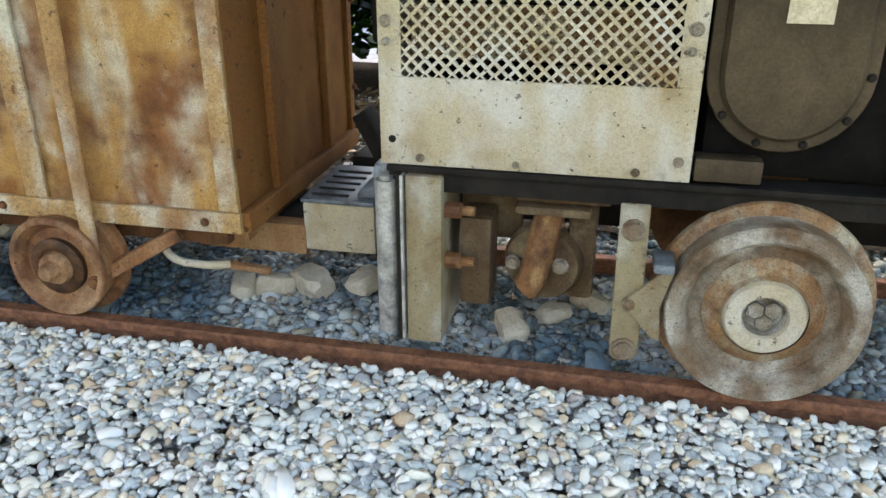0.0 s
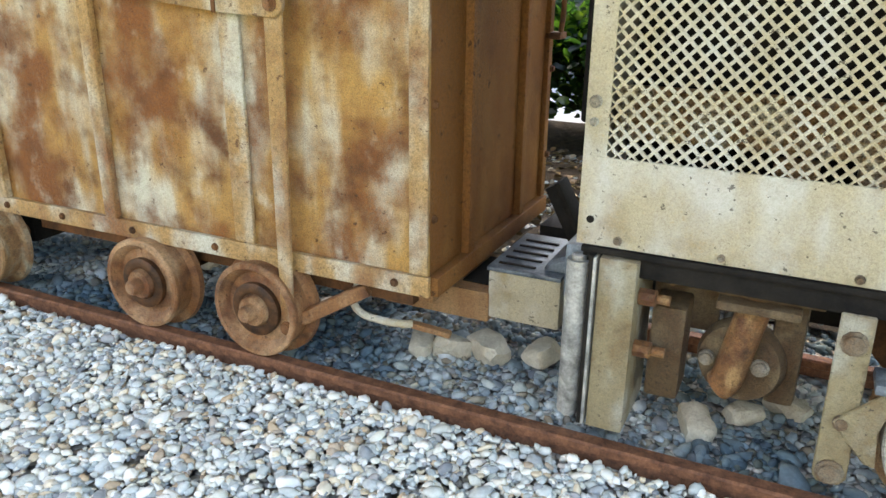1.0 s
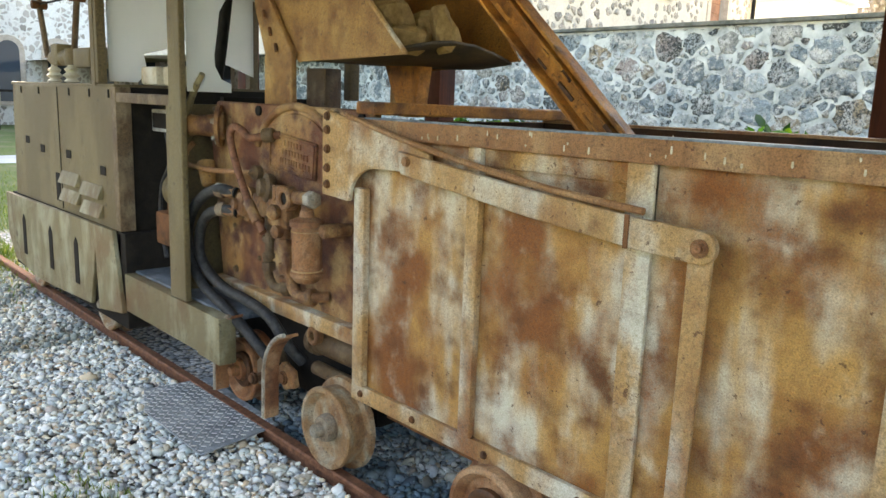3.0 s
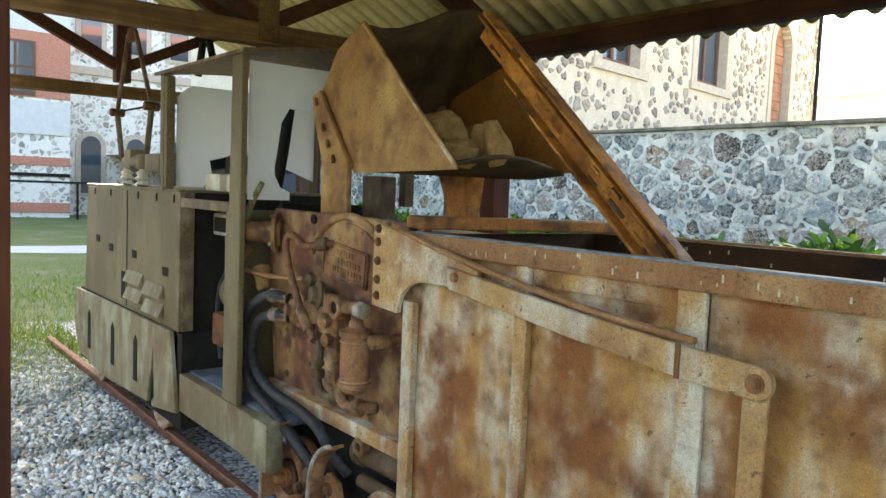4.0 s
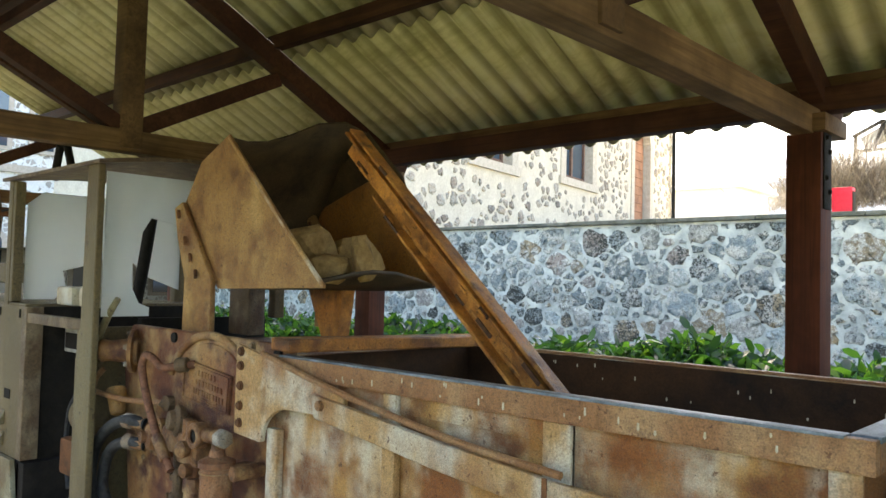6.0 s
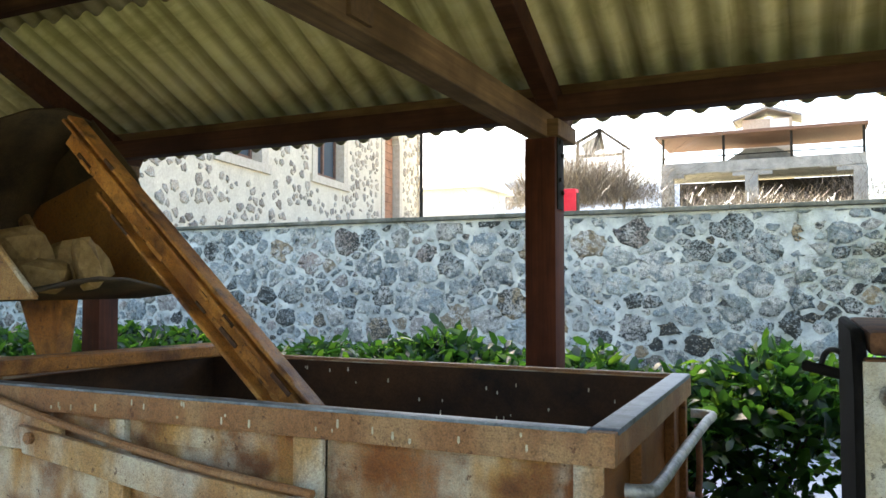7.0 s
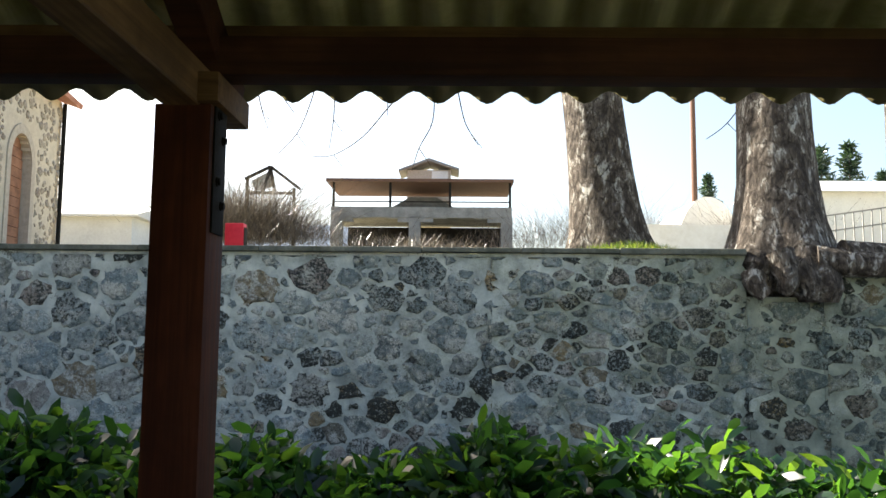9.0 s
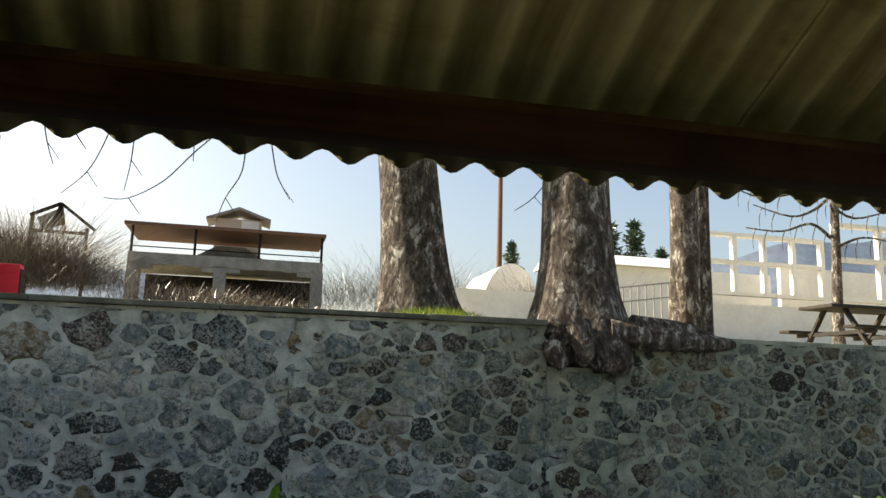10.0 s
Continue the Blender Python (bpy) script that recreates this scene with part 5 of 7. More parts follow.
guard(-2.60, 0.34, 0.21, 0.065, -0.075, loader)
guard(-2.10, 0.37, 0.22, 0.065, -0.10, loader)
Shape().plate([(-2.52, 0.25), (-2.42, 0.27), (-2.40, 0.36), (-2.46, 0.42), (-2.53, 0.36)], 'y', -0.05, 0.05, 0.008).part("pedal_bracket", "grimebrown", loader)
ped = Shape().cyl((-2.48, -0.09, 0.30), (-2.48, 0.06, 0.30), 0.02, seg=14, bevel=0.003).part("pedal_shaft", "plate", loader)
Shape().bolt((-2.48, -0.09, 0.30), (0, -1, 0), 0.020, 0.018).part("bolt", "rust", ped)
lk = Shape().plate([(-2.36, 0.36), (-2.30, 0.42), (-2.22, 0.40), (-2.20, 0.33), (-2.28, 0.30)], 'y', -0.06, -0.03, 0.006).part("pedal_link", "valve", loader)
Shape().bolt((-2.28, -0.06, 0.355), (0, -1, 0), 0.022, 0.018).part("bolt", "rust", lk)

# bucket
M["shell"] = steel("dark_brown_bucket_shell", (0.028, 0.022, 0.014), (0.10, 0.066, 0.034), 0.6, 0.0, 5)
bucket_top = [(0.18, 2.298), (0.26, 2.292), (0.36, 2.308), (0.48, 2.356), (0.64, 2.435), (0.80, 2.470), (0.940, 2.436)]


def bucket():
    b = Shape()
    prof = [(-2.482, None), (-2.70, None), (-2.845, 2.01), (-2.80, 1.90), (-2.66, 1.75), (-2.527, 1.675), (-2.20, 1.672), (-1.83, 1.692)]
    rows = []
    for y, top in bucket_top:
        bulge = 0.03 * math.sin(math.pi * (y - 0.18) / 0.74)
        line = []
        for k, (px, pz) in enumerate(prof):
            if k == 0:
                line.append((px, y, top))
            elif k == 1:
                line.append((px, y, 0.5 * (top + 2.01) + 0.05))
            elif k == 7:
                line.append((px - 0.16 * (y - 0.18) / 0.74, y, pz + 0.012 + 0.045 * math.sin(3.3 * (y - 0.18) / 0.74)))
            else:
                line.append((px - bulge, y, pz))
        rows.append([b.bm.verts.new(c) for c in line])
    for a, c in zip(rows, rows[1:]):
        for k in range(len(prof) - 1):
            b.bm.faces.new((a[k], a[k + 1], c[k + 1], c[k]))
    ob = b.part("bucket_shell", "shell", loader, "dark curved bucket shell, orange rust inside")
    m = ob.modifiers.new("thick", 'SOLIDIFY')
    m.thickness, m.offset = 0.014, 0.0
    side = [(-2.482, 2.315), (-2.70, 2.215), (-2.845, 2.015), (-2.80, 1.89), (-2.527, 1.66), (-1.81, 1.68)]
    Shape().plate(side, 'y', 0.166, 0.179, 0.002).part("bucket_side", "bucket", loader, "ochre bucket side with rust freckles")
    side = [(-2.36, 2.225), (-2.78, 2.085), (-2.845, 2.03), (-2.80, 1.89), (-2.527, 1.66), (-1.93, 1.70)]
    Shape().plate(side, 'y', 0.921, 0.934, 0.002).part("bucket_side", "bucket_in", loader, "orange-rusted bucket side")
    side = [(-2.482, 2.45), (-2.70, 2.29), (-2.845, 2.03), (-2.80, 1.89), (-2.527, 1.66), (-1.98, 1.70), (-2.22, 2.20)]
    Shape().plate(side, 'y', 0.9345, 0.946, 0.002).part("bucket_side", "shell", loader, "dark upper part of the bucket side")
    Shape().tube([(-2.485, 0.172, 2.30), (-2.15, 0.172, 1.985), (-1.815, 0.172, 1.685)], 0.009, 8, 2).part("bucket_edge", "hopper_frame", loader)
    Shape().beam((-2.82, 0.160, 2.02), (-2.535, 0.160, 1.69), 0.012, 0.02, up=(1, 0, 0.8), bevel=0.002).part("weld_strip", "wheel", loader)
    arm_poly = [(-2.865, 2.015), (-2.80, 2.04), (-2.53, 1.70), (-2.525, 1.47), (-2.76, 1.47), (-2.755, 1.70), (-2.83, 1.88)]
    for y in (0.135, 0.86):
        a = Shape().plate(arm_poly, 'y', y, y + 0.024, 0.003).part("bucket_arm", "bucket", loader)
        for x, z in ((-2.80, 1.99), (-2.735, 1.87), (-2.685, 1.795), (-2.635, 1.725)):
            Shape().beam((x - 0.018, y - 0.006, z + 0.012), (x + 0.008, y - 0.016, z - 0.022), 0.014, 0.014, bevel=0.002).part("stud", "rust", a)


bucket()
Shape().plate([(-2.50, 1.68), (-2.24, 1.68), (-2.28, 1.44), (-2.38, 1.44)], 'y', 0.61, 0.69, 0.006).part("bucket_stop", "channel", loader, "tapered rusty bucket stop")
Shape().box((-3.14, 0.60, 1.42), (-2.96, 0.70, 1.66), 0.01).part("rear_post", "grimebrown", loader)
Shape().beam((-1.80, -0.02, 1.485), (-1.70, 0.93, 1.475), 0.13, 0.045, bevel=0.006).part("cross_beam", "channel", loader, "rough orange-rusted cross beam")

# rocks in the bucket, leaning rusty channel
for i, (x, y, z, s, kx, kz) in enumerate([(-2.24, 0.40, 1.83, 0.17, 1.0, 0.75), (-2.06, 0.40, 1.755, 0.13, 1.1, 0.55), (-1.985, 0.50, 1.80, 0.12, 0.45, 1.0), (-2.36, 0.56, 1.80, 0.15, 1.0, 0.8), (-2.18, 0.62, 1.80, 0.15, 1.0, 0.8)]):
    rough_stone("rock", (x, y, z), (s * kx, s * 0.7, s * kz), i + 20, "ore", "yellow-brown ore rock lying in the raised bucket", "rock", 2)
ch = thing("rusty_channel", (-1.1, 0.48, 1.0), "long rusted steel channel leaning from bucket into hopper", "steel channel")
top, low = Vector((-1.975, 0.46, 2.315)), Vector((-0.10, 0.46, 0.595))
nrm = Vector((0.676, 0.0, 0.737))
fwd = Vector((0, -0.028, 0))
Shape().beam(top - nrm * 0.056, low - nrm * 0.056, 0.014, 0.110, up=nrm, bevel=0.003).part("web", "channel", ch)
Shape().beam(top + fwd, low + fwd, 0.066, 0.012, up=nrm, bevel=0.003).part("flange", "channel", ch, "flaking orange rust flange")
Shape().beam(top - nrm * 0.034 + fwd * 0.8 - Vector((0.02, 0, -0.02)), low - nrm * 0.034 + fwd * 0.8, 0.05, 0.012, up=nrm, bevel=0.003).part("flange", "channel", ch)
Shape().beam(top.lerp(low, 0.19) - nrm * 0.117 + fwd, low - nrm * 0.117 + fwd, 0.06, 0.014, up=nrm, bevel=0.004).part("stiffener", "channel", ch)
fr = random.Random(5)
for k in range(34):
    p = top.lerp(low, fr.uniform(0.01, 0.62)) + nrm * fr.choice((0.004, -0.034, -0.07, -0.112)) + Vector((0, -0.062 if k % 2 else -0.048, 0))
    q = p + (low - top).normalized() * fr.uniform(0.03, 0.10)
    Shape().beam(p, q, fr.uniform(0.004, 0.009), fr.uniform(0.006, 0.016), up=nrm, bevel=0.001).part("rust_flake", "channel" if k % 3 else "grease", ch)

# chequer plate on the gravel
tp = Shape().plate([(-3.18, -0.30), (-2.92, -0.40), (-2.36, -0.40), (-2.42, 0.0), (-3.15, 0.03)], 'z', 0.0, 0.006, 0.001).part("tread_plate", "chequer")
tp.location = (0, 0, 0.075)
tagged(tp, "grey steel chequer plate lying on gravel beside loader", "tread plate")
s = Shape()
for i in range(26):
    for j in range(14):
        x, y = -3.14 + i * 0.030, -0.385 + j * 0.030
        if x + 3.15 > (y + 0.4) * -0.2 + 0.03 and x < -2.385 - (y + 0.4) * 0.14 and y > -0.30 - (x + 3.18) * 0.38 and y < 0.0:
            s.box((x - 0.011, y - 0.003, 0.005), (x + 0.011, y + 0.003, 0.0095), 0, turn=(0, 0, 45 if (i + j) % 2 else -45))
s.part("tread_bar", "tread", tp, flat=True)

# ---------- cream locomotive beside the hopper ----------
loco = thing("mine_locomotive", (2.2, 0.38, 0.085), "cream-painted narrow gauge mine locomotive with perforated side grille on rails", "locomotive")
GX0, GX1, GZ0, GZ1 = 0.44, 1.232, 0.637, 1.60
HOLE = (0.50, 1.176, 0.868, 1.52)
s = Shape().box((GX0, -0.014, GZ0), (GX1, -0.002, HOLE[2]), 0.002)
s.box((GX0, -0.014, HOLE[2]), (HOLE[0], -0.002, GZ1), 0.002).box((HOLE[1], -0.014, HOLE[2]), (GX1, -0.002, GZ1), 0.002).box((HOLE[0], -0.014, HOLE[3]), (HOLE[1], -0.002, GZ1), 0.002)
gp = s.part("grille_panel", "cream", loco, "stained cream side panel")
mesh = Shape()
PX = 0.0176
nx, nz = int((HOLE[1] - HOLE[0]) / PX), int((HOLE[3] - HOLE[2]) / PX)
half, hole = PX, 0.0118
for i in range(nx + 1):
    for j in range(nz + 1):
        if (i + j) % 2:
            continue
        x, z = HOLE[0] + (i + 0.5) * PX, HOLE[2] + (j + 0.5) * PX
        if x + PX > HOLE[1] + 0.02 or z + PX > HOLE[3] + 0.02:
            continue
        o = [(x + PX, z), (x, z + PX), (x - PX, z), (x, z - PX)]
        n_ = [(x + hole, z), (x, z + hole), (x - hole, z), (x, z - hole)]
        vo = [mesh.bm.verts.new((p[0], -0.012, p[1])) for p in o]
        vi = [mesh.bm.verts.new((p[0], -0.012, p[1])) for p in n_]
        vb = [mesh.bm.verts.new((p[0], -0.003, p[1])) for p in n_]
        for k in range(4):
            mesh.bm.faces.new((vo[k], vo[(k + 1) % 4], vi[(k + 1) % 4], vi[k]))
            mesh.bm.faces.new((vi[k], vi[(k + 1) % 4], vb[(k + 1) % 4], vb[k]))
mesh.part("grille_mesh", "cream", gp, "diamond-hole perforated sheet", flat=True)
s = Shape()
for x, z, r in ((0.463, 1.005, 0.017), (0.463, 0.955, 0.012), (1.205, 1.005, 0.018), (1.200, 0.955, 0.012), (0.547, 0.658, 0.012), (0.80, 0.655, 0.010), (1.10, 0.655, 0.012), (1.200, 0.688, 0.014), (0.463, 1.30, 0.017), (1.205, 1.32, 0.017)):
    s.bolt((x, -0.014, z), (0, -1, 0), r * 0.72, 0.015)
s.bolt((0.482, -0.014, 1.545), (0, -1, 0), 0.015, 0.016)
s.part("bolt", "ironrust", gp)
# black disc painted for the dark of an empty hole
s = Shape().cyl((0.472, -0.0155, 0.705), (0.472, -0.013, 0.705), 0.010)
s.part("bolt_hole", "inside", gp)
# radiator and pipes behind the grille
s = Shape().box((0.50, 0.08, 0.90), (1.16, 0.16, 1.02), 0.01).cyl((0.50, 0.06, 1.03), (1.17, 0.06, 1.03), 0.012)
s.box((0.88, 0.06, 0.84), (0.98, 0.12, 0.89), 0.008).box((1.06, 0.05, 0.70), (1.18, 0.12, 0.92), 0.01)
s.part("radiator_rail", "dish", loco)
# black casing stands in for the darkness behind the grille
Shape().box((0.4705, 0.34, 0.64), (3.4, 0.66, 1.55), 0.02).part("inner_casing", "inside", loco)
# end and top
s = Shape().box((0.45, 0.0, 0.64), (0.47, 0.66, 1.58), 0.004)
s.part("end_plate", "cream", loco)
s = Shape().plate([(-0.012, 0.95), (-0.012, 1.56), (0.03, 1.625), (0.07, 1.652), (0.60, 1.652), (0.64, 1.60), (0.64, 0.95)], 'x', 0.426, 0.4485, 0.006)
s.part("end_shield", "black", loco, "black steel end shield")
s = Shape().box((0.452, 0.03, 1.606), (3.4, 0.66, 1.648), 0.012)
s.part("hood_top", "rust", loco, "rust-brown flat hood top")
s = Shape().box((0.442, -0.013, 1.5605), (GX1, 0.035, 1.6045), 0.006)
s.part("hood_rail", "rust", loco)
Shape().tube([(0.44, 0.52, 1.56), (0.415, 0.56, 1.575), (0.395, 0.60, 1.56), (0.385, 0.62, 1.52)], 0.007, 10, 4).part("cable", "rubber", loco)
Shape().cyl((0.436, 0.60, 1.512), (0.345, 0.61, 1.532), 0.013, seg=16, bevel=0.004).part("lamp_socket", "dark", loco)
s = Shape().box((0.62, 0.30, 1.648), (0.80, 0.50, 1.665), 0.006).beam((0.70, 0.36, 1.66), (0.60, 0.42, 1.75), 0.03, 0.03)
s.part("top_latch", "dark", loco)
# frame
s = Shape().box((0.455, 0.0, 0.560), (3.4, 0.10, 0.628), 0.006).box((0.455, -0.022, 0.617), (3.4, 0.0, 0.634), 0.004)
s.part("frame_rail", "dark", loco, "greasy black frame rail")
Shape().box((1.24, -0.01, 0.640), (1.40, 0.06, 0.700), 0.008).part("frame_block", "olive", loco)
Shape().box((1.73, -0.01, 0.640), (1.95, 0.06, 0.720), 0.008).part("frame_block", "olive", loco)
Shape().box((0.47, 0.78, 0.20), (3.4, 0.82, 0.63), 0.006).part("frame_plate", "dark", loco)
# oval hatch
hx, hz0, hz1, hr = 1.435, 0.90, 1.35, 0.19


def oval(r, cx=hx, z0=hz0, z1=hz1):
    a = np.linspace(0, math.pi, 16)
    return [(cx + r * math.cos(t), z1 + r * math.sin(t)) for t in a] + [(cx - r * math.cos(t), z0 - r * math.sin(t)) for t in a]


Shape().plate(oval(hr), 'y', 0.045, 0.065, 0.003).part("hatch_rim", "olive", loco, "dull olive rim of the oval hatch")
hp = Shape().plate(oval(hr - 0.030), 'y', 0.022, 0.050, 0.010).part("hatch_cover", "olive", loco, "olive-brown bulged oval hatch cover")
s = Shape()
for t in np.linspace(0, 2 * math.pi, 10, endpoint=False):
    cx, cz = hx + (hr - 0.015) * math.cos(t), (hz1 if math.sin(t) > 0 else hz0) + (hr - 0.015) * math.sin(t)
    s.bolt((cx, 0.045, cz), (0, -1, 0), 0.008, 0.010)
s.part("bolt", "dark", loco)
Shape().box((1.40, 0.014, 1.02), (1.50, 0.021, 1.12), 0.002).part("data_plate", "drip", hp, "small yellowish metal plate, blank with wear")
Shape().box((1.26, 0.07, 0.64), (3.4, 0.335, 1.50), 0.01).part("hood_side", "black", loco)
# buffer end
s = Shape().cyl((0.448, 0.0, 0.12), (0.448, 0.0, 0.60), 0.032, seg=20, bevel=0.012)
s.part("buffer_tube", "iron", loco, "pale grey worn vertical tube")
Shape().box((0.482, -0.035, 0.115), (0.494, 0.30, 0.615), 0.003).part("buffer_plate", "dark", loco)
Shape().box((0.495, -0.040, 0.120), (0.503, 0.30, 0.612), 0.002).part("buffer_plate", "iron", loco)
Shape().box((0.508, -0.032, 0.112), (0.608, 0.24, 0.612), 0.008).part("buffer_block", "grime_cream", loco, "grey-white painted buffer block")
Shape().box((0.40, 0.02, 0.45), (0.48, 0.60, 0.62), 0.02).part("buffer_beam", "bluegrey", loco)
for z in (0.505, 0.355):
    Shape().turned([(0.0, 0.0), (0.0, 0.024), (0.042, 0.024), (0.045, 0.021), (0.046, 0.014), (0.08, 0.014), (0.08, 0.0)], (0.610, 0.02, z), (1, 0, 0), 8).part("bolt", "valve", loco)
Shape().box((0.64, 0.06, 0.20), (0.73, 0.20, 0.47), 0.012).part("bracket", "grimebrown", loco)
Shape().box((0.62, 0.20, 0.36), (0.80, 0.24, 0.56), 0.006).part("bracket_plate", "grimebrown", loco)
# sander pipe with flange
s = Shape().tube([(0.90, 0.10, 0.57), (0.89, 0.10, 0.50), (0.87, 0.08, 0.40), (0.85, 0.07, 0.30), (0.83, 0.07, 0.27)], 0.042, 16, 4)
s.part("elbow_pipe", "valve", loco, "grimy worn elbow pipe")
Shape().turned([(0, 0.0), (0, 0.105), (0.025, 0.115), (0.05, 0.115), (0.055, 0.0)], (0.87, 0.10, 0.33), (0.15, 1, 0), 32).part("pipe_flange", "grimebrown", loco)
s = Shape().box((0.94, 0.12, 0.22), (1.02, 0.22, 0.54), 0.02).box((0.80, 0.05, 0.535), (1.05, 0.16, 0.558), 0.006).box((0.80, 0.02, 0.505), (1.0, 0.12, 0.530), 0.01)
s.part("pipe_housing", "grimebrown", loco)
s = Shape().bolt((0.79, 0.09, 0.335), (0, -1, 0), 0.016, 0.016).bolt((0.925, 0.09, 0.335), (0, -1, 0), 0.018, 0.016)
s.part("bolt", "ironrust", loco)
# brake hanger and wheel
Shape().plate([(1.072, 0.60), (1.143, 0.60), (1.150, 0.185), (1.135, 0.165), (1.088, 0.165), (1.076, 0.185)], 'y', -0.100, -0.085, 0.003).part("brake_hanger", "grime_cream", loco, "cream flat brake hanger")
s = Shape().bolt((1.108, -0.102, 0.535), (0, -1, 0), 0.022, 0.016).bolt((1.112, -0.102, 0.200), (0, -1, 0), 0.024, 0.016).bolt((1.115, -0.106, 0.335), (0, -1, 0), 0.014, 0.012)
s.part("bolt", "ironrust", loco)
Shape().plate([(1.095, 0.338), (1.185, 0.430), (1.215, 0.430), (1.190, 0.330), (1.200, 0.240), (1.175, 0.245)], 'y', -0.112, -0.102, 0.003).part("brake_shoe", "grime_cream", loco)
Shape().box((1.165, -0.12, 0.43), (1.215, -0.02, 0.455), 0.005).part("brake_block", "bluegrey", loco)
big_wheel(1.445, 0.327, 0.242, -0.105, loco)
big_wheel(2.75, 0.327, 0.242, -0.105, loco)
Shape().cyl((1.445, 0.02, 0.327), (1.445, 0.75, 0.327), 0.045).part("axle", "dark", loco)
Shape().turned([(0, 0.0), (0, 0.26), (0.1, 0.27), (0.1, 0.0)], (1.445, 0.68, 0.327), (0, 1, 0), 40).part("wheel", "rust", loco)
# coupler
c = Shape().box((0.110, 0.205, 0.262), (0.345, 0.56, 0.422), 0.01).part("coupler_block", "cream", loco, "cream painted coupler block with rust stains")
Shape().box((0.106, 0.20, 0.4225), (0.345, 0.565, 0.436), 0.004).part("coupler_lid", "bluegrey", c)
s = Shape()
for k in range(5):
    s.box((0.13 + k * 0.001, 0.24 + k * 0.06, 0.4362), (0.25, 0.252 + k * 0.06, 0.441), 0.001)
s.part("lid_rib", "dark", c)
Shape().plate([(0.27, 0.43), (0.42, 0.43), (0.42, 0.56), (0.36, 0.50), (0.29, 0.47)], 'y', 0.24, 0.44, 0.012).part("coupler_cheek", "bluegrey", loco)
Shape().box((0.12, 0.66, 0.30), (0.34, 0.90, 0.44), 0.01).part("coupler_block", "dark", loco)
s = Shape().box((0.25, 0.44, 0.44), (0.29, 0.50, 0.66), 0.01, turn=(0, -28, 0)).box((0.29, 0.42, 0.44), (0.31, 0.52, 0.68), 0.008, turn=(0, -28, 0))
s.part("coupler_pin", "dark", loco)

# ---------- grey locomotive with cab behind the loader ----------
bl = thing("trolley_locomotive", (-4.4, 0.37, 0.085), "dull olive-grey trolley mine locomotive with open cab on rails", "locomotive")
BY0, BY1 = -0.13, 0.88
s = Shape().plate([(-5.87, 0.745), (-5.80, 1.525), (-3.885, 1.535), (-3.895, 0.745)], 'y', BY0, BY0 + 0.03, 0.004)
hood = s.part("hood_side", "loco_grey", bl, "dull olive hood side panel")
Shape().box((-5.86, BY0 + 0.031, 0.745), (-3.90, BY1, 1.515), 0.01).part("hood", "loco_grey", bl)
Shape().box((-5.86, BY0 + 0.005, 1.526), (-3.885, BY1, 1.545), 0.006).part("hood_top", "loco_grey", bl)
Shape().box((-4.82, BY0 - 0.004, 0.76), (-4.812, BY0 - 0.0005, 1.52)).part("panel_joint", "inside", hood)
# vent slots are thin black plates in place of dark openings
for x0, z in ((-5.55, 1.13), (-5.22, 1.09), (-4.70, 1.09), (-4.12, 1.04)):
    Shape().box((x0, BY0 - 0.004, z), (x0 + 0.085, BY0 - 0.0005, z + 0.05)).part("vent_slot", "inside", hood, "rectangular vent slot, its dark opening painted black")
Shape().box((-4.93, BY0 - 0.004, 0.80), (-4.85, BY0 - 0.0005, 0.98)).part("vent_slot", "inside", hood, "rectangular vent slot, its dark opening painted black")
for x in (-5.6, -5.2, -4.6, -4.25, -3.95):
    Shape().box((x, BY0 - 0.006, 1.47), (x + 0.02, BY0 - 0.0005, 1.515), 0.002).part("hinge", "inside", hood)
for x0, z in ((-4.80, 0.93), (-4.80, 0.82), (-4.42, 0.90), (-4.42, 0.79)):
    Shape().plate([(BY0 - 0.035, z), (BY0 - 0.004, z + 0.075), (BY0 - 0.0005, z + 0.075), (BY0 - 0.0005, z)], 'x', x0, x0 + 0.32, 0.002).part("louvre", "loco_skirt", hood)
sk = [(-6.05, 0.42), (-6.05, 0.735), (-3.91, 0.75), (-3.80, 0.30), (-4.16, 0.25), (-4.19, 0.60), (-4.30, 0.25), (-5.3, 0.20), (-5.9, 0.25)]
skirt = Shape().plate(sk, 'y', BY0 - 0.03, BY0 - 0.004, 0.003).part("skirt", "loco_skirt", bl, "pale green-grey skirt plate with worn cut-outs")
# cut-outs drawn as black plates, their shade in the colour
for x in (-4.52, -5.02, -5.62):
    Shape().plate([(x - 0.035, 0.33), (x - 0.035, 0.58), (x, 0.62), (x + 0.035, 0.58), (x + 0.035, 0.33)], 'y', BY0 - 0.034, BY0 - 0.029).part("skirt_slot", "inside", skirt)
Shape().box((-6.22, 0.0, 0.30), (-6.05, 0.75, 0.62), 0.03).part("buffer", "loco_skirt", bl)
# near-black block gives the shade under the hood by colour
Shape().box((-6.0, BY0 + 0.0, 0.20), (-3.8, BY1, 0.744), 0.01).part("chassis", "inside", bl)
for x in (-4.25, -5.6):
    mine_wheel(x, 0.25, 0.165, -0.09, 1, bl, True)
# cab
Shape().box((-3.80, BY0 - 0.01, 0.315), (-2.70, BY0 + 0.05, 0.525), 0.006).part("cab_sill", "loco_skirt", bl, "cream-grey cab sill")
Shape().box((-2.90, BY0 - 0.02, 0.31), (-2.68, -0.065, 0.53), 0.006).part("step_box", "loco_skirt", bl)
Shape().box((-3.80, BY0 + 0.05, 0.50), (-2.70, BY1, 0.535), 0.004).part("cab_floor", "bluegrey", bl, "chequered cab floor plate")
Shape().box((-3.90, BY0 + 0.0, 0.535), (-3.86, BY1, 1.53), 0.004).part("bulkhead", "inside", bl)
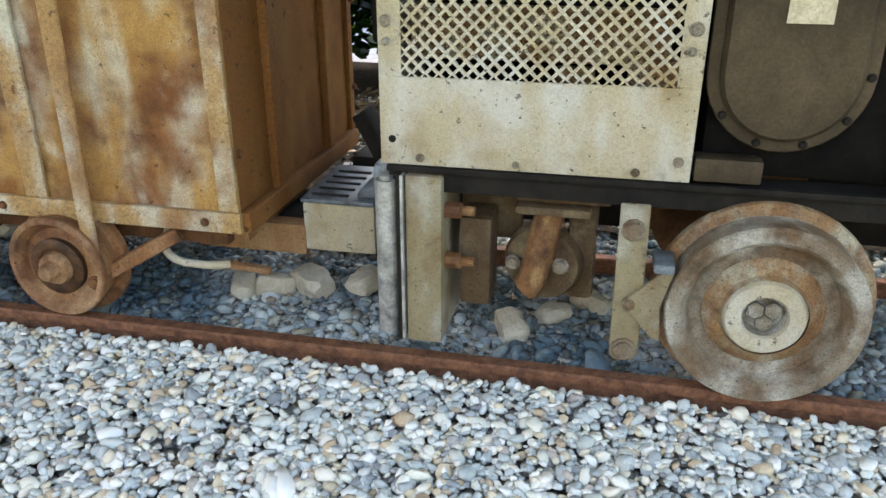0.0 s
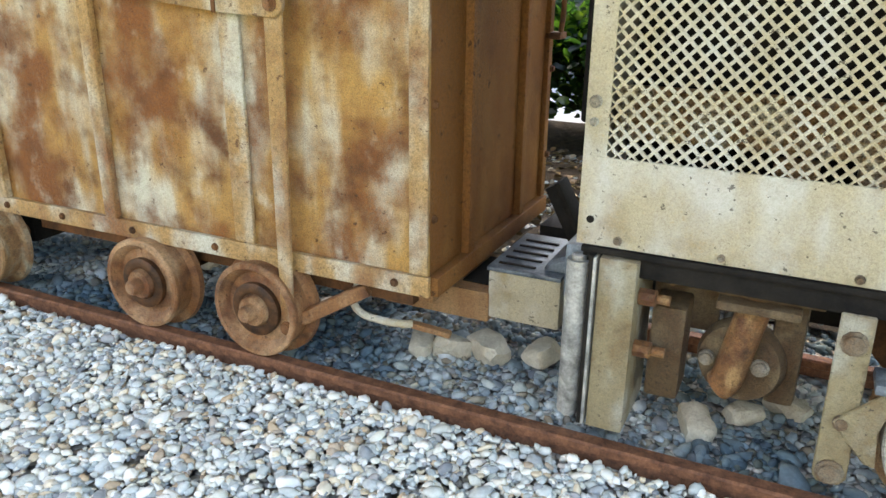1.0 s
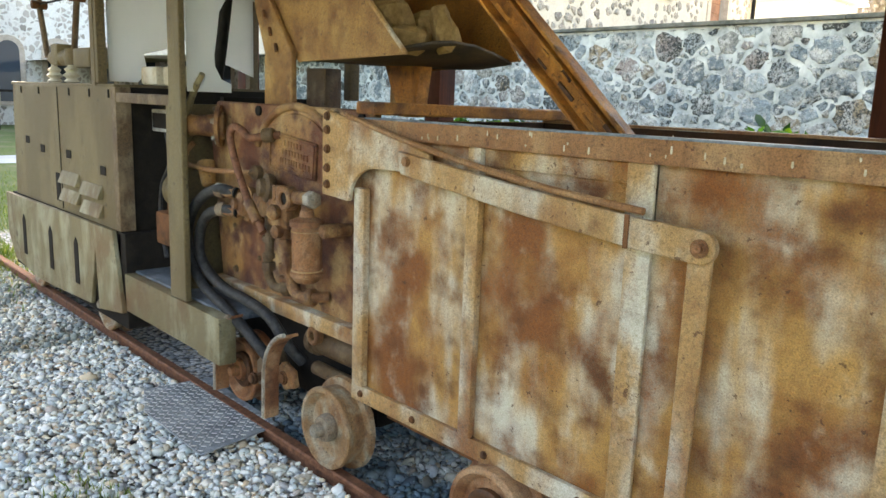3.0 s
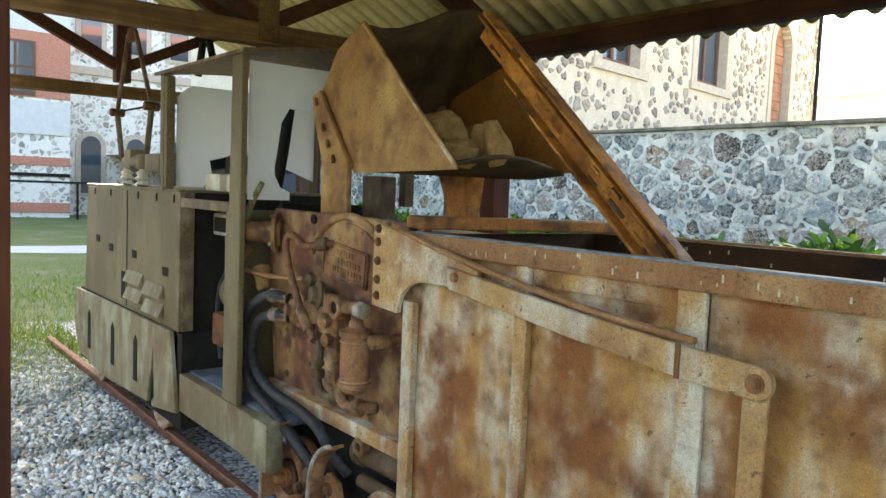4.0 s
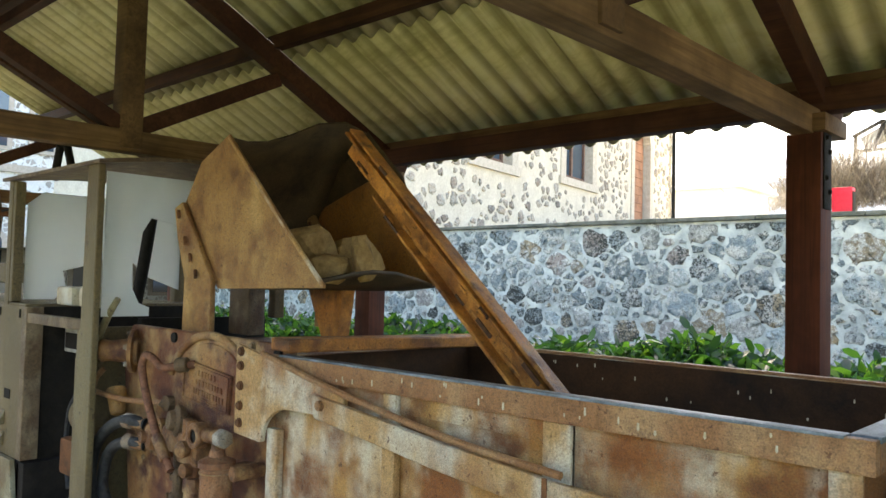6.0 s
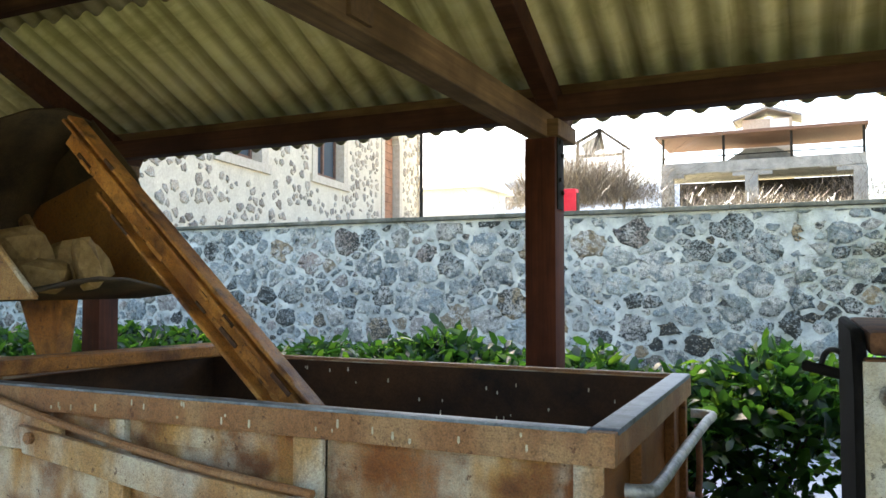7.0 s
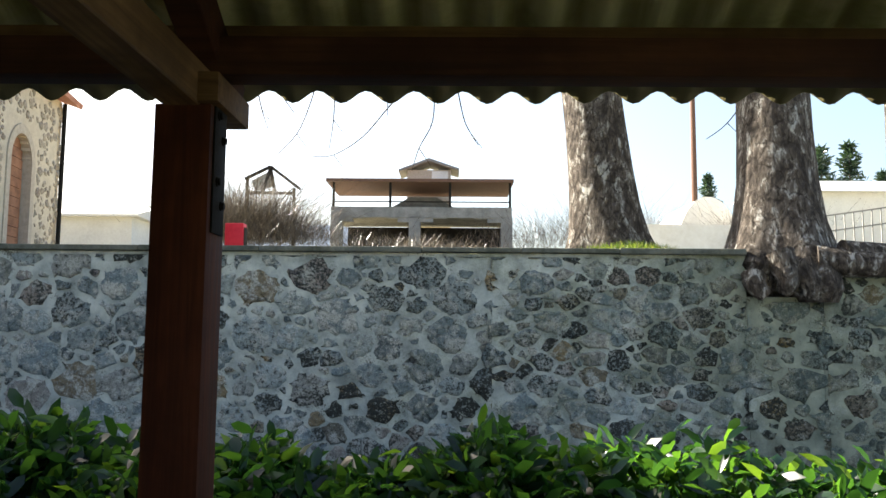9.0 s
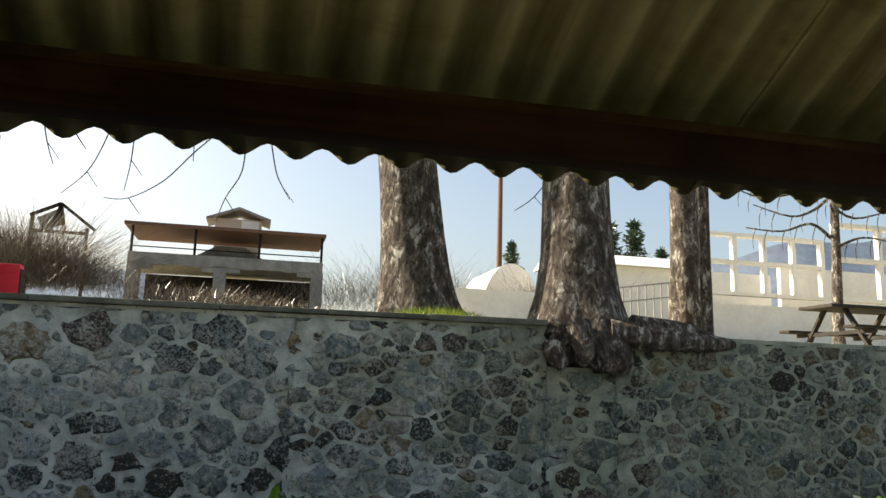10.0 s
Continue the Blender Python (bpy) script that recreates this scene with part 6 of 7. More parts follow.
s = Shape().box((-3.905, BY0 - 0.005, 0.75), (-3.84, BY0 + 0.08, 1.53), 0.006).box((-3.86, BY0, 1.45), (-3.10, BY0 + 0.04, 1.50), 0.006)
s.part("door_frame", "grimebrown", bl)
s = Shape().plate([(-3.20, 0.53), (-3.20, 1.32), (-3.16, 1.50), (-3.15, 2.20), (-3.03, 2.20), (-3.03, 0.53)], 'y', BY0 - 0.01, BY0 + 0.02, 0.004)
s.part("cab_pillar", "loco_grey", bl)
Shape().box((-3.27, BY0 + 0.022, 0.536), (-3.23, BY0 + 0.30, 1.46), 0.004).part("cab_wall", "loco_grey", bl)
Shape().box((-3.26, BY0 + 0.302, 0.536), (-3.22, BY1, 1.50), 0.004).part("cab_wall", "dark", bl)
Shape().box((-4.20, BY0 + 0.0, 1.53), (-4.14, BY0 + 0.06, 2.20), 0.004).part("cab_pillar", "loco_grey", bl)
Shape().box((-4.13, BY0 + 0.0, 1.55), (-4.09, BY0 + 0.05, 2.19), 0.004).part("cab_pillar", "loco_grey", bl)
for x in (-4.16, -3.08):
    Shape().box((x - 0.03, BY1 - 0.06, 1.50), (x + 0.03, BY1, 2.20), 0.004).part("cab_pillar", "loco_grey", bl)
roof = [(BY0 - 0.03 + 1.08 * t, 2.195 + 0.055 * math.sin(math.pi * t)) for t in np.linspace(0, 1, 9)]
Shape().plate(roof + [(p[0], p[1] + 0.018) for p in roof[::-1]], 'x', -4.22, -2.98).part("cab_roof", "grimebrown", bl, "thin curved cab roof")
# torn plastic sheets in the front and rear cab windows
tear = [(-0.06, 1.56), (-0.06, 2.08), (0.02, 2.15), (0.84, 2.15), (0.84, 1.62), (0.62, 1.70), (0.46, 1.86), (0.34, 1.78), (0.22, 1.74), (0.14, 1.72), (0.16, 1.62), (0.10, 1.56)]
Shape().plate(tear, 'x', -4.125, -4.120).part("curtain", "curtain", bl, "torn milky plastic sheet in the cab window")
tear = [(-0.10, 1.52), (-0.10, 2.17), (0.82, 2.17), (0.82, 2.0), (0.42, 1.91), (0.25, 1.95), (0.115, 1.975), (0.06, 1.88), (0.033, 1.756), (0.038, 1.64), (0.07, 1.58), (0.12, 1.56), (0.12, 1.52)]
Shape().plate(tear, 'x', -3.045, -3.040).part("curtain", "curtain", bl, "torn milky plastic sheet")
s = Shape().box((-3.82, 0.05, 1.30), (-3.60, 0.20, 1.42), 0.006)
s.part("gauge_box", "iron", bl)
Shape().box((-3.80, 0.046, 1.32), (-3.62, 0.0498, 1.40)).part("gauge_face", "inside", bl)
Shape().tube([(-3.66, 0.06, 1.30), (-3.60, 0.05, 1.15), (-3.72, 0.05, 1.0), (-3.74, 0.05, 0.80), (-3.66, 0.04, 0.62)], 0.012, 8, 4).part("cable", "rubber", bl)
Shape().cyl((-3.62, 0.10, 1.0), (-3.42, 0.10, 1.0), 0.10, seg=24, bevel=0.02).part("motor", "loco_grey", bl)
s = Shape().box((-3.70, 0.0, 0.70), (-3.50, 0.12, 0.88), 0.02).cyl((-3.60, 0.05, 0.85), (-3.60, 0.05, 1.0), 0.02)
s.part("lever_box", "rust", bl)
Shape().tube([(-3.55, 0.30, 1.56), (-3.48, 0.30, 1.78), (-3.42, 0.30, 2.0)], 0.03, 10, 3).part("hand_lever", "dark", bl)
for x in (-3.78, -3.50):
    Shape().box((x, -0.02, 1.545), (x + 0.20, 0.16, 1.64), 0.02).part("junction_box", "cream", bl, "pale grey junction box")
# trolley pole gear on the hood
for x, y in ((-5.45, 0.05), (-5.10, 0.05)):
    Shape().turned([(0, 0.02), (0.01, 0.05), (0.03, 0.03), (0.05, 0.055), (0.07, 0.032), (0.09, 0.045), (0.11, 0.02), (0.13, 0.02), (0.13, 0.0)], (x, y, 1.545), (0, 0, 1), 18).part("insulator", "insul", bl, "ribbed cream insulator")
s = Shape().cyl((-5.42, 0.05, 1.71), (-4.75, 0.05, 1.71), 0.05, seg=16).box((-5.36, 0.0, 1.66), (-5.22, 0.12, 1.80), 0.02).box((-4.85, -0.02, 1.64), (-4.55, 0.14, 1.76), 0.02).cyl((-4.95, 0.05, 1.66), (-4.95, 0.05, 1.76), 0.08, seg=16)
s.part("pole_base", "loco_grey", bl)
for x0, x1, x2 in ((-5.58, -5.71, -5.45), (-5.03, -4.92, -5.28)):
    pole = Shape().tube([(x0, 0.05, 1.72), (x1, 0.05, 2.08)], 0.020, 10, 1).part("trolley_pole", "grimebrown", bl, "brown jointed trolley pole")
    Shape().tube([(x1, 0.05, 2.08), (x2, 0.05, 2.62)], 0.016, 10, 1).part("pole_arm", "grimebrown", pole)
    Shape().cyl((x1, 0.0, 2.08), (x1, 0.10, 2.08), 0.030, seg=14, bevel=0.004).part("pole_joint", "rust", pole)
Shape().beam((-5.68, 0.05, 2.085), (-4.76, 0.05, 2.085), 0.012, 0.014).part("pole_link", "dark", bl)
Shape().box((-5.44, 0.035, 2.56), (-5.29, 0.065, 2.66), 0.01).part("trolley_head", "rust", bl)
for x0, x1 in ((-4.70, -4.62), (-4.40, -4.52)):
    Shape().tube([(x0, 0.28, 2.29), (x1, 0.28, 2.50)], 0.024, 10, 1).part("trolley_pole", "dark", bl, "dark trolley pole on the cab roof")



# ---------- hedge ----------
def leaves(n, place, length, width, up=0.3, fold=0.25):
    """Folded pointed leaves: place gives the points, others their size; returns points and four-cornered faces."""
    p = place
    d = rng.normal(0, 1, (n, 3))
    d[:, 2] = np.abs(d[:, 2]) * 0.5 + up
    d /= np.linalg.norm(d, axis=1)[:, None]
    s = np.cross(d, rng.normal(0, 1, (n, 3)))
    s /= np.linalg.norm(s, axis=1)[:, None]
    u = np.cross(s, d)
    u *= np.sign(u[:, 2:3] + 1e-6)
    L = length * rng.uniform(0.7, 1.3, (n, 1))
    W = width * rng.uniform(0.7, 1.25, (n, 1))
    v = np.stack([p, p + d * L * 0.30 + s * W * 0.85 + u * W * fold, p + d * L * 0.72 + s * W * 0.75 + u * W * fold, p + d * L - u * L * 0.12,
                  p + d * L * 0.72 - s * W * 0.75 + u * W * fold, p + d * L * 0.30 - s * W * 0.85 + u * W * fold, p + d * L * 0.45], 1).reshape(-1, 3)
    k = (np.arange(n) * 7)[:, None]
    f = np.concatenate([np.concatenate([k + a for a in q], 1) for q in ((0, 1, 2, 6), (6, 2, 3, 3), (0, 6, 4, 5), (6, 3, 4, 4))][0:1] + [np.concatenate([k + a for a in q], 1) for q in ((0, 6, 4, 5), (6, 2, 3, 4))])
    return v, f


def hedge(x0, x1, seed):
    r = np.random.RandomState(seed)
    n = int((x1 - x0) * (4000 if x0 < 0.3 else 1300))
    x = r.uniform(x0, x1, n)
    top = 1.17 + 0.07 * np.sin(x * 2.1) + 0.05 * np.sin(x * 5.3 + 1) + 0.03 * np.sin(x * 11)
    shell = r.uniform(0, 1, n)
    a = r.uniform(0, math.pi, n)
    rad = np.sqrt(r.uniform(0.2 if x0 < 0.3 else 0.1, 1, n))
    y = 4.0 + 0.60 * np.cos(a) * rad + r.normal(0, 0.04, n)
    low = 0.48 + 0.12 * np.sin(x * 3.3)
    z = np.where(shell < 0.75, low + (top - low) * (0.35 + 0.65 * np.sin(a) * rad), r.uniform(0.24, 1.0, n)) + np.abs(r.normal(0, 0.05, n)) * (r.uniform(0, 1, n) < 0.25)
    v, f = leaves(n, np.stack([x, y, z], 1), 0.135, 0.030)
    ob = soup("foliage", v, f, "laurel")
    return ob


hd = thing("hedge", (-3, 4.05, 0), "dense glossy laurel hedge with bare stems below", "hedge")
for i, (a, c) in enumerate(((-9.5, -6.0), (-6.0, -3.0), (-3.0, 0.35), (0.35, 4.2))):
    ob = hedge(a, c, 30 + i)
    ob.parent = hd
    ob.matrix_parent_inverse = Matrix.Translation(hd.location).inverted()
    tagged(ob, kind="stuff")
for k in range(17):
    x = -8.8 + k * 0.75 + rng.uniform(-0.2, 0.2)
    s = Shape()
    for q in range(5):
        a = rng.uniform(0, 6.28)
        s.tube([(x + 0.03 * math.cos(a), 4.05 + 0.03 * math.sin(a), 0), (x + 0.12 * math.cos(a), 4.05 + 0.12 * math.sin(a), 0.3), (x + 0.30 * math.cos(a), 4.05 + 0.28 * math.sin(a), 0.75)], 0.022, 7, 3, 0.008)
    s.part("stem", "soil", hd)


lx = rng.uniform(-3.0, 3.0, 2600)
lv, lf = leaves(2600, np.stack([lx, rng.uniform(1.2, 3.5, 2600), np.full(2600, 0.075)], 1), 0.06, 0.018, -0.45)
lv[:, 2] = np.clip(lv[:, 2], 0.062, 0.10)
tagged(soup("leaf_litter", lv, lf, "litter"), "dry brown fallen leaves on dark soil", "leaf litter", kind="stuff")


# ---------- trees ----------
def trunk_tree(name, base, height, r0, r1, flare, lean, seed, label, limbs=5, roots=True):
    t = thing(name, base, label, "tree")
    q = random.Random(seed)
    s = Shape()
    seg, rings = 28, []
    b = Vector(base)
    levels = [0.0, 0.12, 0.28, 0.5, 0.8, 1.2, 1.7, 2.4, 3.2, height]
    for h in levels:
        k = h / height
        r = r0 + (r1 - r0) * k + flare * math.exp(-h / 0.42) * min(1.0, 0.35 + h / 0.35)
        c = b + Vector((lean[0] * h, lean[1] * h, h - 0.25))
        ring = []
        for j in range(seg):
            a = 2 * math.pi * j / seg
            w = 1 + 0.10 * noise.noise(Vector((math.cos(a) * 1.4 + seed, math.sin(a) * 1.4, h * 0.7))) + 0.22 * math.exp(-h / 0.4) * math.sin(a * 5 + seed)
            ring.append(s.bm.verts.new(c + Vector((math.cos(a), math.sin(a), 0)) * r * w))
        rings.append(ring)
    for a, c in zip(rings, rings[1:]):
        for j in range(seg):
            s.bm.faces.new((a[j], a[(j + 1) % seg], c[(j + 1) % seg], c[j]))
    s.bm.faces.new(rings[-1])
    tr = s.part("trunk", "bark", t)
    top = b + Vector((lean[0] * height, lean[1] * height, height - 0.3))
    for k in range(limbs):
        a = 2 * math.pi * k / limbs + q.uniform(-0.4, 0.4)
        d = Vector((math.cos(a), math.sin(a), q.uniform(0.5, 0.9)))
        p1 = top + d * q.uniform(0.8, 1.3)
        p2 = p1 + Vector((d.x, d.y, 0.35)) * q.uniform(1.0, 1.8)
        limb = Shape().tube([top - Vector((0, 0, 0.3)), p1, p2], r1 * 0.55, 9, 4, 0.05)
        limb.part("limb", "bark", t)
        tw = Shape()
        for m in range(7):
            st = p1.lerp(p2, q.uniform(0, 1))
            e = st + Vector((q.uniform(-0.9, 0.9), q.uniform(-0.9, 0.9), q.uniform(-0.2, 0.8)))
            tw.tube([st, st.lerp(e, 0.5) + Vector((0, 0, 0.1)), e, e + Vector((q.uniform(-0.3, 0.3), q.uniform(-0.3, 0.3), -0.5))], 0.014, 5, 3, 0.003)
        tw.part("twig", "bark", t)
    return t


trunk_tree("tree", (1.70, 8.55, 2.60), 5.2, 0.36, 0.28, 0.30, (-0.10, 0.0), 3, "thick plane tree with flaking brown bark on the terrace", 5)
t2 = trunk_tree("tree", (3.14, 7.60, 2.32), 5.0, 0.38, 0.29, 0.46, (0.0, 0.02), 8, "thick plane tree growing over the broken wall top", 5)
r = Shape()
for pts in ([(2.75, 7.15, 2.45), (2.66, 7.02, 2.25), (2.75, 6.98, 2.12)], [(3.25, 7.1, 2.45), (3.7, 7.02, 2.42), (4.2, 7.05, 2.40), (4.6, 7.15, 2.40)], [(3.05, 7.05, 2.4), (3.15, 6.98, 2.2), (3.10, 7.0, 2.12)],
            [(3.5, 7.1, 2.5), (4.0, 7.10, 2.50), (4.4, 7.2, 2.46)], [(2.9, 7.06, 2.5), (2.95, 6.97, 2.28), (2.9, 7.0, 2.15)]):
    r.tube(pts, 0.15, 12, 4, 0.06)
r.part("root", "bark", t2)
trunk_tree("tree", (5.50, 9.5, 2.65), 5.0, 0.20, 0.16, 0.06, (0.0, 0.0), 12, "slender twin-trunked tree with pale mottled bark", 4)
trunk_tree("tree", (5.86, 9.7, 2.65), 5.0, 0.14, 0.10, 0.04, (0.01, 0.0), 14, "slender dark tree trunk beside its twin", 3)
t4 = trunk_tree("tree", (12.95, 15.5, 2.9), 4.4, 0.13, 0.09, 0.04, (0.03, 0.0), 17, "small bare tree with spreading thin branches", 6)

for pts in (((13.10, 6.65), (12.49, 6.23), (11.71, 5.97), (10.90, 6.23)), ((13.06, 5.62), (12.31, 5.86), (11.47, 5.61), (10.73, 5.69)), ((13.09, 6.44), (13.73, 6.15), (14.51, 6.35)),
            ((13.08, 5.35), (13.85, 5.68), (14.45, 5.58)), ((13.12, 6.86), (11.89, 6.54), (11.06, 6.40), (10.41, 6.68))):
    limb = Shape().tube([(x, 15.5 + 0.2 * math.sin(x * 2), z) for x, z in pts], 0.045, 7, 4, 0.012)
    limb.part("limb", "bark", t4)
    tw = Shape()
    for (xa, za), (xb, zb) in zip(pts, pts[1:]):
        for q in (0.35, 0.75):
            x, z = xa + (xb - xa) * q, za + (zb - za) * q
            tw.tube([(x, 15.5, z), (x - 0.12, 15.45, z - 0.25), (x - 0.15, 15.4, z - 0.5)], 0.014, 5, 3, 0.005)
    tw.part("twig", "bark", t4)

# drooping bare twigs under the eaves
s = Shape()
for pts in (((-2.15, 4.40), (-2.08, 4.09), (-2.01, 3.88)), ((-1.50, 4.50), (-1.60, 4.14), (-1.72, 3.85), (-1.92, 3.61)), ((-1.32, 4.40), (-1.33, 4.0), (-1.37, 3.69)),
             ((-0.36, 4.48), (-0.71, 4.12), (-1.0, 3.8), (-1.32, 3.62), (-1.55, 3.61)), ((-0.26, 4.40), (-0.27, 3.96), (-0.41, 3.66), (-0.48, 3.42)),
             ((-0.04, 4.45), (0.05, 4.02), (0.13, 3.85), (0.21, 3.73)), ((3.10, 4.35), (2.84, 3.99), (2.62, 3.82)), ((-0.75, 4.40), (-0.74, 4.0)), ((-1.95, 4.35), (-1.75, 4.07))):
    s.tube([(x, 8.0 + 0.1 * math.sin(x * 3), z) for x, z in pts], 0.0085, 6, 4, 0.004)
    (xa, za), (xb, zb) = pts[-2:]
    s.tube([(xa, 8.0 + 0.1 * math.sin(xa * 3), za), (xa + 0.12, 8.02, za - 0.16)], 0.005, 5, 1, 0.003)
tw = s.part("twig", "bark")
tagged(tw, "thin drooping bare twigs of the plane tree", "twigs", kind="stuff")


# ---------- grass tufts on the terrace edge ----------
def tufts(name, cx, cy, sx, sy, n, h, mat, z, label="sunlit dry grass tufts on the terrace edge"):
    x, y = rng.normal(cx, sx, n), rng.uniform(cy - sy, cy + sy, n)
    d = np.stack([rng.normal(0, 0.35, n), rng.normal(0, 0.35, n), np.ones(n)], 1) * (h * rng.uniform(0.5, 1.3, (n, 1)))
    p = np.stack([x, y, np.full(n, z)], 1)
    w = np.stack([rng.uniform(-1, 1, n), rng.uniform(-1, 1, n), np.zeros(n)], 1) * 0.006
    v = np.stack([p - w, p + w, p + d * 0.6 + w * 0.6, p + d], 1).reshape(-1, 3)
    f = np.arange(n * 4).reshape(-1, 4)
    return tagged(soup(name, v, f, mat), label, "grass", kind="stuff")


n = 6500
gx, gy = rng.normal(1.8, 0.55, n), rng.uniform(7.4, 8.5, n)
gz = 2.41 + 0.24 * np.exp(-((gx - 1.80) / 0.75) ** 2 - ((gy - 8.15) / 0.62) ** 2)
gd = np.stack([rng.normal(0, 0.4, n), rng.normal(0, 0.4, n), np.ones(n)], 1) * (0.085 * rng.uniform(0.4, 1.3, (n, 1)))
gp0, gw = np.stack([gx, gy, gz], 1), np.stack([rng.uniform(-1, 1, n), rng.uniform(-1, 1, n), np.zeros(n)], 1) * 0.006
tagged(soup("grass", np.stack([gp0 - gw, gp0 + gw, gp0 + gd * 0.6 + gw * 0.6, gp0 + gd], 1).reshape(-1, 3), np.arange(n * 4).reshape(-1, 4), "grass"),
       "sunlit green grass tufts on the mound at the tree foot", "grass", kind="stuff")
tufts("grass", -2.2, -0.85, 0.22, 0.14, 420, 0.045, "grass", 0.035, "thin green weeds between the pebbles")
tufts("grass", -7.4, -0.55, 0.75, 0.75, 5200, 0.075, "grass", 0.02, "green grass creeping over the gravel edge")
tufts("grass", -10.5, 0.2, 1.6, 2.0, 7000, 0.06, "grass", 0.015, "short winter lawn")
tufts("grass", -1.0, 8.2, 3.5, 0.6, 2500, 0.07, "thicket", 2.47)


def thicket(name, cx, cy, z, w, h, n, label):
    """Bare winter scrub: many thin upright twigs."""
    x, y = rng.normal(cx, w * 0.4, n), rng.normal(cy, w * 0.2, n)
    hh = h * (0.35 + 0.65 * np.exp(-((x - cx) / (w * 0.5)) ** 2)) * rng.uniform(0.5, 1.15, n)
    p = np.stack([x, y, np.full(n, z)], 1)
    d = np.stack([rng.normal(0, 0.75, n), rng.normal(0, 0.5, n), np.ones(n)], 1) * hh[:, None]
    start = p + d * rng.uniform(0, 0.6, (n, 1))
    e = start + d * 0.45 + rng.normal(0, 0.15, (n, 3)) * hh[:, None] * 0.5
    wv = np.stack([rng.uniform(-1, 1, n), rng.uniform(-1, 1, n), rng.uniform(-0.3, 0.3, n)], 1) * 0.010
    v = np.stack([start - wv, start + wv, e + wv * 0.4, e - wv * 0.4], 1).reshape(-1, 3)
    return tagged(soup(name, v, np.arange(n * 4).reshape(-1, 4), "thicket"), label, "scrub", kind="stuff")


thicket("scrub", -12.6, 46, 6.4, 6.4, 4.4, 15000, "pale bare winter scrub")
thicket("scrub", -3.0, 45, 5.8, 9.0, 1.2, 4500, "low dry scrub before the pavilion")
thicket("scrub", 9.0, 52, 6.6, 12.0, 4.0, 4500, "tall thin bare saplings")
thicket("scrub", 18.0, 45, 6.0, 9.0, 3.0, 3500, "bare bushes on the slope")
thicket("scrub", -19.0, 40, 5.6, 6.0, 3.0, 1500, "bare bushes beside the pale shed")

# ---------- stone house behind the wall ----------
FX, FY, FA = -12.6, 24.2, -0.17        # far corner of the facade and its slant


def fx(y):
    return FX + FA * (y - FY)


house = thing("stone_house", (-13, 15, 2.5), "pale rubble-stone house with stone-framed windows and arched door", "house")
fdir = Vector((fx(7.4) - FX, 7.4 - FY, 0)).normalized()
fnor = Vector((-fdir.y, fdir.x, 0))
if fnor.x < 0:
    fnor = -fnor
FLEN = (Vector((fx(7.4), 7.4, 0)) - Vector((FX, FY, 0))).length
HOUSE_TOP = 8.8


def f_pt(u, z, out=0.0):
    """A point of the facade: u metres from its far corner."""
    p = Vector((FX, FY, 0)) + fdir * u + fnor * out
    return Vector((p.x, p.y, z))


def f_box(shape, u0, u1, z0, z1, o0, o1):
    a = [f_pt(u, z, o) for u in (u0, u1) for z in (z0, z1) for o in (o0, o1)]
    vs = [shape.bm.verts.new(p) for p in a]
    for q in ((0, 1, 3, 2), (4, 6, 7, 5), (0, 4, 5, 1), (2, 3, 7, 6), (0, 2, 6, 4), (1, 5, 7, 3)):
        shape.bm.faces.new([vs[k] for k in q])
    bmesh.ops.recalc_face_normals(shape.bm, faces=shape.bm.faces[:])


def u_of(y):
    return (FY - y) / (FY - 7.4) * FLEN


WIN = [(u_of(17.1), u_of(15.2), 4.55, 6.7), (u_of(12.45), u_of(10.75), 4.42, 6.6)]
DOOR = (u_of(21.9), u_of(20.3), 2.5, 6.25)
us = sorted([0, FLEN] + [v for w in WIN for v in w[:2]] + list(DOOR[:2]))
for a, c in zip(us, us[1:]):
    hole = None
    for w in WIN + [DOOR]:
        if a >= w[0] - 1e-6 and c <= w[1] + 1e-6:
            hole = w
    spans = [(2.3, HOUSE_TOP)] if hole is None else [(hole[3] + (0.85 if hole is DOOR else 0), HOUSE_TOP)] + ([(2.3, hole[2])] if hole[2] > 2.5 else [])
    for z0, z1 in spans:
        s = Shape()
        f_box(s, a, c, z0, z1, -0.5, 0)
        s.part("wall", "facade", house, flat=True)
# rubble stones set in the render
M["house_stone"] = stone_material("brown_rubble_stone", [(0.0, (0.25, 0.19, 0.145)), (0.3, (0.44, 0.36, 0.28)), (0.6, (0.33, 0.265, 0.21)), (0.8, (0.50, 0.41, 0.31)), (1.0, (0.21, 0.17, 0.14))], False, False)
hv, hf = [], []
hr_ = np.random.RandomState(33)
for cu, cz, ring in rubble_cells(0.0, FLEN, 2.5, HOUSE_TOP - 0.1, ((0.17, 6), (0.12, 30), (0.08, 60)), 1.25, (0.03, 0.045, 0.065), hr_):
    if hr_.uniform(0, 1) < 0.34 or any(w[0] - 0.42 < cu < w[1] + 0.42 and w[2] - 0.4 < cz < w[3] + (1.3 if w is DOOR else 0.5) for w in WIN + [DOOR]):
        continue
    v, f = stone_mesh(cu, cz, ring, 0.0, hr_.uniform(0.008, 0.03))
    hf += [(a + len(hv), c + len(hv), d + len(hv)) for a, c, d in f]
    hv += [f_pt(p[0], p[2], -p[1])[:] for p in v]
ob = soup("stone", hv, hf, "house_stone", False)
ob.parent = house
ob.matrix_parent_inverse = Matrix.Translation(house.location).inverted()
tagged(ob, kind="stuff")
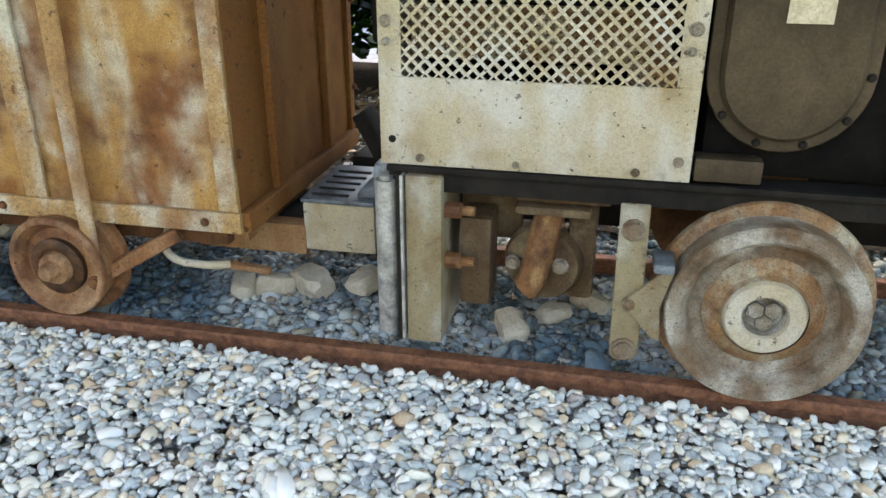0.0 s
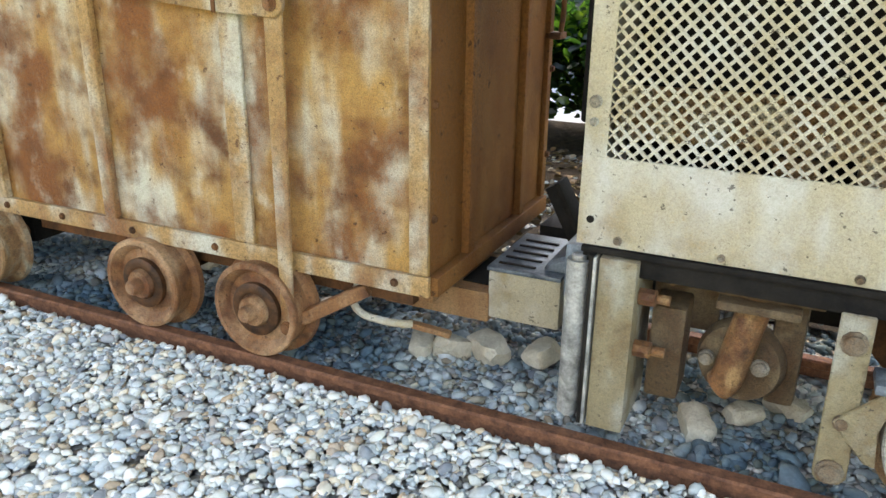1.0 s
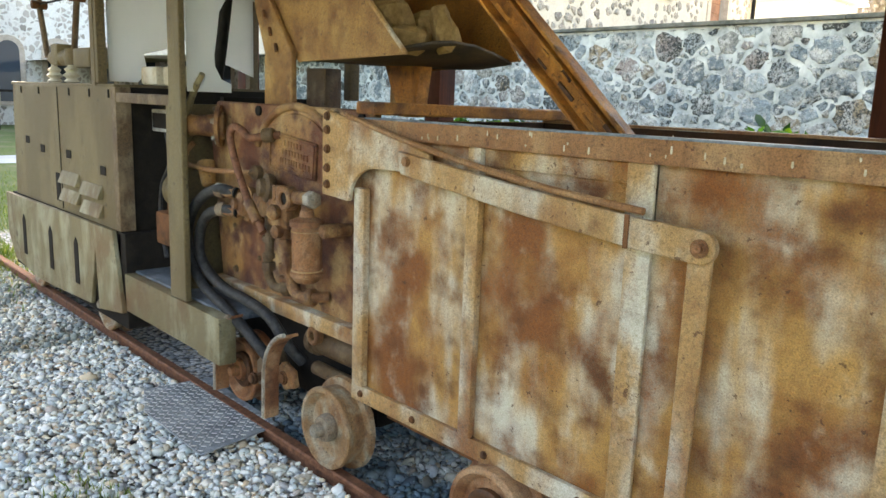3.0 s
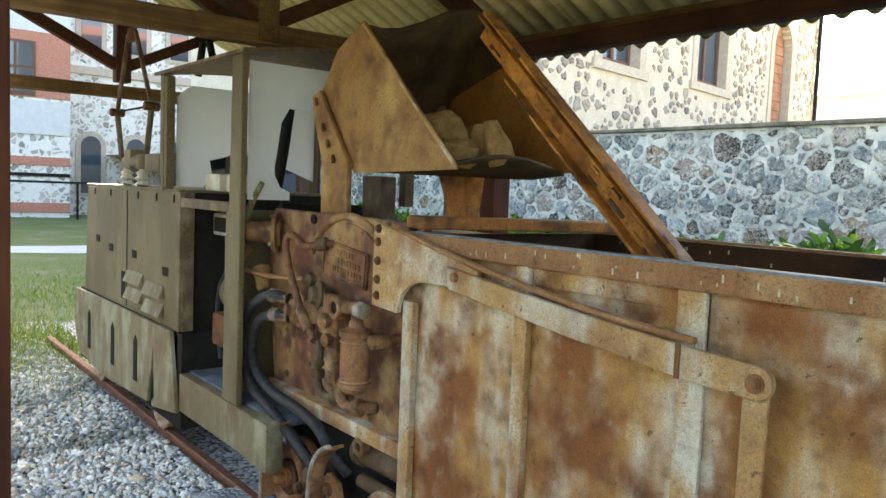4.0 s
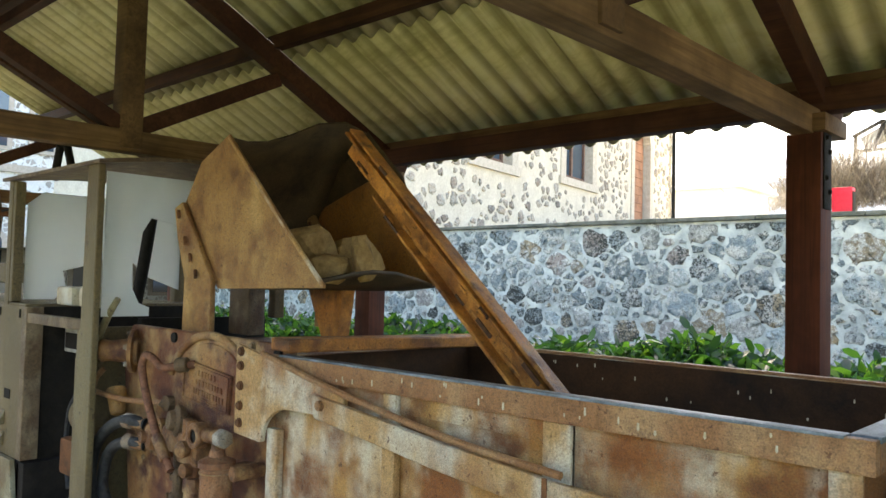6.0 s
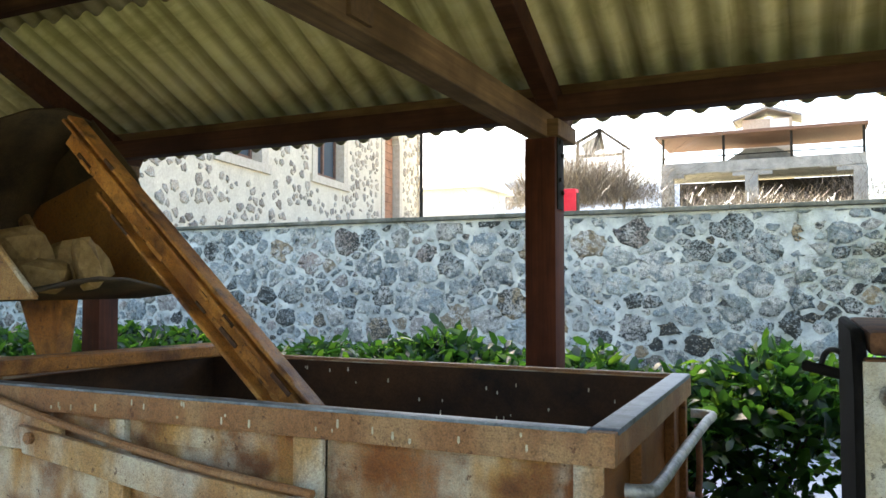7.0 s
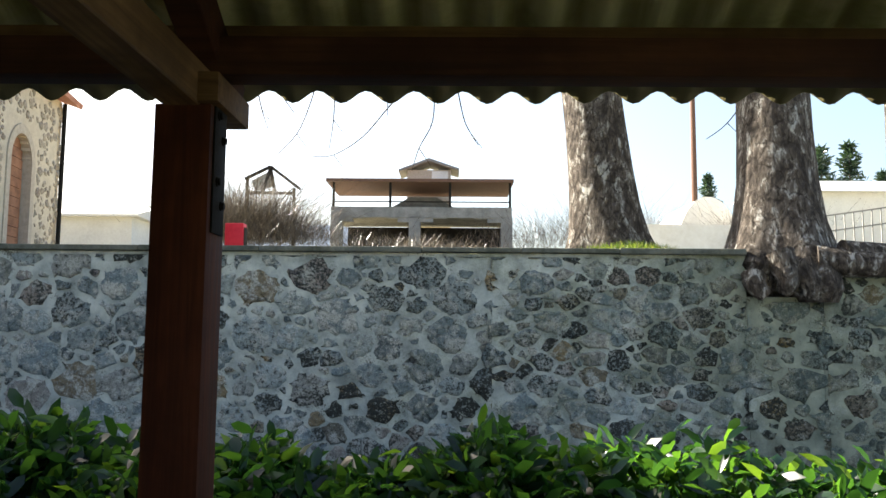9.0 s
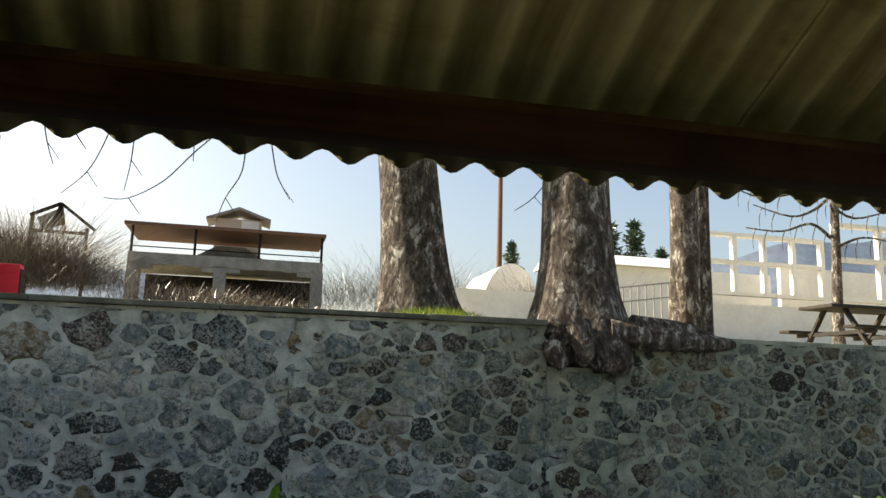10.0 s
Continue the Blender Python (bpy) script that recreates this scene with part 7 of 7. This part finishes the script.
# blocks above the arched door
s = Shape()
dm, dr = (DOOR[0] + DOOR[1]) / 2, (DOOR[1] - DOOR[0]) / 2
for k in range(12):
    t0, t1 = math.pi * k / 12, math.pi * (k + 1) / 12
    ua, uc = dm - dr * math.cos(t0), dm - dr * math.cos(t1)
    f_box(s, ua, uc, DOOR[3] + 0.85 * min(math.sin(t0), math.sin(t1)), DOOR[3] + 0.85, -0.5, -0.001)
s.part("wall", "facade", house, flat=True)
s = Shape()
back = fnor * -9.5
a, c = f_pt(0, 0), f_pt(FLEN, 0)
for p, q in ((a, a + back), (c, c + back)):
    vs = [s.bm.verts.new(v) for v in (p + Vector((0, 0, 2.3)), q + Vector((0, 0, 2.3)), q + Vector((0, 0, HOUSE_TOP)), (p + q) / 2 + Vector((0, 0, HOUSE_TOP + 1.6)), p + Vector((0, 0, HOUSE_TOP)))]
    s.bm.faces.new(vs)
p, q = a + back, c + back
s.bm.faces.new([s.bm.verts.new(v) for v in (p + Vector((0, 0, 2.3)), q + Vector((0, 0, 2.3)), q + Vector((0, 0, HOUSE_TOP)), p + Vector((0, 0, HOUSE_TOP)))])
ob = s.part("wall", "facade", house, flat=True)
m = ob.modifiers.new("thick", 'SOLIDIFY')
m.thickness = 0.3
s = Shape()
for o in (0, 1):
    e0, e1 = f_pt(-0.3, HOUSE_TOP - 0.1, 0.5) if o == 0 else f_pt(-0.3, HOUSE_TOP - 0.1, -10.0), f_pt(FLEN + 0.3, HOUSE_TOP - 0.1, 0.5) if o == 0 else f_pt(FLEN + 0.3, HOUSE_TOP - 0.1, -10.0)
    r0, r1 = f_pt(-0.3, HOUSE_TOP + 1.7, -4.75), f_pt(FLEN + 0.3, HOUSE_TOP + 1.7, -4.75)
    s.bm.faces.new([s.bm.verts.new(v) for v in (e0, e1, r1, r0)])
ob = s.part("roof", "roof_tile", house, flat=True)
m = ob.modifiers.new("thick", 'SOLIDIFY')
m.thickness = 0.15
for u0, u1, z0, z1 in WIN:
    w = Shape()
    f_box(w, u0 + 0.08, u0 + 0.16, z0 + 0.05, z1, -0.30, -0.22)
    f_box(w, u1 - 0.16, u1 - 0.08, z0 + 0.05, z1, -0.30, -0.22)
    f_box(w, u0 + 0.16, u1 - 0.16, z0 + 0.05, z0 + 0.13, -0.30, -0.22)
    f_box(w, (u0 + u1) / 2 - 0.05, (u0 + u1) / 2 + 0.05, z0 + 0.13, z1, -0.30, -0.21)
    win = w.part("window", "frame_dark", house, "brown timber window", flat=True)
    g = Shape()
    f_box(g, u0 + 0.16, u1 - 0.16, z0 + 0.13, z1, -0.28, -0.27)
    g.part("pane", "glass", win, flat=True)
    t = Shape()
    f_box(t, u0 - 0.22, u0 + 0.075, z0 - 0.02, z1 + 0.3, -0.28, 0.03)
    f_box(t, u1 - 0.075, u1 + 0.22, z0 - 0.02, z1 + 0.3, -0.28, 0.03)
    f_box(t, u0 - 0.30, u1 + 0.30, z0 - 0.22, z0 - 0.02, -0.28, 0.07)
    f_box(t, u0 - 0.22, u1 + 0.22, z1 + 0.0, z1 + 0.3, -0.28, 0.032)
    t.part("stone_surround", "stonetrim", win, flat=True)
w = Shape()
f_box(w, dm - dr + 0.1, dm + dr - 0.1, 2.5, DOOR[3], -0.30, -0.27)
dd = w.part("door", "door_wood", house, "arched door of horizontal orange-brown boards", flat=True)
for k in range(16):
    z = 2.5 + k * 0.28
    hh = dr - 0.12
    if z > DOOR[3]:
        q = (z + 0.14 - DOOR[3]) / 0.85
        hh = max(0.08, (dr - 0.12) * math.sqrt(max(0.02, 1 - q * q)))
    w = Shape()
    f_box(w, dm - hh, dm + hh, z, z + 0.265, -0.26, -0.20)
    w.part("board", "door_wood", dd, flat=True)
t = Shape()
f_box(t, DOOR[0] - 0.20, DOOR[0] + 0.06, 2.5, DOOR[3], -0.24, 0.04)
f_box(t, DOOR[1] - 0.06, DOOR[1] + 0.20, 2.5, DOOR[3], -0.24, 0.04)
for k in range(14):
    t0, t1 = math.pi * k / 14, math.pi * (k + 1) / 14
    pts = []
    for o in (-0.24, 0.04):
        for rr in (dr - 0.06, dr + 0.20):
            for tt in (t0, t1):
                pts.append(t.bm.verts.new(f_pt(dm - rr * math.cos(tt), DOOR[3] + (0.85 + rr - dr) * math.sin(tt), o)))
    for q in ((0, 1, 3, 2), (4, 6, 7, 5), (0, 4, 5, 1), (2, 3, 7, 6), (0, 2, 6, 4), (1, 5, 7, 3)):
        t.bm.faces.new([pts[v] for v in q])
t.part("stone_surround", "stonetrim", dd, flat=True)
Shape().cyl(f_pt(-0.06, 2.4, 0.06), f_pt(-0.06, HOUSE_TOP, 0.06), 0.07, seg=10).part("drainpipe", "dark", house, "dark drainpipe at the corner")

# ---------- far buildings on the lawn side ----------
mill = thing("banded_stone_building", (-31, 1.5, 0), "far stone building banded with red brick and grey render", "building")
X = -30.6
s = Shape().box((X - 6, -12, 0), (X, 5.3, 11.5))
s.part("wall", "facade_far", mill, flat=True)
for z0, z1, mat in ((0.2, 0.55, "brickred"), (1.9, 2.2, "brickred"), (3.0, 4.2, "pale_band"), (6.6, 7.8, "pale_band"), (8.3, 8.55, "brickred"), (1.5, 1.62, "dark")):
    Shape().box((X + 0.004, -12, z0), (X + 0.05, 5.302, z1)).part("band", mat, mill, flat=True)
Shape().box((X + 0.006, 1.9, 4.3), (X + 0.04, 5.302, 6.6)).part("band", "brickred", mill, flat=True)
w = Shape().box((X + 0.01, 2.85, 4.35), (X + 0.10, 4.15, 6.25)).part("window", "frame_dark", mill, flat=True)
for y0, z0 in ((2.95, 4.45), (3.55, 4.45), (2.95, 5.35), (3.55, 5.35)):
    Shape().box((X + 0.08, y0, z0), (X + 0.12, y0 + 0.5, z0 + 0.8)).part("pane", "glass", w, flat=True)
abbey = thing("arched_stone_building", (-33, 12, 0), "tall pale stone building with rows of arched windows", "building")
X2 = -33.0


def arch_window(parent, x, y, z, w, h):
    a = np.linspace(0, math.pi, 9)
    ring = [(y - w / 2, z), (y + w / 2, z)] + [(y + w / 2 * math.cos(t), z + h + w / 2 * math.sin(t)) for t in a]
    big = [(y - w / 2 - 0.2, z - 0.15), (y + w / 2 + 0.2, z - 0.15)] + [(y + (w / 2 + 0.2) * math.cos(t), z + h + (w / 2 + 0.2) * math.sin(t)) for t in a]
    fr = Shape().plate(big, 'x', x + 0.01, x + 0.09).part("window", "stonetrim", parent, flat=True)
    Shape().plate(ring, 'x', x + 0.06, x + 0.11).part("pane", "glass", fr, flat=True)


# unseen upper storeys added so that it blocks the sun from the gravel
Shape().box((X2 - 8, 5.35, 0), (X2, 34, 21.5)).part("wall", "facade_far", abbey, flat=True)
Shape().box((X2 + 0.004, 5.35, 5.6), (X2 + 0.12, 34, 5.9)).part("cornice", "stonetrim", abbey, flat=True)
for k in range(12):
    arch_window(abbey, X2, 6.6 + k * 1.75, 0.9, 0.75, 1.9)
    arch_window(abbey, X2, 6.6 + k * 1.75, 6.6, 0.75, 2.3)
    arch_window(abbey, X2, 6.6 + k * 1.75, 10.2, 0.75, 2.0)
fence = thing("rail_fence", (-29, 2, 0), "dark metal rail fence before the far building", "fence")
Shape().box((-29.2, -8, 1.28), (-29.15, 6, 1.36)).part("rail", "dark", fence, flat=True)
for k in range(7):
    Shape().box((-29.2, -8 + k * 2.2, 0), (-29.14, -7.93 + k * 2.2, 1.3)).part("post", "dark", fence, flat=True)

# ---------- things beyond the terrace ----------
pv = thing("concrete_pavilion", (-2.1, 52, 5.5), "derelict two-level concrete pavilion with thin flat roof", "pavilion")
for y0, y1 in ((49.6, 50.2),):
    s = Shape().box((-8.0, 50, 8.75), (3.8, 55, 9.45))
    s.part("deck", "concrete", pv, flat=True)
for x in (-8.0, -2.9, 3.1):
    Shape().box((x, 50, 5.0), (x + 0.75, 50.7, 8.8)).part("pier", "concrete", pv, flat=True)
for x0, x1 in ((-7.3, -2.9), (-2.2, 3.1)):
    for k in range(6):
        t0 = k / 6
        Shape().box((x0 + (x1 - x0) * t0, 50.05, 8.75 - 0.5 * abs(2 * t0 - 0.83) ** 3), (x0 + (x1 - x0) * (t0 + 1 / 6), 50.6, 8.76)).part("arch_block", "concrete", pv, flat=True)
# black wall puts the deep shade of the arched bays into colour
Shape().box((-7.4, 54, 5), (3.4, 54.3, 8.6)).part("back_wall", "dark", pv, flat=True)
Shape().box((-8.3, 49.6, 11.05), (3.9, 55.5, 11.25)).part("roof_slab", "frame_dark", pv, "thin brown roof slab", flat=True)
for x in (-7.9, -4.2, -0.3, 3.6):
    Shape().box((x, 49.9, 9.45), (x + 0.15, 50.05, 11.1)).part("post", "dark", pv, flat=True)
Shape().box((-7.9, 49.95, 9.75), (3.7, 50.0, 9.82)).part("rail", "dark", pv, flat=True)
Shape().plate([(-5.0, 9.45), (-3.0, 10.6), (-1.2, 10.6), (0.8, 9.45)], 'y', 53, 54.5).part("gable", "concrete", pv, flat=True)
tower = thing("roof_cabin", (-1.6, 56, 9), "small grey hut with shallow gable roof behind the pavilion", "hut")
Shape().box((-3.4, 56, 9.0), (-0.2, 58, 13.1)).part("wall", "stonetrim", tower, flat=True)
Shape().box((-1.6, 55.9, 12.0), (-0.4, 55.99, 13.0)).part("shutter", "whitish", tower, flat=True)
Shape().plate([(-4.0, 13.05), (-1.8, 13.9), (0.4, 13.15), (0.4, 13.0), (-1.8, 13.7), (-4.0, 12.9)], 'y', 55.5, 58.5).part("roof", "concrete", tower, flat=True)
ruin = thing("ruined_shed", (-14.2, 62, 6), "roofless dark shed frame among bushes", "ruin")
for p, q in (((-16.2, 60, 6.5), (-16.2, 60, 13.2)), ((-12.5, 60, 6.5), (-12.5, 60, 12.4)), ((-16.4, 60, 13.1), (-14.4, 60, 14.1)), ((-14.4, 60, 14.1), (-12.0, 60, 12.3)), ((-16.2, 60, 12.0), (-12.5, 60, 12.0)), ((-15, 60, 12), (-14.4, 60, 14)), ((-14.0, 60, 12), (-14.4, 60, 14))):
    Shape().beam(p, q, 0.22, 0.22, up=(0, 1, 0), bevel=0).part("frame_member", "dark", ruin, flat=True)
Shape().plate([(-16.0, 13.0), (-14.4, 13.9), (-14.2, 12.6), (-15.6, 12.1)], 'y', 60.3, 60.4).part("roof_piece", "concrete", ruin, flat=True)
rb = thing("red_cabinet", (-5.3, 18.8, 3.2), "small bright red metal cabinet on the terrace", "cabinet")
Shape().box((-5.57, 18.6, 3.0), (-5.12, 18.9, 4.25), 0.02).part("body", "redbox", rb)
Shape().box((-5.115, 18.64, 3.3), (-5.10, 18.86, 4.15)).part("door", "dark", rb)
ws = thing("white_shed", (-16.5, 36, 4.6), "low whitewashed shed with pale metal roof", "shed")
Shape().box((-22, 35, 4.2), (-14.7, 39, 6.75)).part("wall", "whitish", ws, flat=True)
Shape().plate([(34.6, 6.7), (37, 7.3), (39.4, 6.7), (39.4, 6.6), (34.6, 6.6)], 'x', -22.3, -14.3).part("roof", "whiteconc", ws, flat=True)
chim = thing("factory_chimney", (25.1, 80, 8), "tall slim dark brick chimney", "chimney")
Shape().cyl((25.1, 80, 6), (25.1, 80, 34), 0.36, 0.22, seg=12).part("shaft", "frame_dark", chim)


def ruin_frame(name, x0, x1, y, z0, z1, bays, label):
    t = thing(name, (x0, y, z0), label, "building")
    for lv in (0.0, 0.52, 0.97):
        Shape().box((x0, y, z0 + (z1 - z0) * lv), (x1, y + 0.5, z0 + (z1 - z0) * lv + 0.22)).part("beam", "whiteconc", t, flat=True)
    for k in range(bays + 1):
        x = x0 + (x1 - x0) * k / bays
        Shape().box((x - 0.14, y - 0.02, z0), (x + 0.14, y + 0.30, z1)).part("column", "whiteconc", t, flat=True)
    Shape().box((x0, y + 5, z0), (x1, y + 5.3, z0 + (z1 - z0) * 0.6)).part("back_wall", "whiteconc", t, flat=True)
    return t


ruin_frame("concrete_frame_ruin", 25.0, 33.0, 40, 7.6, 11.2, 4, "sunlit white concrete frame of an unfinished building")
ruin_frame("concrete_frame_ruin", 31.5, 46.0, 37, 7.2, 11.6, 5, "sunlit concrete frame of a derelict building")
lw = thing("low_white_building", (20, 43, 5), "long low whitewashed building with pale roof", "building")
Shape().box((17.0, 42, 5), (26, 46, 9.2)).part("wall", "whitish", lw, flat=True)
Shape().plate([(41.5, 9.2), (44, 10.2), (46.5, 9.2)], 'x', 16.8, 26.5).part("roof", "pale_band", lw, flat=True)
Shape().box((5.5, 24, 3.0), (40, 24.6, 5.0)).part("wall_terrace", "whiteconc", tagged(thing("terrace_wall", (20, 24, 3), "sunlit pale concrete terrace wall", "wall", kind="structure")), flat=True)
bn = thing("barrel_roofed_barn", (15.2, 46, 5), "white barn with rounded roof behind the trees", "barn")
ring = [(15.2 + 1.9 * math.cos(t), 6.2 + 3.4 * math.sin(t)) for t in np.linspace(0, math.pi, 12)]
Shape().plate(ring, 'y', 46, 52).part("shell", "whiteconc", bn, flat=True)

rf = thing("slope_railing", (11.4, 22, 4.4), "thin grey metal railing on the far slope", "railing")
for k in range(9):
    x = 10.3 + k * 0.26
    Shape().box((x, 22, 4.0), (x + 0.03, 22.03, 5.0 + 0.155 * (x - 10.5))).part("post", "concrete", rf, flat=True)
for dz in (0.0, -0.45):
    Shape().beam((10.2, 22.015, 4.96 + dz), (12.5, 22.015, 5.30 + dz), 0.03, 0.04, bevel=0).part("rail", "concrete", rf)

# picnic table on the terrace, its backlit silhouette put into the wood colour
pt = thing("picnic_table", (9.3, 10.6, 2.5), "weathered wooden picnic table with benches, backlit darkness in its colour", "picnic table")
Shape().box((8.37, 10.2, 3.26), (10.17, 10.95, 3.31), 0.005).part("tabletop", "wood_dark", pt)
for y in (9.75, 11.2):
    Shape().box((8.37, y, 2.92), (10.17, y + 0.25, 2.965), 0.005).part("bench", "wood_dark", pt)
for x in (8.72, 9.82):
    Shape().beam((x, 10.35, 3.26), (x, 9.75, 2.48), 0.08, 0.05).part("leg", "wood_dark", pt)
    Shape().beam((x, 10.8, 3.26), (x, 11.4, 2.48), 0.08, 0.05).part("leg", "wood_dark", pt)
    Shape().beam((x, 9.75, 2.89), (x, 11.45, 2.89), 0.05, 0.06).part("brace", "wood_dark", pt)


def pine(x, y, z, h, seed):
    t = thing("pine_tree", (x, y, z), "dark green pine on the far slope", "tree", "pines on the slope")
    Shape().tube([(x, y, z), (x, y, z + h)], h * 0.03, 6, 1, 0.02).part("trunk", "bark", t)
    q = np.random.RandomState(seed)
    n = 900
    k = q.uniform(0.25, 1, n)
    a = q.uniform(0, 6.28, n)
    rad = h * 0.24 * (1.15 - k) * np.sqrt(q.uniform(0.1, 1, n)) * (1 + 0.4 * np.sin(k * 22 + seed))
    p = np.stack([x + rad * np.cos(a), y + rad * np.sin(a), z + k * h], 1)
    v, f = leaves(n, p, h * 0.10, h * 0.014, 0.0)
    ob = soup("crown", v, f, "pine")
    ob.parent = t
    ob.matrix_parent_inverse = Matrix.Translation(t.location).inverted()


for i, (px, h) in enumerate(((41, 9.5), (45.5, 8), (49.0, 8.5), (31.5, 6), (37.5, 5.5), (53, 6.5))):
    pine(px, 95, 14 + (2.0 if i < 3 else 0.5), h, i + 2)

# hills, with the haze of distance painted into their colour
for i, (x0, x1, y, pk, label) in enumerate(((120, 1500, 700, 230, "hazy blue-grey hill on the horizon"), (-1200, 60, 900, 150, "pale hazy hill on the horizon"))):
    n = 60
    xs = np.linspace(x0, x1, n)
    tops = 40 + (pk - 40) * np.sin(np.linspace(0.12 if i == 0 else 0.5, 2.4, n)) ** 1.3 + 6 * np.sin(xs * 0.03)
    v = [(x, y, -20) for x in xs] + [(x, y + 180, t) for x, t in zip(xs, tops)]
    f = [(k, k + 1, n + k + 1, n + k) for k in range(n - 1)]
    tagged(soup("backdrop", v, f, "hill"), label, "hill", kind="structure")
